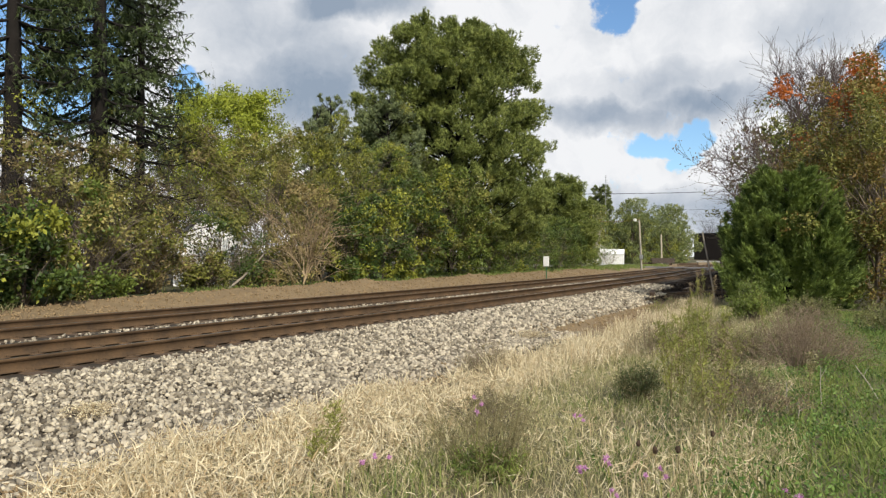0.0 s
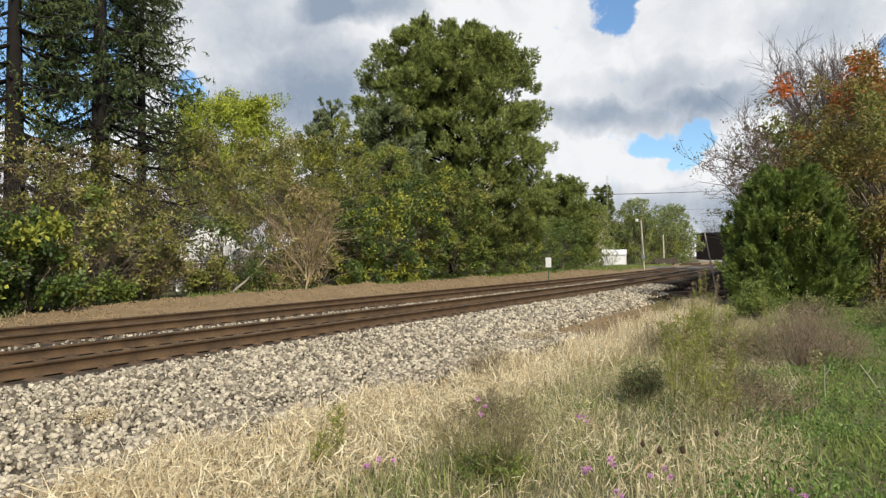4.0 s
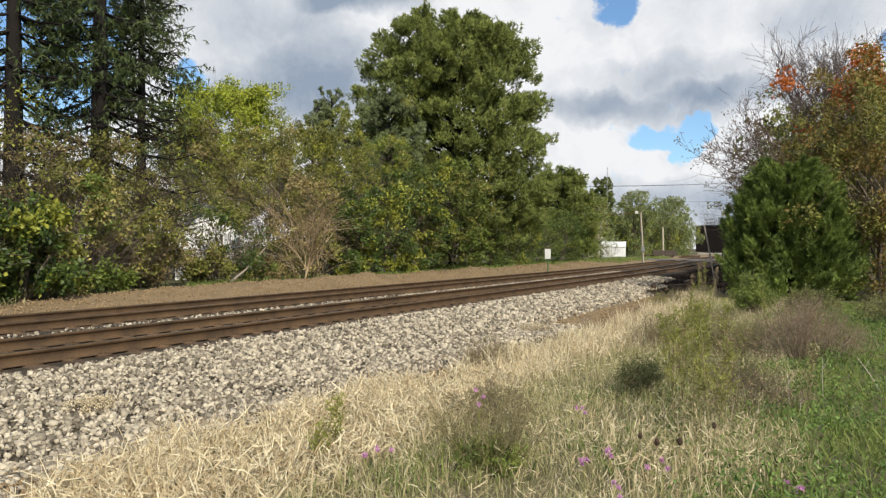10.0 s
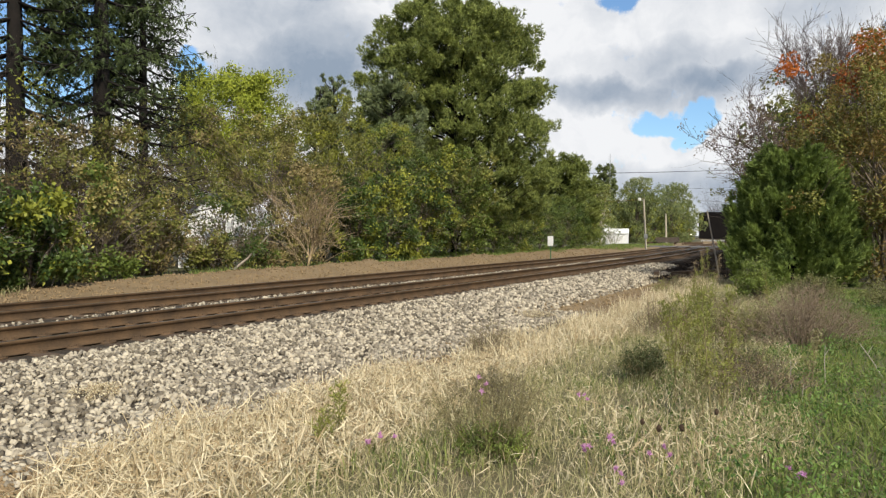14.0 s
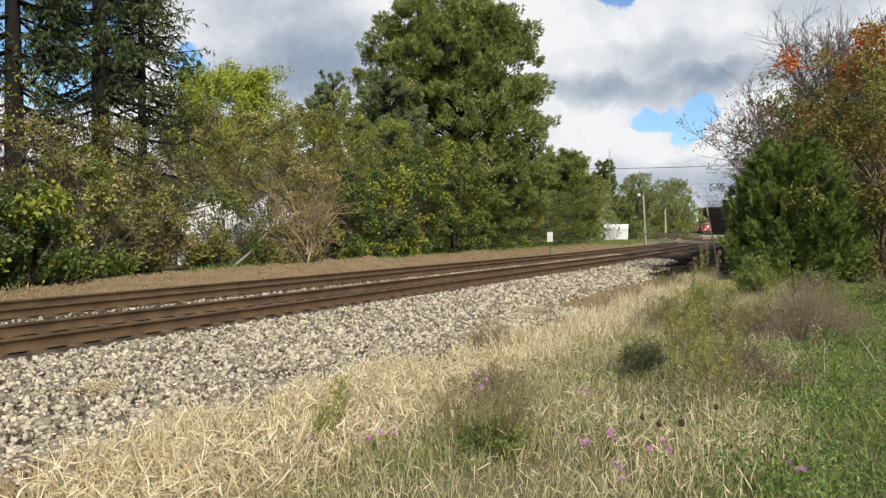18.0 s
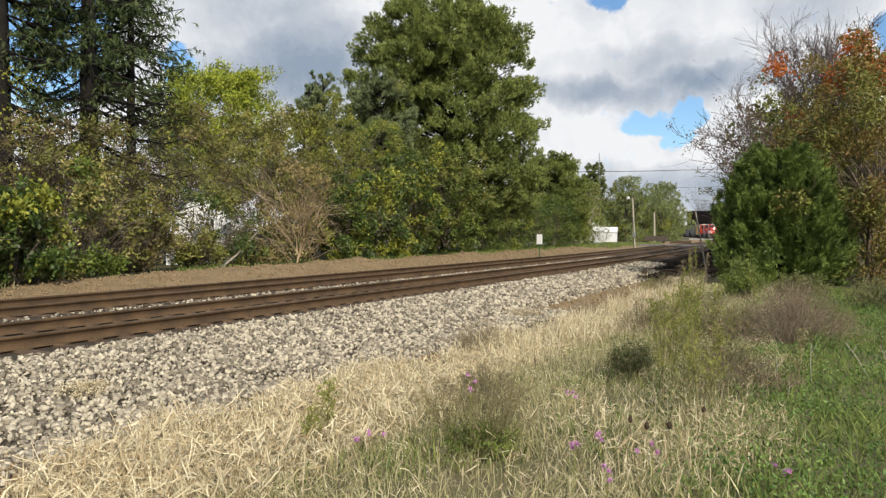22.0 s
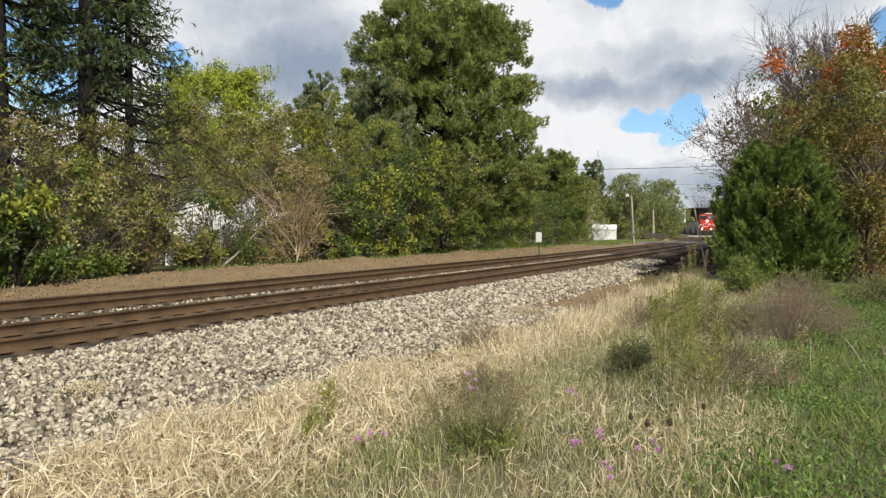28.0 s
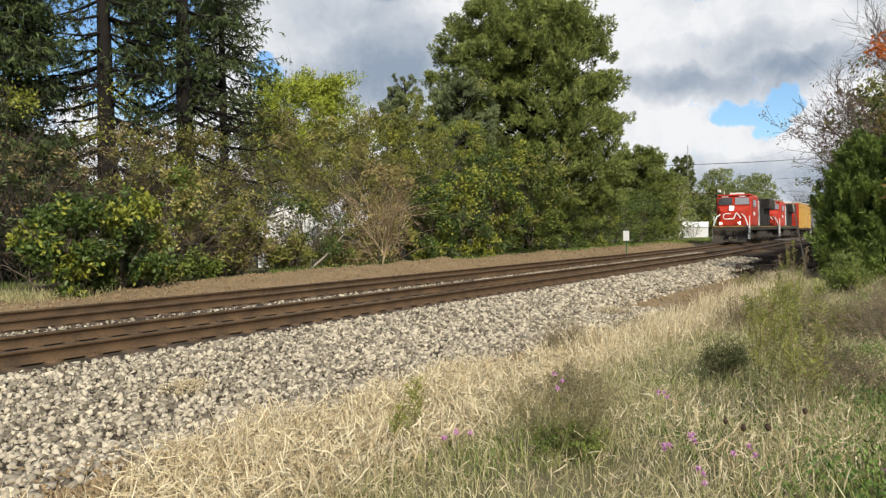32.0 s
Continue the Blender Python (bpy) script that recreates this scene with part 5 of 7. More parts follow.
def build_grass():
    rng = np.random.default_rng(77)
    x, y = sown(rng, 84000, 1.6, 30, 0.3, 5.8, straw_chance)
    near = (x < 9) & (y > 2.3 + 0.05 * x)
    v, f = join_arrays([blades(rng, x[near], y[near], 0.34, 0.0095, lean=1.2, curl=1.0, flop=0.35), blades(rng, x[~near], y[~near], np.where(y[~near] < 2.3 + 0.05 * x[~near], 0.21, 0.40), 0.0095, lean=0.6, flop=0.12)])
    tagged(new("dry_grass", np_mesh("dry_grass", v, [(f, 0)], [M_straw])), "dry straw-coloured grass along the foot of the ballast", "grass", kind="stuff")
    x, y = sown(rng, 82000, 1.6, 14, 0.3, 5.8, straw_chance)
    main = y > 2.3 + 0.05 * x
    v1 = join_arrays([strips(rng, x[k], y[k], ground_z(x[k], y[k]) + rng.uniform(0.0, 0.26, k.sum()), ln, wd, steep=0.9, curl=1.7) for k, ln, wd in ((main, 0.18, 0.0095), (~main, 0.13, 0.0065))])
    x, y = sown(rng, 26000, 2.0, 24, 0.2, 5.4, weed_chance)
    v2 = strips(rng, x, y, ground_z(x, y) + rng.uniform(0.0, 0.22, len(x)), 0.11, 0.005, steep=1.1, curl=1.3)
    v, f = join_arrays([v1, v2])
    tagged(new("straw_litter", np_mesh("straw_litter", v, [(f, 0)], [M_litter])), "loose curled straw lying on the verge", "straw", kind="stuff")
    x, y = sown(rng, 130000, 2.0, 30, -0.5, 5.6, weed_chance)
    k = rng.uniform(size=len(x))
    v, f = join_arrays([blades(rng, x[k < 0.55], y[k < 0.55], 0.26, 0.0042, lean=1.1, curl=0.9, flop=0.2), blades(rng, x[k >= 0.55], y[k >= 0.55], 0.16, 0.0065, lean=1.4, curl=0.9, flop=0.3)])
    tagged(new("faded_weeds", np_mesh("faded_weeds", v, [(f, 0)], [M_weed])), "fine faded olive weeds between straw and lawn", "weeds", kind="stuff")
    x, y = sown(rng, 95000, 2.2, 26, -4, 3.4, green_chance)
    v, f = blades(rng, x, y, 0.07 + 0.17 * np.clip(patchy(x, y, 1.3, 8), 0, 1), 0.009, lean=1.5, curl=0.9, flop=0.2)
    tagged(new("green_grass", np_mesh("green_grass", v, [(f, 0)], [M_grass])), "lush green grass on open ground", "grass", kind="stuff")
    x, y = sown(rng, 80000, 2.2, 22, -4, 1.8, lambda x, y: green_chance(x, y) * (patchy(x, y, 1.9, 6) > 0.4))
    p = np.stack([x, y, ground_z(x, y) + rng.uniform(0.02, 0.24, len(x)) * (0.2 + 1.1 * patchy(x, y, 1.4, 2))], 1)
    v, f = leaf_arrays(p, rng, 0.040, 0.018, up=0.6)
    tagged(new("clover", np_mesh("clover", v, [(f, 0)], [M_clover])), "low broad-leaved clover among the green grass", "clover", kind="stuff")
    x, y = rng.uniform(3, 60, 9000), rng.uniform(20.2, 24, 9000)
    keep = patchy(x, y, 0.6, 3) > 0.5
    xf = rng.uniform(46, 118, 15000)
    yf = bend(xf) + rng.uniform(17.8, 27, 15000)
    kf = (yf - bend(xf) > 20.6 - 2.4 * np.clip((xf - 62) / 14, 0, 1) + 0.5 * hash_noise(xf, yf, 0.7)) & (np.abs(xf - road_x(yf)) > 3.8)
    v, f = join_arrays([blades(rng, x[keep], y[keep], 0.22, 0.02, lean=0.8), blades(rng, xf[kf], yf[kf], 0.24, 0.05, lean=1.0)])
    tagged(new("verge_grass", np_mesh("verge_grass", v, [(f, 0)], [M_grass])), "short green grass under the shrub edge", "grass", kind="stuff")
    x, y = rng.uniform(2, 12.5, 5000), rng.uniform(18.6, 20.6, 5000)
    keep = rng.uniform(size=5000) < np.clip((12.5 - x) / 3, 0, 1) * np.clip((y - 18.7) * 2, 0, 1)
    v, f = blades(rng, x[keep], y[keep], 0.30, 0.014, lean=1.0)
    tagged(new("rough_grass", np_mesh("rough_grass", v, [(f, 0)], [M_weed])), "rough yellowing grass on the edge of the gravel", "grass", kind="stuff")


build_grass()


def wispy(name, x, y, h, r, mat, mat2, seed, label, stems=60, sprigs=2600, size=0.03, category="weed", width=0.4, round_=0.5):
    """A fine-twigged weed or low bush: many thin forked stems and tiny leaves."""
    rng = np.random.default_rng(seed)
    z = float(ground_z(x, y))
    e = thing(name, label, category, (x, y, z))
    segs, ends = [], []
    for _ in range(stems):
        a, o = rng.uniform(0, 2 * np.pi), r * rng.uniform(0, 1) ** 0.7
        p = np.array([np.cos(a) * o * 0.35, np.sin(a) * o * 0.35, -0.03])
        top = np.array([np.cos(a) * o, np.sin(a) * o, h * rng.uniform(0.6, 1.05) * (1 - round_ * (o / r) ** 2)])
        mid = (p + top) / 2 + rng.normal(size=3) * r * 0.06
        segs += [(p, mid, 0.004, 0.003), (mid, top, 0.003, 0.0015)]
        for k in range(4):
            s = mid + (top - mid) * rng.uniform(0, 0.9)
            q = s + unit(np.array([np.cos(a), np.sin(a), 0.9]) * 0.6 + rng.normal(size=3) * 0.7) * h * rng.uniform(0.12, 0.28)
            segs.append((s, q, 0.002, 0.001))
            ends.append((s, q))
    v, f = tubes(segs, 3)
    part("stem_tangle", np_mesh("stem_tangle", v, [(f, 0)], [mat2]), None, e)
    S, Q = np.array([k[0] for k in ends]), np.array([k[1] for k in ends])
    i = rng.integers(0, len(S), sprigs)
    u = rng.uniform(0, 1.05, sprigs)[:, None]
    p = S[i] + (Q[i] - S[i]) * u + rng.normal(size=(sprigs, 3)) * size * 0.5
    v, f = leaf_arrays(p, rng, size, size * width, up=0.4)
    part("foliage", np_mesh("foliage", v, [(f, 0)], [mat]), None, e)
    return e


wispy("wispy_weed", 5.34, 2.42, 0.62, 0.56, M_fuzz_pale, M_stalk, 401, "wispy fading weed with thin brownish stems", stems=75, sprigs=3600, size=0.018, round_=0.2)
wispy("wispy_weed", 5.20, 2.36, 0.30, 0.38, M_bright, M_stalk, 399, "dark green leafy weed at the foot of a fading one", stems=70, sprigs=3200, size=0.026, round_=0.3)
wispy("wispy_weed", 6.9, 3.1, 0.42, 0.5, M_fuzz_pale, M_twig, 402, "fine-leaved pale weed in dry grass", stems=80, sprigs=3500, size=0.022)
wispy("juniper_weed", 8.8, 2.05, 0.50, 0.30, M_cedar_dark, M_stalk, 403, "small dark green bushy weed", stems=90, sprigs=3800, size=0.028, round_=0.35)
wispy("brown_bush", 12.4, 0.45, 1.0, 1.15, M_dusty, M_dead, 404, "low brown bush of dead fine twigs", stems=240, sprigs=3600, size=0.024, category="bush", round_=0.75)
wispy("brown_bush", 13.6, 0.35, 0.95, 0.95, M_dusty, M_dead, 405, "low brown bush of dead fine twigs", stems=200, sprigs=2800, size=0.024, category="bush", round_=0.75)
wispy("olive_weed", 13.2, 1.75, 0.55, 0.8, M_stalk_green, M_stalk, 406, "yellow-green weed in the rough grass", stems=100, sprigs=2600, size=0.03)
wispy("brown_weed", 8.3, 0.75, 0.48, 0.68, M_dusty, M_twig, 407, "low grey-brown weed at the lawn's edge", stems=70, sprigs=2400, size=0.024)
wispy("brown_weed", 9.4, 1.05, 0.42, 0.5, M_fuzz, M_twig, 408, "low olive weed at the lawn's edge", stems=90, sprigs=4000, size=0.024)
wispy("grey_weed", 9.5, 4.35, 0.66, 0.42, M_fuzz_pale, M_dead, 409, "thin grey weed at the foot of the ballast", stems=90, sprigs=2600, size=0.022)
wispy("dry_tuft", 5.3, 7.15, 0.16, 0.38, M_straw, M_dead, 413, "dead tan tuft growing in the ballast", stems=70, sprigs=1500, size=0.03)
wispy("dry_tuft", 15.6, 6.05, 0.2, 0.5, M_straw, M_dead, 414, "dead tan tuft at the ballast edge", stems=70, sprigs=1500, size=0.03)
wispy("bright_bush", 20.6, 1.9, 1.15, 0.5, M_bright, M_twig, 410, "bright green bush under the cedar", stems=140, sprigs=6000, size=0.07, category="bush")
wispy("bright_bush", 21.6, 0.6, 0.7, 0.7, M_fuzz, M_twig, 411, "bright green bush under the cedar", stems=120, sprigs=4500, size=0.07, category="bush")
wispy("bright_bush", 19.0, -1.2, 0.7, 0.9, M_fuzz, M_twig, 412, "olive bush at the lawn's edge", stems=120, sprigs=4500, size=0.06, category="bush")
rs = random.Random(9)
for i in range(11):
    xx = rs.uniform(11, 24)
    yy = rs.uniform(0.10, 0.26) * xx - rs.uniform(0, 0.8)
    wispy("trackside_weed", xx, yy, rs.uniform(0.5, 0.95), rs.uniform(0.35, 0.6), rs.choice([M_fuzz, M_fuzz_pale, M_dusty, M_stalk_green]), M_dead, 420 + i, "tall fading weed in the rough grass", stems=50, sprigs=1300, size=0.03)


def stalk_weed(x, y, h, seed, mat, label, thick=0.006, sprays=30, name="stalk_weed", lean=0.08):
    """A tall single stalk with upright side sprays of narrow leaves."""
    rng = np.random.default_rng(seed)
    e = thing(name, label, "weed", (x, y, float(ground_z(x, y))))
    top = np.array([rng.normal() * lean * h, rng.normal() * lean * h, h])
    segs = [(np.array([0, 0, -0.03]), top * 0.5, thick, thick * 0.8), (top * 0.5, top, thick * 0.8, thick * 0.4)]
    leaves, shoots = [], []
    for k in range(sprays):
        u = rng.uniform(0.25, 1.0)
        p = top * u
        a = rng.uniform(0, 2 * np.pi)
        q = p + np.array([np.cos(a), np.sin(a), 1.3]) * rng.uniform(0.06, 0.16) * (1.25 - u) * 1.3
        shoots.append((p, q, 0.002, 0.001))
        m = 10
        leaves.append(p + (q - p) * rng.uniform(0, 1, (m, 1)) + rng.normal(size=(m, 3)) * 0.012)
    v, f = tubes(segs, 4)
    part("stalk", np_mesh("stalk", v, [(f, 0)], [M_stalk]), None, e)
    v, f = leaf_arrays(np.concatenate(leaves), rng, 0.045, 0.011, up=0.8)
    v2, f2 = tubes(shoots, 3)
    part("leaf_sprays", np_mesh("leaf_sprays", np.concatenate([v, v2]), [(f, 0), (f2 + len(v), 1)], [mat, M_stalk]), None, e)
    return e


for i, (x, y, h, m) in enumerate([(8.3, 1.56, 0.95, M_stalk_green), (8.1, 1.45, 0.8, M_stalk_green), (7.9, 1.15, 1.05, M_stalk_green), (7.75, 1.05, 0.95, M_dusty), (8.6, 1.35, 0.9, M_fuzz), (10.2, 1.9, 1.0, M_stalk_green),
                                  (11.0, 1.75, 1.15, M_stalk_green), (9.2, 1.7, 0.85, M_dusty), (13.0, 2.3, 1.1, M_stalk_green), (15.0, 2.5, 1.2, M_dusty), (17.0, 2.6, 1.3, M_stalk_green), (19, 2.7, 1.3, M_dusty),
                                  (5.0, 3.7, 0.55, M_stalk_green), (4.6, 3.55, 0.4, M_stalk_green), (20.5, 3.0, 1.3, M_dusty), (22.5, 3.3, 1.4, M_stalk_green), (9.0, 0.25, 0.6, M_fuzz_pale), (16, 1.2, 1.0, M_stalk_green), (7.9, 1.5, 1.1, M_stalk_green), (8.4, 1.25, 1.1, M_stalk_green), (7.1, 0.95, 0.85, M_stalk_green), (9.6, 1.55, 1.1, M_stalk_green), (6.8, 0.97, 1.3, M_stalk_green), (6.95, 1.06, 1.12, M_stalk_green), (7.05, 0.88, 1.25, M_stalk_green), (8.35, 1.5, 1.0, M_stalk_green), (8.5, 1.63, 0.95, M_stalk_green), (6.7, 1.08, 0.8, M_fuzz)]):
    stalk_weed(x, y, h, 450 + i, m, "tall upright weed stalk with narrow leaves")


def flower_stalk(x, y, h, seed, blooms=3):
    rng = np.random.default_rng(seed)
    e = thing("purple_flower", "small purple wildflower on a green stalk", "flower", (x, y, float(ground_z(x, y))), group="purple wildflowers")
    segs = [(np.array([0, 0, -0.03]), np.array([0.01, 0, h * 0.7]), 0.003, 0.002)]
    heads = []
    for k in range(blooms):
        q = np.array([rng.normal() * 0.04, rng.normal() * 0.04, h * rng.uniform(0.88, 1.05)])
        segs.append((np.array([0.01, 0, h * 0.7]), q, 0.002, 0.0015))
        heads.append(q)
    v, f = tubes(segs, 4)
    part("stalk", np_mesh("stalk", v, [(f, 0)], [M_stalk_green]), None, e)
    for q in heads:
        v, f = tuft_arrays(np.tile(q, (1, 1)), np.array([[0, 0, 1.0]]), rng, blades=30, length=0.031, width=0.0055, spread=0.75)
        part("bloom", np_mesh("bloom", v, [(f, 0)], [M_purple]), None, e)
    return e


for i, (x, y, h) in enumerate([(4.80, 0.97, 0.33), (4.95, 1.35, 0.36), (4.67, 1.45, 0.34), (4.37, 1.15, 0.29), (5.09, 0.24, 0.20), (4.41, 2.99, 0.24), (4.63, 3.01, 0.26), (5.07, 2.4, 0.64), (6.2, 2.0, 0.30)]):
    flower_stalk(x, y, h, 480 + i)


def seed_head(x, y, h, seed):
    e = thing("seed_head", "dry brown seed head on a thin stalk", "seed head", (x, y, float(ground_z(x, y))), group="dry seed heads")
    rng = random.Random(seed)
    bm = bmesh.new()
    tip = (rng.uniform(-0.04, 0.04), rng.uniform(-0.04, 0.04), h)
    rod(bm, (0, 0, -0.03), tip, 0.003, 0.0025, 5)
    part("stalk", bm, M_stalk, e)
    bm = bmesh.new()
    bmesh.ops.create_icosphere(bm, subdivisions=2, radius=0.017)
    for v in bm.verts:
        v.co = Vector((v.co.x * rng.uniform(0.85, 1.15), v.co.y * rng.uniform(0.85, 1.15), v.co.z * 1.5 * rng.uniform(0.9, 1.1))) + Vector(tip) + Vector((0, 0, 0.02))
    part("head", bm, M_seed, e)
    for k in range(6):
        a = k * 1.05
        bm = bmesh.new()
        rod(bm, (tip[0], tip[1], h - 0.005), (tip[0] + 0.03 * math.cos(a), tip[1] + 0.03 * math.sin(a), h + 0.03), 0.0015, 0.0005, 4)
        part("bract", bm, M_seed, e)
    return e


for i, (x, y, h) in enumerate([(4.88, 0.85, 0.44), (4.80, 1.0, 0.45), (5.44, 1.29, 0.33), (5.91, 0.82, 0.34)]):
    seed_head(x, y, h, 500 + i)


def leaning_rod(x, y, h, dx, dy, r, mat, label):
    e = thing("leaning_stake", label, "stake", (x, y, float(ground_z(x, y))))
    bm = bmesh.new()
    rod(bm, (0, 0, -0.2), (dx * 0.5, dy * 0.5, h * 0.5), r, r * 0.85, 8)
    rod(bm, (dx * 0.5, dy * 0.5, h * 0.5), (dx * 1.02, dy * 0.98, h), r * 0.85, r * 0.7, 8)
    part("shaft", bm, mat, e)


leaning_rod(29.7, 3.95, 2.75, 0.25, 0.58, 0.035, M_wood_grey, "thin leaning grey stake beside the track")
leaning_rod(29.9, 3.75, 1.75, 0.0, 0.1, 0.03, M_wood_dark, "short dark upright stake beside the track")
# fallen limb at the shrub edge
limb = thing("fallen_limb", "pale bare limb leaning out of the thicket", "branch", (21.7, 21.2, float(ground_z(21.7, 21.2))))
bm = bmesh.new()
rod(bm, (0, 0, 0.02), (1.1, 0.2, 0.5), 0.055, 0.045, 8)
rod(bm, (1.1, 0.2, 0.5), (2.5, 0.4, 1.4), 0.045, 0.03, 8)
rod(bm, (0.05, 0, 0.05), (-0.35, 0.05, 0.22), 0.035, 0.015, 8)
part("bough", bm, M_wood, limb)


def dead_stem(x, y, h, dx, dy, r):
    e = thing("dead_stem", "pale dry leafless stem in the grass", "stem", (x, y, float(ground_z(x, y))), group="pale dead stems")
    bm = bmesh.new()
    rod(bm, (0, 0, -0.04), (dx * 0.45, dy * 0.45 + 0.01, h * 0.5), r, r * 0.8, 6)
    rod(bm, (dx * 0.45, dy * 0.45 + 0.01, h * 0.5), (dx, dy, h), r * 0.8, r * 0.45, 6)
    part("stem", bm, M_wood_grey, e)
    bm = bmesh.new()
    rod(bm, (dx * 0.7, dy * 0.7, h * 0.74), (dx * 0.7 + 0.03, dy * 0.7 - 0.05, h * 0.95), r * 0.5, r * 0.25, 5)
    part("fork", bm, M_wood_grey, e)


for x, y, h, dx, dy, r in [(9.4, 0.12, 0.44, 0.02, 0.01, 0.006), (8.6, 0.42, 0.36, 0.0, 0.02, 0.007), (9.8, -0.50, 0.42, 0.0, 0.28, 0.008), (10.2, -0.75, 0.36, 0.0, 0.16, 0.006), (8.2, 0.30, 0.2, 0.02, 0.0, 0.006)]:
    dead_stem(x, y, h, dx, dy, r)


# ---------------------------------------------------------------- houses, poles and things by the road
def house(name, x, y, w, d, wall, ridge, turn, label, wallm, roofm, hip=0.0, windows=(), door=None):
    """A house with thick roof; windows: (side, along, sill, width, height) on the front (-x) wall, end walls or back."""
    e = thing(name, label, "house", (x, y, float(ground_z(x, y))))
    e.rotation_euler[2] = radians(turn)
    bm = bmesh.new()
    if hip:
        box(bm, -w / 2, w / 2, -d / 2, d / 2, -0.3, wall)
    else:
        prism(bm, [(-w / 2, -0.3), (w / 2, -0.3), (w / 2, wall), (0, ridge), (-w / 2, wall)], -d / 2, d / 2)
    part("wall", bm, wallm, e)
    bm = bmesh.new()
    k = 0.14
    s = (ridge - wall) / (w / 2)
    if hip:
        lo = [bm.verts.new(p) for p in ((-w / 2 - k, -d / 2 - k, wall), (w / 2 + k, -d / 2 - k, wall), (w / 2 + k, d / 2 + k, wall), (-w / 2 - k, d / 2 + k, wall))]
        hi = [bm.verts.new(p) for p in ((0, -d / 2 + hip, ridge), (0, d / 2 - hip, ridge))]
        for q in ((lo[0], lo[1], hi[0]), (lo[1], lo[2], hi[1], hi[0]), (lo[2], lo[3], hi[1]), (lo[3], lo[0], hi[0], hi[1]), (lo[3], lo[2], lo[1], lo[0])):
            bm.faces.new(q)
    else:
        prism(bm, [(-w / 2 - k, wall - k * s + 0.02), (0, ridge + 0.02), (w / 2 + k, wall - k * s + 0.02), (w / 2 + k, wall - k * s + 0.16), (0, ridge + 0.18), (-w / 2 - k, wall - k * s + 0.16)], -d / 2 - 0.1, d / 2 + 0.1)
    part("roof", bm, roofm, e)
    for side, a, z0, ww, hh in windows:
        def wall_box(a0, a1, z0_, z1_, out):
            if side == "front":
                return boxed(-w / 2 - out, -w / 2 + 0.02, a0, a1, z0_, z1_)
            return boxed(a0, a1, -d / 2 - out, -d / 2 + 0.02, z0_, z1_)
        win = part("window", wall_box(a - ww / 2 - 0.08, a + ww / 2 + 0.08, z0 - 0.08, z0 + hh + 0.08, 0.05), M_cream, e, "white window frame")
        for q in (0, 1):
            part("pane", wall_box(a - ww / 2, a + ww / 2, z0 + q * hh / 2 + 0.02, z0 + (q + 1) * hh / 2 - 0.02, 0.058), M_glass, win)
    if door:
        a, ww, hh = door
        part("door", boxed(-w / 2 - 0.04, -w / 2 + 0.02, a - ww / 2, a + ww / 2, 0, hh), M_wood_dark, e, "dark wooden door")
    for i in range(int(wall / 0.3)):
        if hip or wallm is not M_white:
            break
        part("siding_board", boxed(-w / 2 - 0.012, -w / 2, -d / 2, d / 2, i * 0.3 + 0.02, i * 0.3 + 0.27), wallm, e)
    return e


house("white_shed", 25.6, 26.2, 3.0, 3.6, 2.0, 3.3, -45, "white-sided shed half hidden by the shrubs", M_white, M_roof)
house("white_house", 128.5, 36.6, 4.4, 4.6, 1.9, 3.3, 100, "small white house beyond the road", M_white, M_white, windows=[("front", -0.9, 0.6, 0.6, 0.8)], door=(0.8, 0.8, 1.6))
house("white_garage", 122.8, 33.0, 3.4, 3.8, 1.75, 2.45, 12, "low white garage beside the small house", M_white, M_white)
house("dark_barn", 358, 36.4, 24, 40, 11.6, 12.6, 4, "large dark low-roofed barn far down the line", M_dark_siding, M_black_roof, hip=1.5)
# the grey wall and fence glimpsed through the thin shrubs at the west end
house("grey_house", 8.0, 42.0, 8.0, 12.0, 2.7, 5.0, 80, "pale grey house far behind the spruces", M_white, M_roof, windows=[("front", -3, 0.9, 1.0, 1.2), ("front", 2, 0.9, 1.0, 1.2)])


def pole(name, x, y, h, r, label, lean=(0, 0), lamp=False, arm=False):
    e = thing(name, label, "utility pole", (x, y, float(ground_z(x, y))))
    bm = bmesh.new()
    rod(bm, (0, 0, -0.3), (lean[0], lean[1], h), r, r * 0.75, 12)
    part("shaft", bm, M_wood_pole, e)
    if lamp:
        bm = bmesh.new()
        rod(bm, (lean[0], lean[1], h - 0.25), (lean[0] - 0.35, lean[1] + 0.35, h - 0.1), 0.025, 0.025, 6)
        part("bracket", bm, M_iron, e)
        part("lamp_head", boxed(lean[0] - 0.5, lean[0] - 0.22, lean[1] + 0.22, lean[1] + 0.5, h - 0.18, h + 0.12, bevel=0.05), M_cream, e, "white lamp head")
        part("meter_box", boxed(-r - 0.16, -r + 0.02, -0.15, 0.2, 1.3, 1.75, bevel=0.02), M_iron, e, "grey meter box")
        part("conduit", rod(bmesh.new(), (-r - 0.02, 0, 0.0), (-r - 0.02 + lean[0] * 0.5, lean[1] * 0.5, h * 0.6), 0.025, 0.025, 6), M_iron, e)
    if arm:
        part("crossarm", boxed(-0.06, 0.06, -1.1, 1.1, h - 0.55, h - 0.42, bevel=0.01), M_wood_pole, e)
        for q in (-0.95, 0, 0.95):
            part("insulator", rod(bmesh.new(), (0, q, h - 0.42), (0, q, h - 0.25), 0.04, 0.025, 8), M_cream, e)
    return e


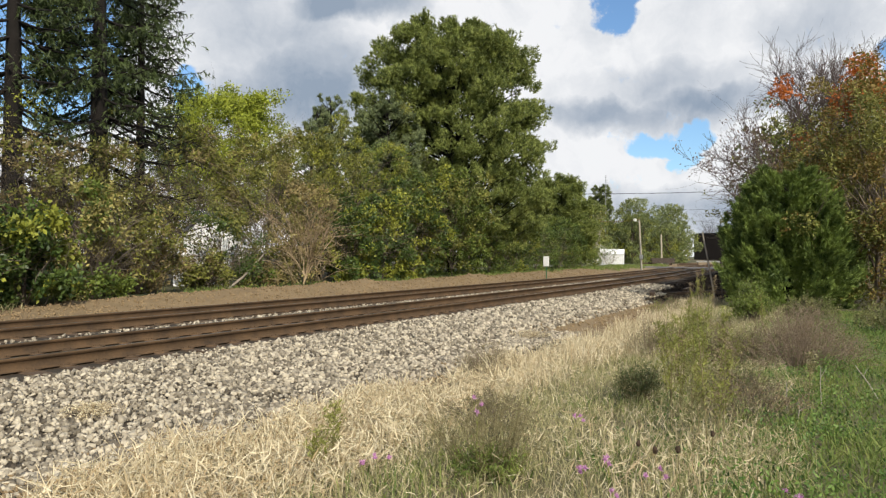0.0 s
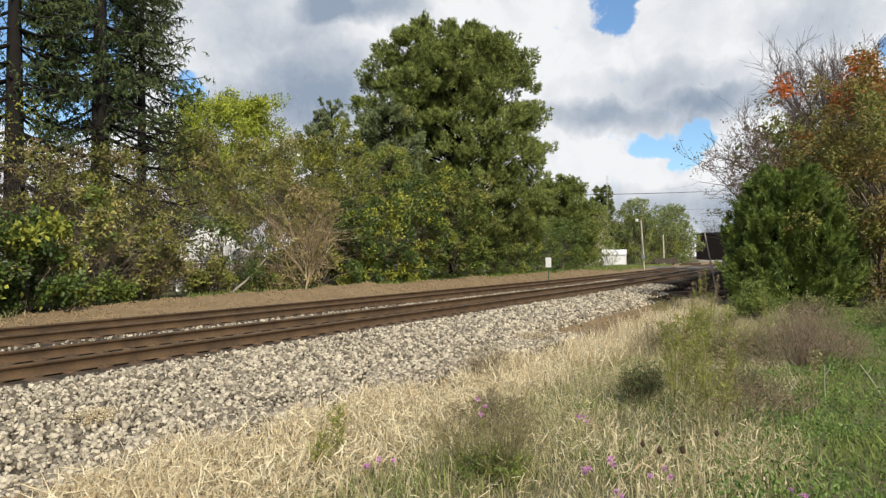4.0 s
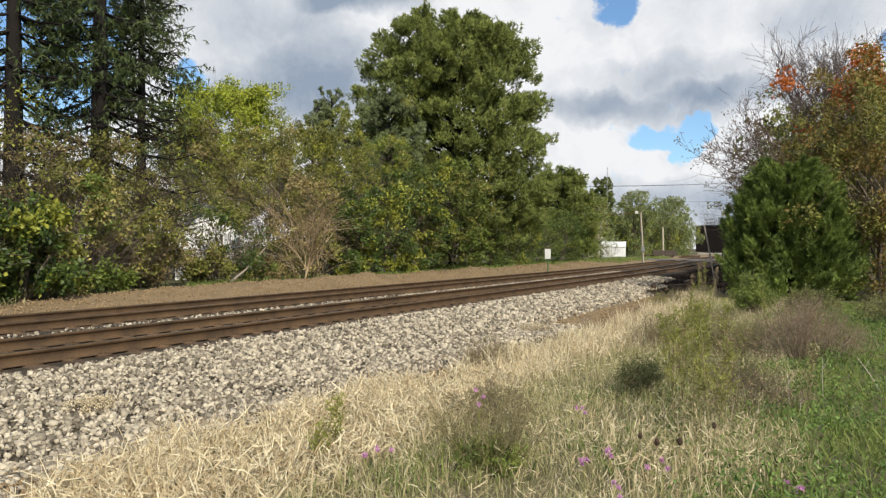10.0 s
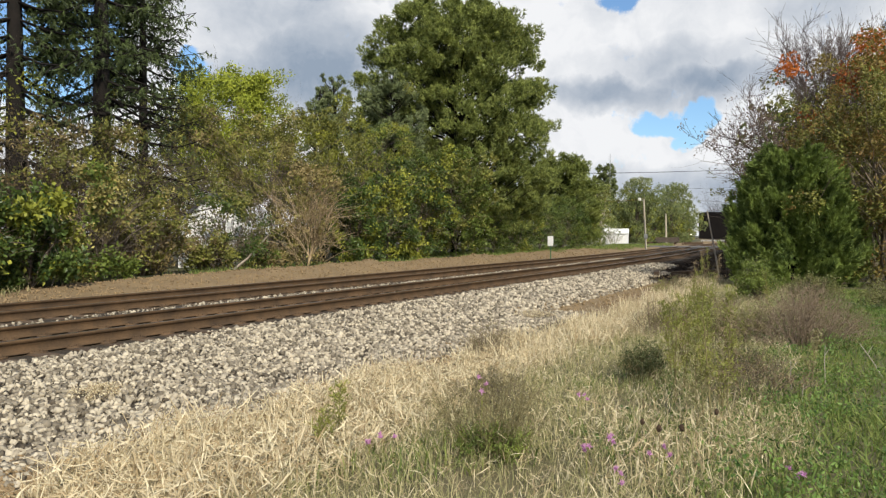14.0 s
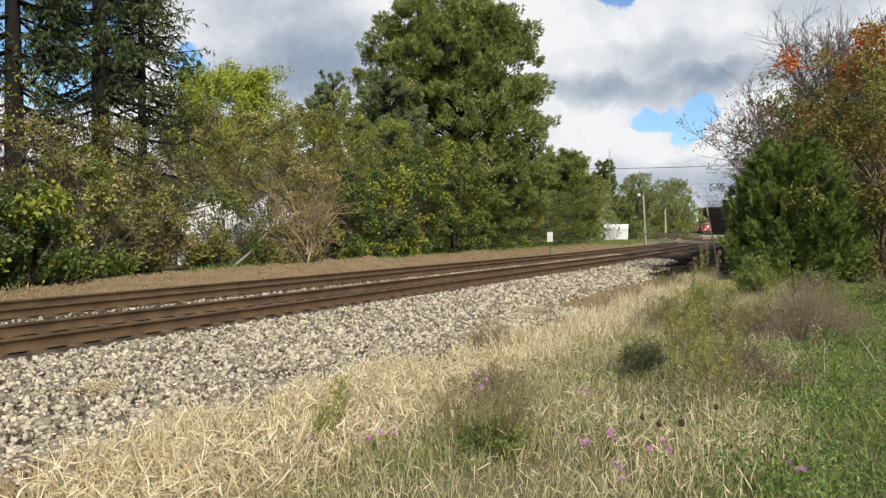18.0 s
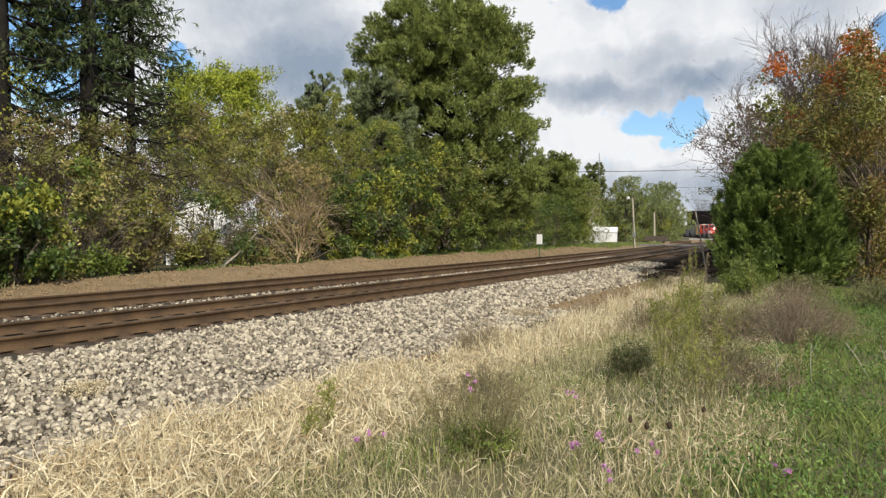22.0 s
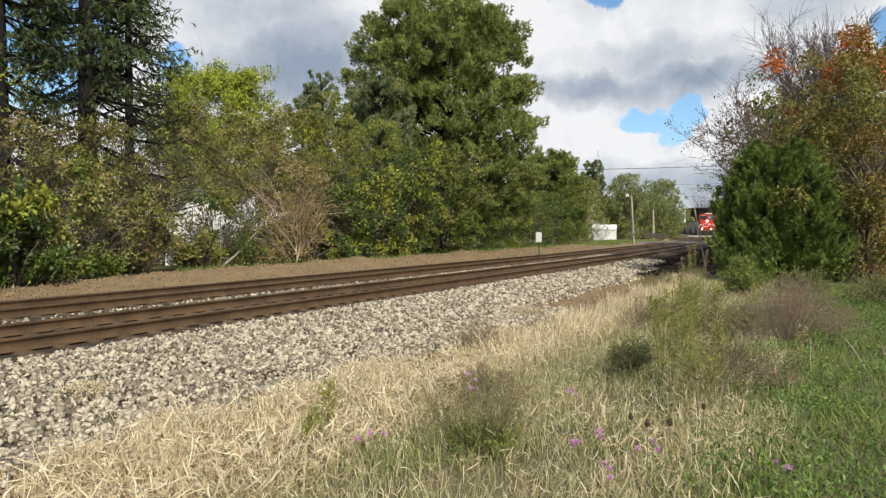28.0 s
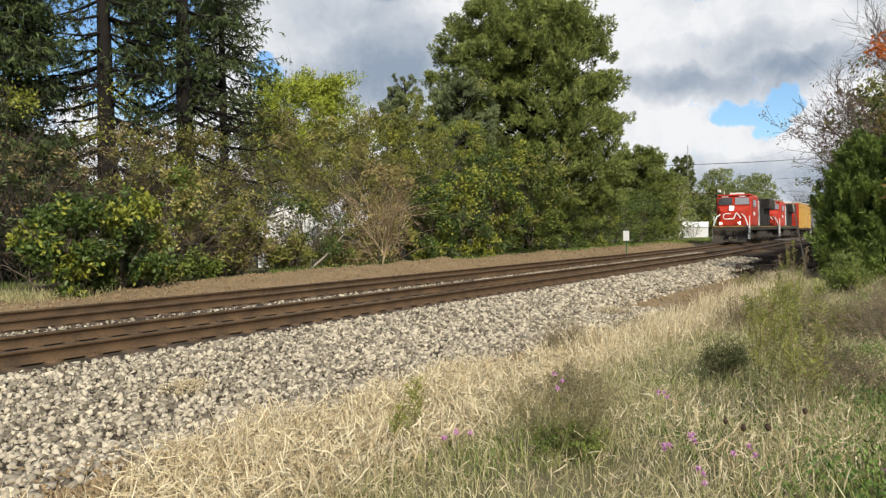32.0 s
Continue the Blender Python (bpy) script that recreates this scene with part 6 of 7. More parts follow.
pole("service_pole", 79.2, 18.1, 5.5, 0.115, "weathered wooden service pole with a lamp", lean=(-0.05, 0.28), lamp=True)
pole("short_pole", 133.1, 26.9, 5.3, 0.17, "short grey wooden pole beyond the road", lean=(0, 0.15))
pole("utility_pole", 106.0, 37.0, 11.0, 0.16, "tall utility pole with a crossarm", arm=True)
pole("utility_pole", 112.0, -34.0, 13.0, 0.16, "tall utility pole with a crossarm", arm=True)


def cable(p, q, sag, r, mat, label):
    e = thing("overhead_cable", label, "cable", (0, 0, 0))
    p, q = Vector(p), Vector(q)
    n = 24
    pts = [p.lerp(q, i / n) - Vector((0, 0, sag * 4 * (i / n) * (1 - i / n))) for i in range(n + 1)]
    v, f = tubes([(np.array(pts[i]), np.array(pts[i + 1]), r, r) for i in range(n)], 5)
    part("strand", np_mesh("strand", v, [(f, 0)], [mat]), None, e)


for dy, z in ((-0.95, 10.7), (0.0, 10.75), (0.95, 10.7)):
    cable((106, 37 + dy, z), (112, -34 + dy, z + 2.0), 1.1, 0.013, M_black, "black overhead line above the road")
cable((106, 37, 8.2), (112, -34, 10.2), 1.0, 0.014, M_black, "black overhead line above the road")
cable((79.1, 18.35, 5.3), (100.0, 31.5, 6.6), 0.35, 0.022, M_rust_cable, "rust-coloured service cable from pole to tree")

sign = thing("track_sign", "small white sign on a green post", "sign", (46.7, 17.0, float(ground_z(46.7, 17.0))))
part("post", boxed(-0.03, 0.03, -0.03, 0.03, -0.2, 1.4), M_green_post, sign)
part("plate", boxed(-0.055, -0.03, -0.2, 0.2, 1.0, 1.66, bevel=0.008), M_sign, sign, "plain white plate")
for k in range(2):
    part("bolt", rod(bmesh.new(), (-0.065, 0, 1.13 + 0.4 * k), (-0.05, 0, 1.13 + 0.4 * k), 0.015, 0.015, 6), M_iron, sign)

stack = thing("timber_stack", "stack of dark timber ties on low bearers", "timber stack", (121.0, 24.3, -0.1))
rs = random.Random(4)
for lay in range(4):
    for k in range(4):
        part("timber", boxed(-0.55 + 0.28 * k, -0.30 + 0.28 * k, -1.75 + rs.uniform(-.15, .15), 1.75 + rs.uniform(-.15, .15), 0.38 + lay * 0.2, 0.57 + lay * 0.2, bevel=0.015), M_wood_dark, stack)
for q in (-1.2, 1.2):
    part("bearer", boxed(-0.6, 0.6, q - 0.1, q + 0.1, -0.05, 0.38, bevel=0.01), M_tie, stack)

for bx, by, ln in ((121.5, 20.5, 1.6), (122.2, 27.0, 1.2)):
    t = thing("timber_pile", "low pile of dark timber beside the track", "timber pile", (bx, by, -0.1))
    for k in range(3):
        part("timber", boxed(-0.4 + 0.27 * k, -0.16 + 0.27 * k, -ln + rs.uniform(-.1, .1), ln, 0.0, 0.2, bevel=0.015), M_tie, t)
    part("timber", boxed(-0.25, -0.02, -ln, ln * 0.8, 0.2, 0.39, bevel=0.015), M_tie, t)

rail_guard = thing("guard_rail", "pale steel guard rail on short posts", "guard rail", (133.0, 18.4, -0.2))
for q in (-2.4, -0.8, 0.8, 2.4):
    part("post", boxed(-0.07, 0.07, q - 0.07, q + 0.07, -0.2, 0.75), M_wood_dark, rail_guard)
bm = bmesh.new()
prism(bm, [(-0.08, 0.56), (-0.15, 0.62), (-0.08, 0.68), (-0.15, 0.74), (-0.08, 0.80), (-0.06, 0.80), (-0.06, 0.56)], -2.6, 2.6)
part("beam", bm, M_stripe_dim, rail_guard, "pale corrugated steel beam")

# planks and old ties beside the near track where the trees shade it
for i, (x, y, a, ln) in enumerate([(34.0, 7.3, 12, 2.4), (36.5, 6.4, -25, 2.2), (33.0, 5.9, 40, 1.8), (40.0, 6.8, 5, 2.5), (45, 7.4, 10, 2.4), (38.0, 5.2, 60, 1.8)]):
    t = thing("old_tie", "discarded weathered tie lying in the shade", "railway tie", (x, y, float(ground_z(x, y)) + 0.02), group="discarded ties")
    t.rotation_euler[2] = radians(a)
    part("timber", boxed(-ln / 2, ln / 2, -0.11, 0.11, 0.0, 0.16, bevel=0.015), M_tie, t)

for x, y, a, ln in ((28.0, 4.75, 18, 1.9), (27.2, 4.35, 42, 1.5), (29.2, 5.1, 8, 1.6)):
    t = thing("weathered_board", "pale weathered board lying in the weeds", "board", (x, y, float(ground_z(x, y)) + 0.01), group="loose boards")
    t.rotation_euler = (0, radians(-3), radians(a))
    part("plank", boxed(-ln / 2, ln / 2, -0.09, 0.09, 0.0, 0.045, bevel=0.006), M_wood, t)
    for q in (-0.42, 0.42):
        part("cleat", boxed(q * ln - 0.04, q * ln + 0.04, -0.12, 0.12, 0.046, 0.075, bevel=0.004), M_wood_dark, t)

# pale young tree with sparse leaves by the road, and the conifer with the aerial behind it
shrub("pale_trunk_tree", 97.0, 28.3, 8.6, 1.7, M_olive, 601, "slim pale-barked tree with sparse yellowing leaves", z=-0.1, count=900, leaf=(0.26, 0.18), category="tree", r_trunk=0.14, twig=M_wood_grey, low=0.3, split=0.45, levels=1, lumps=22, lump=0.3)
shrub("white_twig_shrub", 118.0, 32.6, 3.4, 2.2, M_far, 604, "pale twiggy shrub before the white house", z=-0.1, count=500, leaf=(0.2, 0.13), twig=M_wood_grey, wands=110, low=0.1)
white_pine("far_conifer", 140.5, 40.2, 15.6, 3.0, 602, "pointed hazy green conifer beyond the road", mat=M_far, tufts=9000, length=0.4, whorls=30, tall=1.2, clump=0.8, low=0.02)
aerial = thing("aerial_mast", "thin aerial mast above the far conifer", "mast", (138.0, 38.4, -0.1))
part("shaft", rod(bmesh.new(), (0, 0, -0.2), (0, 0, 16.9), 0.07, 0.05, 6), M_iron, aerial)
for k in range(3):
    part("crossbar", rod(bmesh.new(), (0, -0.35 + 0.06 * k, 15.4 + 0.5 * k), (0, 0.35 - 0.06 * k, 15.4 + 0.5 * k), 0.02, 0.02, 5), M_iron, aerial)
shrub("far_bare_tree", 392.0, 54.0, 25.0, 6.0, M_far, 603, "bare grey tree far down the line", z=-0.1, count=0, n_main=12, category="tree", r_trunk=0.3, levels=2, twig=M_haze_twig)
for i, (x, y, h, r) in enumerate([(176, 44, 7, 5), (186, 52, 8, 6), (172, 58, 9, 6), (160, 46, 6, 4), (182, 38, 7, 4.5), (205, 46, 8, 5)]):
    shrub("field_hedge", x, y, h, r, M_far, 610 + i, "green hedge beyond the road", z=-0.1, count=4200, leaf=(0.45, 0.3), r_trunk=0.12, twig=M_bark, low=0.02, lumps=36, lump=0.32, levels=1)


# ---------------------------------------------------------------- train
def loft(bm, a, b):
    """A block between two upright rectangles (x, half width, z0, z1)."""
    vs = []
    for x, w, z0, z1 in (a, b):
        vs.append([bm.verts.new(p) for p in ((x, -w, z0), (x, w, z0), (x, w, z1), (x, -w, z1))])
    u, v = vs
    for k in range(4):
        bm.faces.new((u[k], u[(k + 1) % 4], v[(k + 1) % 4], v[k]))
    bm.faces.new(u[::-1])
    bm.faces.new(v)
    bmesh.ops.recalc_face_normals(bm, faces=bm.faces)
    return bm


def rounded(bm, off=0.05):
    bmesh.ops.bevel(bm, geom=list(bm.edges), offset=off, segments=2, affect="EDGES", profile=0.5)
    return bm


def wheelset(e, x, r, frame_mat, wheels):
    """A bogie with its frame and wheels; wheels: axle places along it."""
    span = max(wheels) - min(wheels)
    for s in (-1, 1):
        bm = bmesh.new()
        prism(bm, [(x - span / 2 - 0.7, 0.75), (x - span / 2 - 0.4, 0.45), (x + span / 2 + 0.4, 0.45), (x + span / 2 + 0.7, 0.75), (x + span / 2 + 0.5, 0.98), (x - span / 2 - 0.5, 0.98)], s * 1.0 - 0.09, s * 1.0 + 0.09)
        fr = part("bogie_frame", bm, frame_mat, e)
        for w in wheels:
            part("axle_box", boxed(x + w - 0.2, x + w + 0.2, s * 1.1 - 0.08, s * 1.1 + 0.1, r - 0.22, r + 0.2, bevel=0.04), frame_mat, fr)
            bm = bmesh.new()
            rod(bm, (x + w, s * 0.70, r), (x + w, s * 0.80, r), r, r, 24)
            rod(bm, (x + w, s * 0.66, r), (x + w, s * 0.70, r), r + 0.03, r + 0.03, 24)
            part("wheel", bm, M_wheel, e)
    for w in wheels:
        part("axle", rod(bmesh.new(), (x + w, -0.7, r), (x + w, 0.7, r), 0.09, 0.09, 8), M_under, e)


def locomotive(lamp, label):
    e = thing("locomotive", label, "locomotive")
    P = lambda name, bm, mat, lab="": part(name, bm, mat, e, lab)
    # underframe, plough, coupler, tank
    P("underframe", rounded(boxed(0.55, 21.9, -1.5, 1.5, 1.18, 1.52), 0.03), M_under)
    bm = bmesh.new()
    prism(bm, [(-1.5, 0.14), (1.5, 0.14), (1.45, 0.95), (-1.45, 0.95)], 0.45, 0.62, axis="x")
    plough = P("plough", bm, M_under, "grimy black snow plough")
    for s in (-1, 1):
        bm = bmesh.new()
        prism(bm, [(0.45, 0.12), (-0.15, 0.12), (0.3, 0.62), (0.45, 0.7)], min(0, s * 1.45), max(0, s * 1.45))
        part("blade", bm, M_under, plough)
    P("coupler", rounded(boxed(-0.35, 0.6, -0.16, 0.16, 0.72, 1.02), 0.04), M_under)
    for y in (-0.55, -0.35, 0.35, 0.55):
        P("air_hose", rod(bmesh.new(), (0.4, y, 1.0), (0.15, y, 0.45), 0.03, 0.03, 6), M_black)
    P("fuel_tank", rounded(boxed(7.6, 14.4, -1.35, 1.35, 0.28, 1.2), 0.18), M_under)
    wheelset(e, 4.1, 0.53, M_under, (-1.9, 0, 1.9))
    wheelset(e, 18.2, 0.53, M_under, (-1.9, 0, 1.9))
    # front platform and end sill
    P("end_sill", rounded(boxed(0.4, 0.62, -1.5, 1.5, 0.95, 1.62), 0.03), M_under)
    P("walkway", boxed(0.62, 21.8, -1.52, 1.52, 1.52, 1.585), M_black)
    for s in (-1, 1):
        for k in range(4):
            P("step", boxed(0.62, 1.15, s * 1.5 - 0.16, s * 1.5 + 0.02, 0.38 + 0.32 * k, 0.43 + 0.32 * k), M_cream)
        P("step_side", rod(bmesh.new(), (1.2, s * 1.53, 0.35), (1.2, s * 1.53, 2.5), 0.045, 0.045, 8), M_cream, "white stair rail")
        bm = bmesh.new()
        run = [(0.9, s * 0.93, 2.66), (0.72, s * 1.2, 2.42), (0.60, s * 1.44, 1.75), (0.60, s * 1.52, 1.3), (0.60, s * 1.52, 0.42)]
        for p, q in zip(run, run[1:]):
            rod(bm, p, q, 0.06, 0.06, 8)
        P("front_rail", bm, M_cream, "white bent front handrail")
        P("ditch_light", rod(bmesh.new(), (0.36, s * 0.80, 1.84), (0.55, s * 0.80, 1.84), 0.09, 0.09, 14), lamp)
        P("ditch_light_box", rounded(boxed(0.42, 0.75, s * 0.80 - 0.2, s * 0.80 + 0.2, 1.6, 2.05), 0.03), M_red)
    P("sill_stripe", boxed(0.37, 0.41, -1.45, 1.45, 1.52, 1.57), M_tan_car, "thin yellow reflective stripe")
    for s in (-1, 1):
        P("side_sill_stripe", boxed(1.3, 21.6, s * 1.53 - 0.008, s * 1.53 + 0.008, 1.5, 1.54), M_tan_car, "thin yellow reflective stripe")
    for k in range(5):
        P("plough_rib", boxed(-0.02 + 0.09 * abs(k - 2), 0.5, -1.2 + 0.6 * k - 0.04, -1.2 + 0.6 * k + 0.04, 0.16, 0.66), M_iron_dull)
    P("plough_lip", rounded(boxed(0.02, 0.4, -1.48, 1.48, 0.10, 0.24), 0.03), M_iron_dull, "scuffed grey plough edge")
    P("uncoupling_lever", rod(bmesh.new(), (0.38, -1.35, 1.12), (0.38, 1.35, 1.12), 0.022, 0.022, 6), M_under)
    # nose, cab
    nose = P("nose", rounded(loft(bmesh.new(), (0.95, 0.98, 1.58, 3.05), (2.6, 1.38, 1.58, 3.42)), 0.09), M_red)
    part("nose_door", boxed(0.905, 0.95, 0.28, 0.82, 1.7, 2.9, bevel=0.01), M_red, nose)
    for (y0, z0), (y1, z1) in (((0.02, 2.70), (0.55, 2.70)), ((0.55, 2.70), (0.66, 2.56)), ((0.66, 2.56), (0.66, 2.36)), ((0.66, 2.36), (0.55, 2.22)), ((0.55, 2.22), (-0.22, 2.22)),
                               ((-0.22, 2.22), (-0.40, 2.72)), ((-0.40, 2.72), (-0.52, 2.70)), ((-0.52, 2.70), (-0.86, 2.28))):
        part("white_band", rod(bmesh.new(), (0.93, y0, z0), (0.93, y1, z1), 0.055, 0.055, 8), M_cream, nose, "white painted band")
    P("headlight_box", rounded(boxed(0.86, 1.3, -0.26, 0.18, 3.0, 3.42), 0.05), M_cream)
    for s in (-1, 1):
        P("headlight", rod(bmesh.new(), (0.80, -0.04, 3.2 + s * 0.1), (0.86, -0.04, 3.2 + s * 0.1), 0.095, 0.095, 14), lamp)
    cab = P("cab", rounded(loft(bmesh.new(), (2.45, 1.5, 1.58, 4.32), (6.5, 1.55, 1.58, 4.42)), 0.12), M_red)
    part("cab_roof", rounded(boxed(2.35, 6.5, -1.42, 1.42, 4.36, 4.52), 0.06), M_red, cab)
    for s in (-1, 1):
        pane = bmesh.new()
        q = [pane.verts.new(p) for p in ((2.44, s * 0.12, 3.56), (2.44, s * 1.36, 3.56), (2.47, s * 1.30, 4.17), (2.47, s * 0.12, 4.22))]
        q2 = [pane.verts.new(v.co + Vector((0.06, 0, 0))) for v in q]
        for f in ((q[0], q[1], q[2], q[3]), (q2[3], q2[2], q2[1], q2[0]), (q[0], q2[0], q2[1], q[1]), (q[1], q2[1], q2[2], q[2]), (q[2], q2[2], q2[3], q[3]), (q[3], q2[3], q2[0], q[0])):
            pane.faces.new(f)
        bmesh.ops.recalc_face_normals(pane, faces=pane.faces)
        for v in pane.verts:
            v.co.x -= 0.06
        part("windshield", pane, M_glass if s > 0 else M_reflection_pane, cab, "dark windshield pane" if s > 0 else "windshield pane with the reflection painted in as pale grey")
        part("cab_window", boxed(3.3, 4.0, s * 1.545 - 0.03, s * 1.545 + 0.03, 3.35, 3.98, bevel=0.02), M_glass, cab)
        part("cab_window", boxed(4.15, 4.85, s * 1.555 - 0.03, s * 1.555 + 0.03, 3.35, 3.98, bevel=0.02), M_glass, cab)
        for k in range(4):
            part("number_bar", boxed(3.4 + 0.28 * k, 3.58 + 0.28 * k, s * 1.56 - 0.01, s * 1.56 + 0.01, 2.55, 2.85), M_cream, cab)
        part("number_board", boxed(2.40, 2.5, s * 0.75 - 0.28, s * 0.75 + 0.28, 4.27, 4.38, bevel=0.01), M_cream, cab, "pale number board")
    part("horn", rod(bmesh.new(), (3.0, 0.3, 4.66), (3.6, 0.3, 4.66), 0.09, 0.04, 8), M_cream, cab)
    part("air_conditioner", rounded(boxed(3.7, 4.8, -0.6, 0.6, 4.5, 4.72), 0.05), M_cream, cab, "white roof unit")
    # long hood
    hood = P("long_hood", rounded(boxed(6.5, 20.2, -0.92, 0.92, 1.58, 4.25), 0.1), M_black)
    part("equipment_cabinet", rounded(boxed(6.5, 9.2, -1.45, 1.45, 1.58, 4.3), 0.1), M_black, hood)
    part("radiator", rounded(loft(bmesh.new(), (15.2, 1.5, 3.35, 4.5), (20.0, 1.5, 3.35, 4.5)), 0.12), M_black, hood, "flared black radiator housing")
    for k in range(8):
        part("hood_door", boxed(9.35 + 0.75 * k, 10.03 + 0.75 * k, -0.945, -0.915, 1.8, 3.8, bevel=0.01), M_black, hood)
    for k in range(6):
        part("radiator_slat", boxed(15.4 + 0.72 * k, 16.0 + 0.72 * k, -1.525, -1.49, 3.55, 4.3, bevel=0.01), M_under, hood)
    part("exhaust_stack", rounded(boxed(11.0, 12.6, -0.4, 0.4, 4.1, 4.42), 0.05), M_under, hood)
    for s in (-1, 1):
        bm = bmesh.new()
        prism(bm, [(6.9, 1.62), (7.5, 1.62), (7.0, 4.0), (6.6, 4.0)], s * 1.51 - 0.06, s * 1.51 + 0.06)
        part("side_stripe", bm, M_cream, hood, "slanted white stripe")
    for k, (x0, wd) in enumerate(((9.6, 0.9), (10.9, 0.35), (11.5, 0.9))):
        for q in (-1, 1):
            part("side_mark", boxed(x0, x0 + wd, q * 0.955 - 0.008, q * 0.955 + 0.008, 2.15 + 0.12 * k, 3.35 - 0.1 * k), M_stripe_dim, hood, "faded white block marking")
    # side handrails
    for s in (-1, 1):
        P("hand_rail", rod(bmesh.new(), (5.6, s * 1.5, 2.6), (21.5, s * 1.5, 2.6), 0.016, 0.016, 6), M_black)
        for k in range(9):
            P("rail_post", rod(bmesh.new(), (5.7 + 1.95 * k, s * 1.5, 1.58), (5.7 + 1.95 * k, s * 1.5, 2.62), 0.016, 0.016, 6), M_black)
    P("rear_sill", rounded(boxed(21.8, 22.0, -1.5, 1.5, 0.6, 1.6), 0.03), M_under)
    P("rear_coupler", rounded(boxed(21.9, 22.5, -0.16, 0.16, 0.72, 1.02), 0.04), M_under)
    return e


def boxcar(body_mat, end_mat, roof_mat, label):
    e = thing("boxcar", label, "freight car")
    part("underframe", rounded(boxed(0.4, 16.6, -1.35, 1.35, 0.95, 1.25), 0.03), M_under, e)
    body = part("body", rounded(boxed(0.6, 16.4, -1.5, 1.5, 1.2, 4.9), 0.04), body_mat, e)
    part("end_wall", rounded(boxed(0.54, 0.62, -1.45, 1.45, 1.25, 4.75), 0.02), end_mat, e)
    part("roof", prism(bmesh.new(), [(-1.58, 4.86), (1.58, 4.86), (1.58, 4.95), (0, 5.12), (-1.58, 4.95)], 0.5, 16.5, axis="x"), roof_mat, e)
    for k in range(14):
        if k not in (6, 7):
            part("side_rib", boxed(0.95 + 1.12 * k, 1.05 + 1.12 * k, -1.56, -1.49, 1.3, 4.8), body_mat, body)
    part("door", boxed(7.0, 9.9, -1.6, -1.5, 1.35, 4.7, bevel=0.02), body_mat, e)
    for k in range(5):
        part("end_rib", boxed(0.48, 0.56, -1.4, 1.4, 1.6 + 0.6 * k, 1.75 + 0.6 * k, bevel=0.02), end_mat, body)
    wheelset(e, 2.4, 0.42, M_under, (-0.9, 0.9))
    wheelset(e, 14.6, 0.42, M_under, (-0.9, 0.9))
    for x in (-0.1, 16.4):
        part("coupler", rounded(boxed(x, x + 0.7, -0.15, 0.15, 0.72, 1.0), 0.04), M_under, e)
    return e


def hopper():
    e = thing("hopper_car", "grey ribbed covered hopper car", "freight car", group="grey hopper cars")
    bm = bmesh.new()
    prism(bm, [(2.6, 1.25), (14.0, 1.25), (16.2, 2.6), (16.2, 4.55), (0.6, 4.55), (0.6, 2.6)], -1.5, 1.5)
    body = part("body", rounded(bm, 0.04), M_grey_car, e)
    part("roof", prism(bmesh.new(), [(-1.52, 4.5), (1.52, 4.5), (1.2, 4.72), (0.4, 4.8), (-0.4, 4.8), (-1.2, 4.72)], 0.6, 16.2, axis="x"), M_grey_car, e)
    part("walkway", boxed(1, 15.8, -0.9, 0.9, 4.82, 4.86), M_iron, e)
    for k in range(13):
        part("side_rib", boxed(1.5 + 1.1 * k, 1.62 + 1.1 * k, -1.58, -1.49, 2.2, 4.5), M_grey_car, body)
    for k in range(3):
        bm = bmesh.new()
        loft(bm, (3.4 + 3.6 * k, 1.2, 0.55, 1.3), (6.4 + 3.6 * k, 1.2, 0.55, 1.3))
        part("discharge_chute", bm, M_grey_car, e)
    part("sill", rounded(boxed(0.2, 16.6, -0.3, 0.3, 0.9, 1.25), 0.03), M_under, e)
    for x in (0.3, 16.2):
        part("end_frame", boxed(x, x + 0.15, -1.4, 1.4, 1.0, 2.6, bevel=0.02), M_under, e)
        part("ladder", boxed(x, x + 0.1, -1.5, -1.1, 1.0, 4.5), M_iron, e)
    wheelset(e, 2.2, 0.42, M_under, (-0.9, 0.9))
    wheelset(e, 14.4, 0.42, M_under, (-0.9, 0.9))
    return e


lead = locomotive(M_lamp, "red, black and white leading locomotive with lights on")
second = locomotive(M_glass, "red and black trailing locomotive with lights off")
train = [(lead, 22.6), (second, 22.6), (boxcar(M_tan_car, M_red, M_cream, "tan-yellow boxcar with red end and white roof"), 17.0)]
first_hopper = hopper()
train.append((first_hopper, 16.9))
for _ in range(11):
    train.append((copy_thing(first_hopper, Matrix.Identity(4)), 16.9))


# ---------------------------------------------------------------- pickup truck
TRUCK = 0.86          # a compact pickup, five metres long


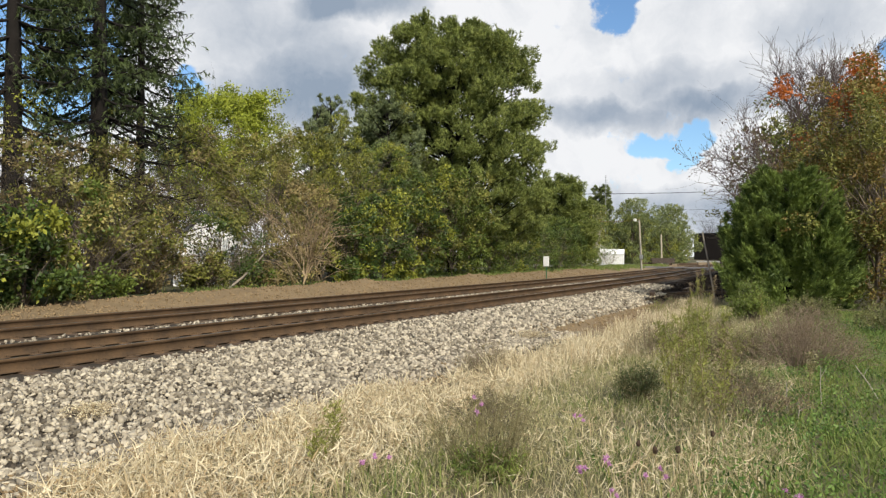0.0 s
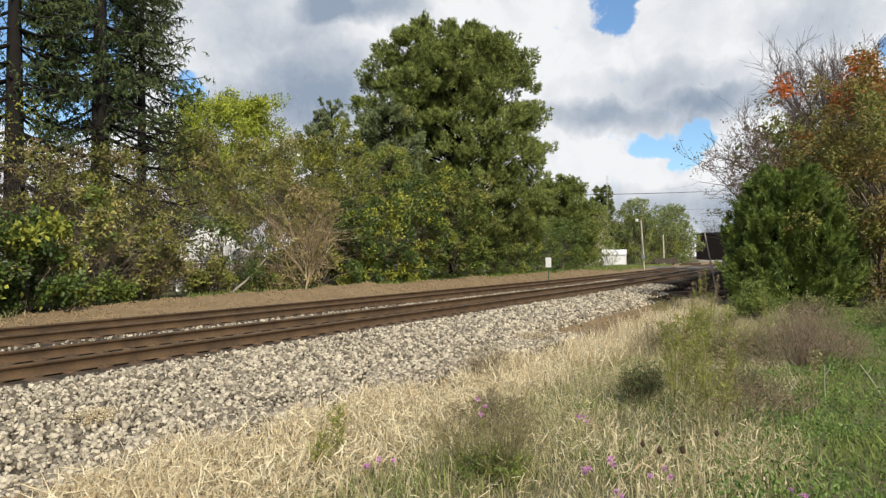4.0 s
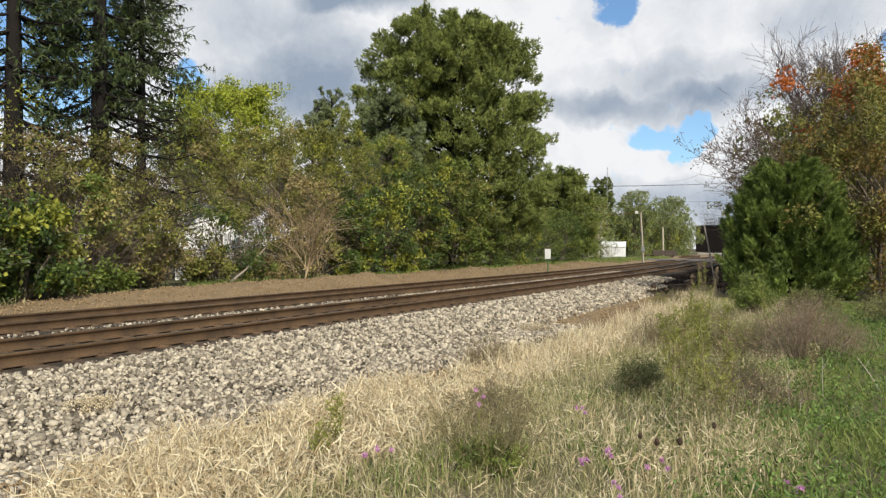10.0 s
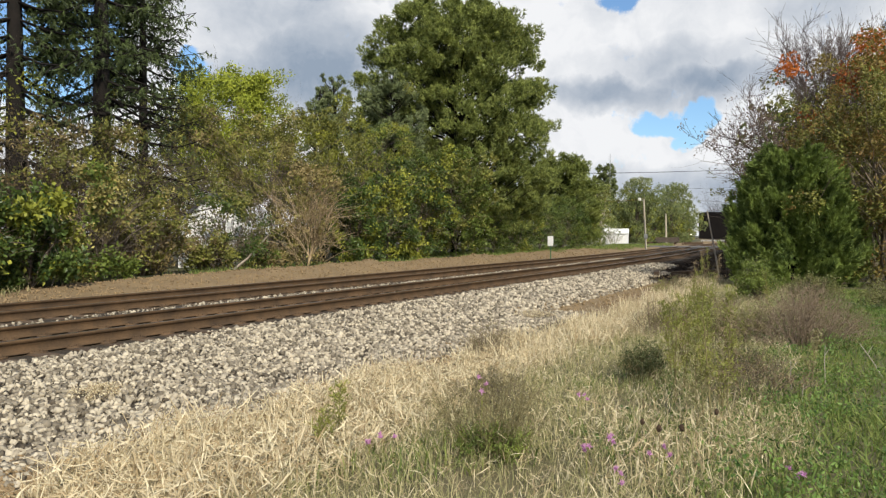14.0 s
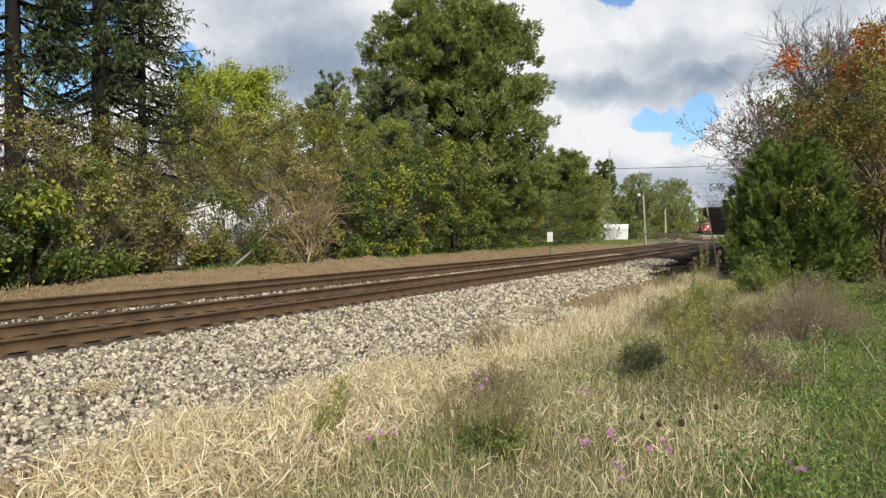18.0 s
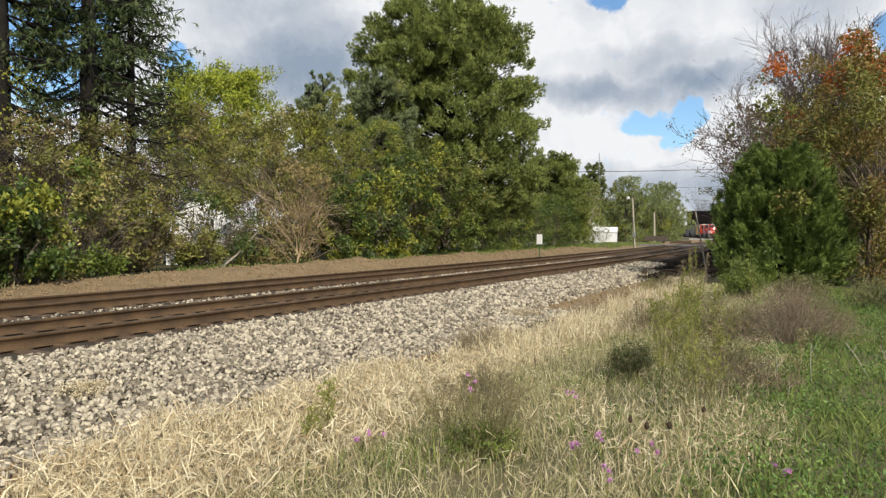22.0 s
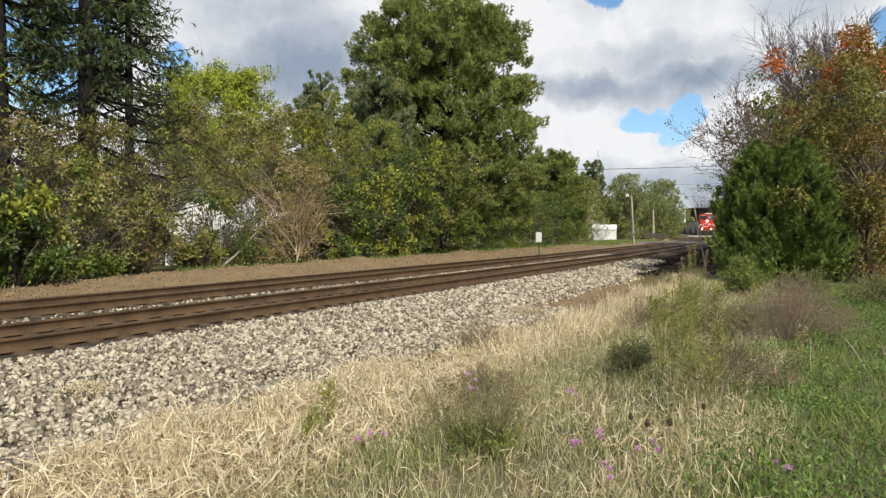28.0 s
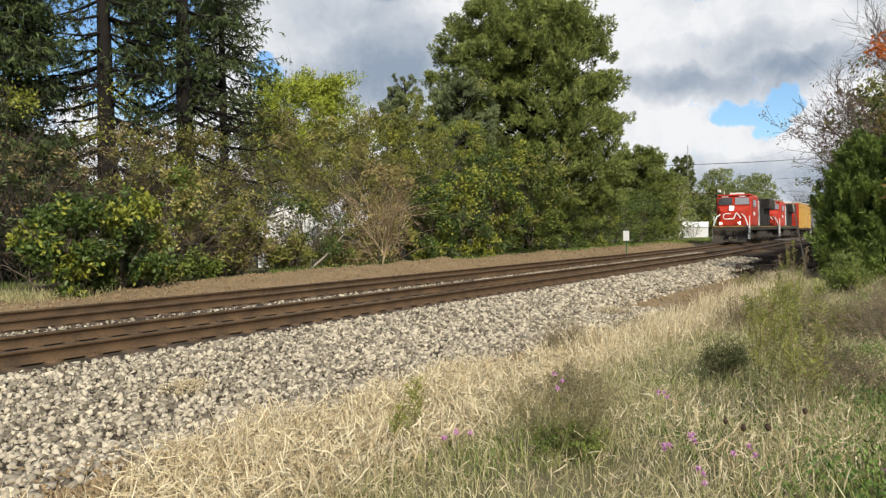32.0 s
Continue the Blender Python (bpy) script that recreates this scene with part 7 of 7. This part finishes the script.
def pickup():
    e = thing("pickup_truck", "silver four-door pickup truck on the crossing road", "pickup truck")
    W = 0.98
    bm = bmesh.new()
    prism(bm, [(-2.85, 0.62), (2.75, 0.55), (2.88, 0.75), (2.86, 1.15), (2.6, 1.27), (1.35, 1.32), (-2.88, 1.30)], -W, W)
    part("body", rounded(bm, 0.06), M_silver, e)
    bm = bmesh.new()
    lo = [(-0.95, -W + 0.04, 1.28), (1.55, -W + 0.04, 1.28), (1.55, W - 0.04, 1.28), (-0.95, W - 0.04, 1.28)]
    hi = [(-0.8, -0.78, 1.92), (0.55, -0.78, 1.92), (0.55, 0.78, 1.92), (-0.8, 0.78, 1.92)]
    a, b = [bm.verts.new(p) for p in lo], [bm.verts.new(p) for p in hi]
    for k in range(4):
        bm.faces.new((a[k], a[(k + 1) % 4], b[(k + 1) % 4], b[k]))
    bm.faces.new(b)
    bm.faces.new(a[::-1])
    bmesh.ops.recalc_face_normals(bm, faces=bm.faces)
    cab = part("cab", rounded(bm, 0.07), M_silver, e)
    for s in (-1, 1):
        for x0, x1, t0, t1 in ((-0.72, 0.0, -0.66, 0.0), (0.1, 1.02, 0.1, 0.52)):
            bm = bmesh.new()
            vs = [bm.verts.new(p) for p in ((x0, s * 0.935, 1.38), (x1, s * 0.935, 1.38), (t1, s * 0.82, 1.84), (t0, s * 0.82, 1.84))]
            f = bm.faces.new(vs)
            r = bmesh.ops.extrude_face_region(bm, geom=[f])
            for v in r["geom"]:
                if isinstance(v, bmesh.types.BMVert):
                    v.co.y -= s * 0.05
            bmesh.ops.recalc_face_normals(bm, faces=bm.faces)
            part("side_window", bm, M_glass, cab)
        part("mirror", rounded(boxed(1.0, 1.2, s * 1.08 - 0.1, s * 1.08 + 0.1, 1.35, 1.6), 0.04), M_black, e)
        for x in (-1.75, 1.85):
            bm = bmesh.new()
            rod(bm, (0, -0.125, 0), (0, 0.125, 0), 0.40, 0.40, 26)
            wheel = part("wheel", rounded(bm, 0.03), M_tyre, e, "black tyre")
            wheel.location = (x * TRUCK, s * 0.865 * TRUCK, 0.40 * TRUCK)
            bm = rod(bmesh.new(), (0, s * 0.115, 0), (0, s * 0.135, 0), 0.25, 0.22, 18)
            for k in range(5):
                c = 2 * math.pi * k / 5
                rod(bm, (0.05 * math.cos(c), s * 0.142, 0.05 * math.sin(c)), (0.2 * math.cos(c), s * 0.14, 0.2 * math.sin(c)), 0.025, 0.02, 6)
            part("rim", bm, M_chrome, wheel, "bright alloy rim")
            bm = bmesh.new()
            prism(bm, [(x + 0.53 * math.cos(k * math.pi / 10), 0.42 + 0.5 * math.sin(k * math.pi / 10)) for k in range(11)], s * 0.90 if s > 0 else -0.99, 0.99 if s > 0 else -0.90)
            part("wheel_arch", bm, M_black, e)
        part("headlight", rounded(boxed(2.62, 2.9, s * 0.78 - 0.17, s * 0.78 + 0.17, 0.9, 1.14), 0.03), M_cream, e, "clear headlight")
        part("tail_light", rounded(boxed(-2.92, -2.8, s * 0.88 - 0.09, s * 0.88 + 0.09, 0.9, 1.22), 0.02), M_red, e, "red tail light")
        part("running_board", boxed(-0.9, 1.2, s * 0.95 - 0.08, s * 0.95 + 0.08, 0.42, 0.48, bevel=0.01), M_black, e)
    bm = bmesh.new()
    vs = [bm.verts.new(p) for p in ((1.50, -0.82, 1.36), (1.50, 0.82, 1.36), (0.64, 0.7, 1.88), (0.64, -0.7, 1.88))]
    f = bm.faces.new(vs)
    r = bmesh.ops.extrude_face_region(bm, geom=[f])
    for v in r["geom"]:
        if isinstance(v, bmesh.types.BMVert):
            v.co += Vector((0.04, 0, 0.04))
    bmesh.ops.recalc_face_normals(bm, faces=bm.faces)
    part("windshield", bm, M_glass, cab)
    part("bed_floor", boxed(-2.75, -1.0, -0.8, 0.8, 1.295, 1.31), M_black, e, "dark open load bed")
    for s in (-1, 1):
        part("bed_rail", rounded(boxed(-2.85, -0.95, s * 0.92 - 0.06, s * 0.92 + 0.06, 1.28, 1.38), 0.02), M_silver, e)
    part("tailgate", rounded(boxed(-2.9, -2.8, -0.9, 0.9, 0.75, 1.38), 0.02), M_silver, e)
    part("grille", rounded(boxed(2.8, 2.92, -0.58, 0.58, 0.78, 1.12), 0.02), M_black, e)
    part("front_bumper", rounded(boxed(2.7, 3.0, -0.95, 0.95, 0.48, 0.72), 0.04), M_chrome, e)
    part("rear_bumper", rounded(boxed(-3.02, -2.8, -0.95, 0.95, 0.5, 0.7), 0.04), M_chrome, e)
    for x in (-1.75, 1.85):
        part("axle", rod(bmesh.new(), (x, -0.75, 0.4), (x, 0.75, 0.4), 0.06, 0.06, 8), M_under, e)
    part("chassis", boxed(-2.7, 2.6, -0.5, 0.5, 0.4, 0.62), M_under, e)
    for ob in e.children_recursive:
        ob.data.transform(Matrix.Scale(TRUCK, 4))
    return e


truck = pickup()

# ---------------------------------------------------------------- what moves
TRAIN_V = RAIL_V[1] + GAUGE / 2
SPEED = 17.5


def on_line(s):
    """Point and heading on the far track, s metres along x."""
    k = float((bend(s + 1.0) - bend(s - 1.0)) / 2.0)
    n = math.hypot(1, k)
    return s - k / n * TRAIN_V, float(bend(s)) + TRAIN_V / n, math.degrees(math.atan(k))


def motions():
    offset = 0.0
    for car, length in train:
        rows = []
        for i in range(33):
            s = 70.0 + SPEED * (32 - i) + offset
            x, y, a = on_line(s)
            x2, y2, a = on_line(s + length * 0.5)
            rows.append((float(i), pose(x, y, 0, 0, 0, a)))
        walk(car, rows)
        offset += length
    rows = []
    for t in (0, 8, 16, 24, 32):
        y = 30.2 - 9.0 * (t - 7.2)
        rows.append((float(t), pose(float(road_x(y)), y, -0.02, 0, 0, -105.6)))
    walk(truck, rows)
    turn = math.degrees(9.0 * 1.038 / (0.40 * TRUCK))       # of the wheels, each second
    for wheel in [c for c in truck.children if c.name.startswith("wheel") and "arch" not in c.name]:
        x, y, z = wheel.location
        walk(wheel, [(i * 0.05, pose(x, y, z, 0, turn * i * 0.05, 0)) for i in range(641)])


motions()
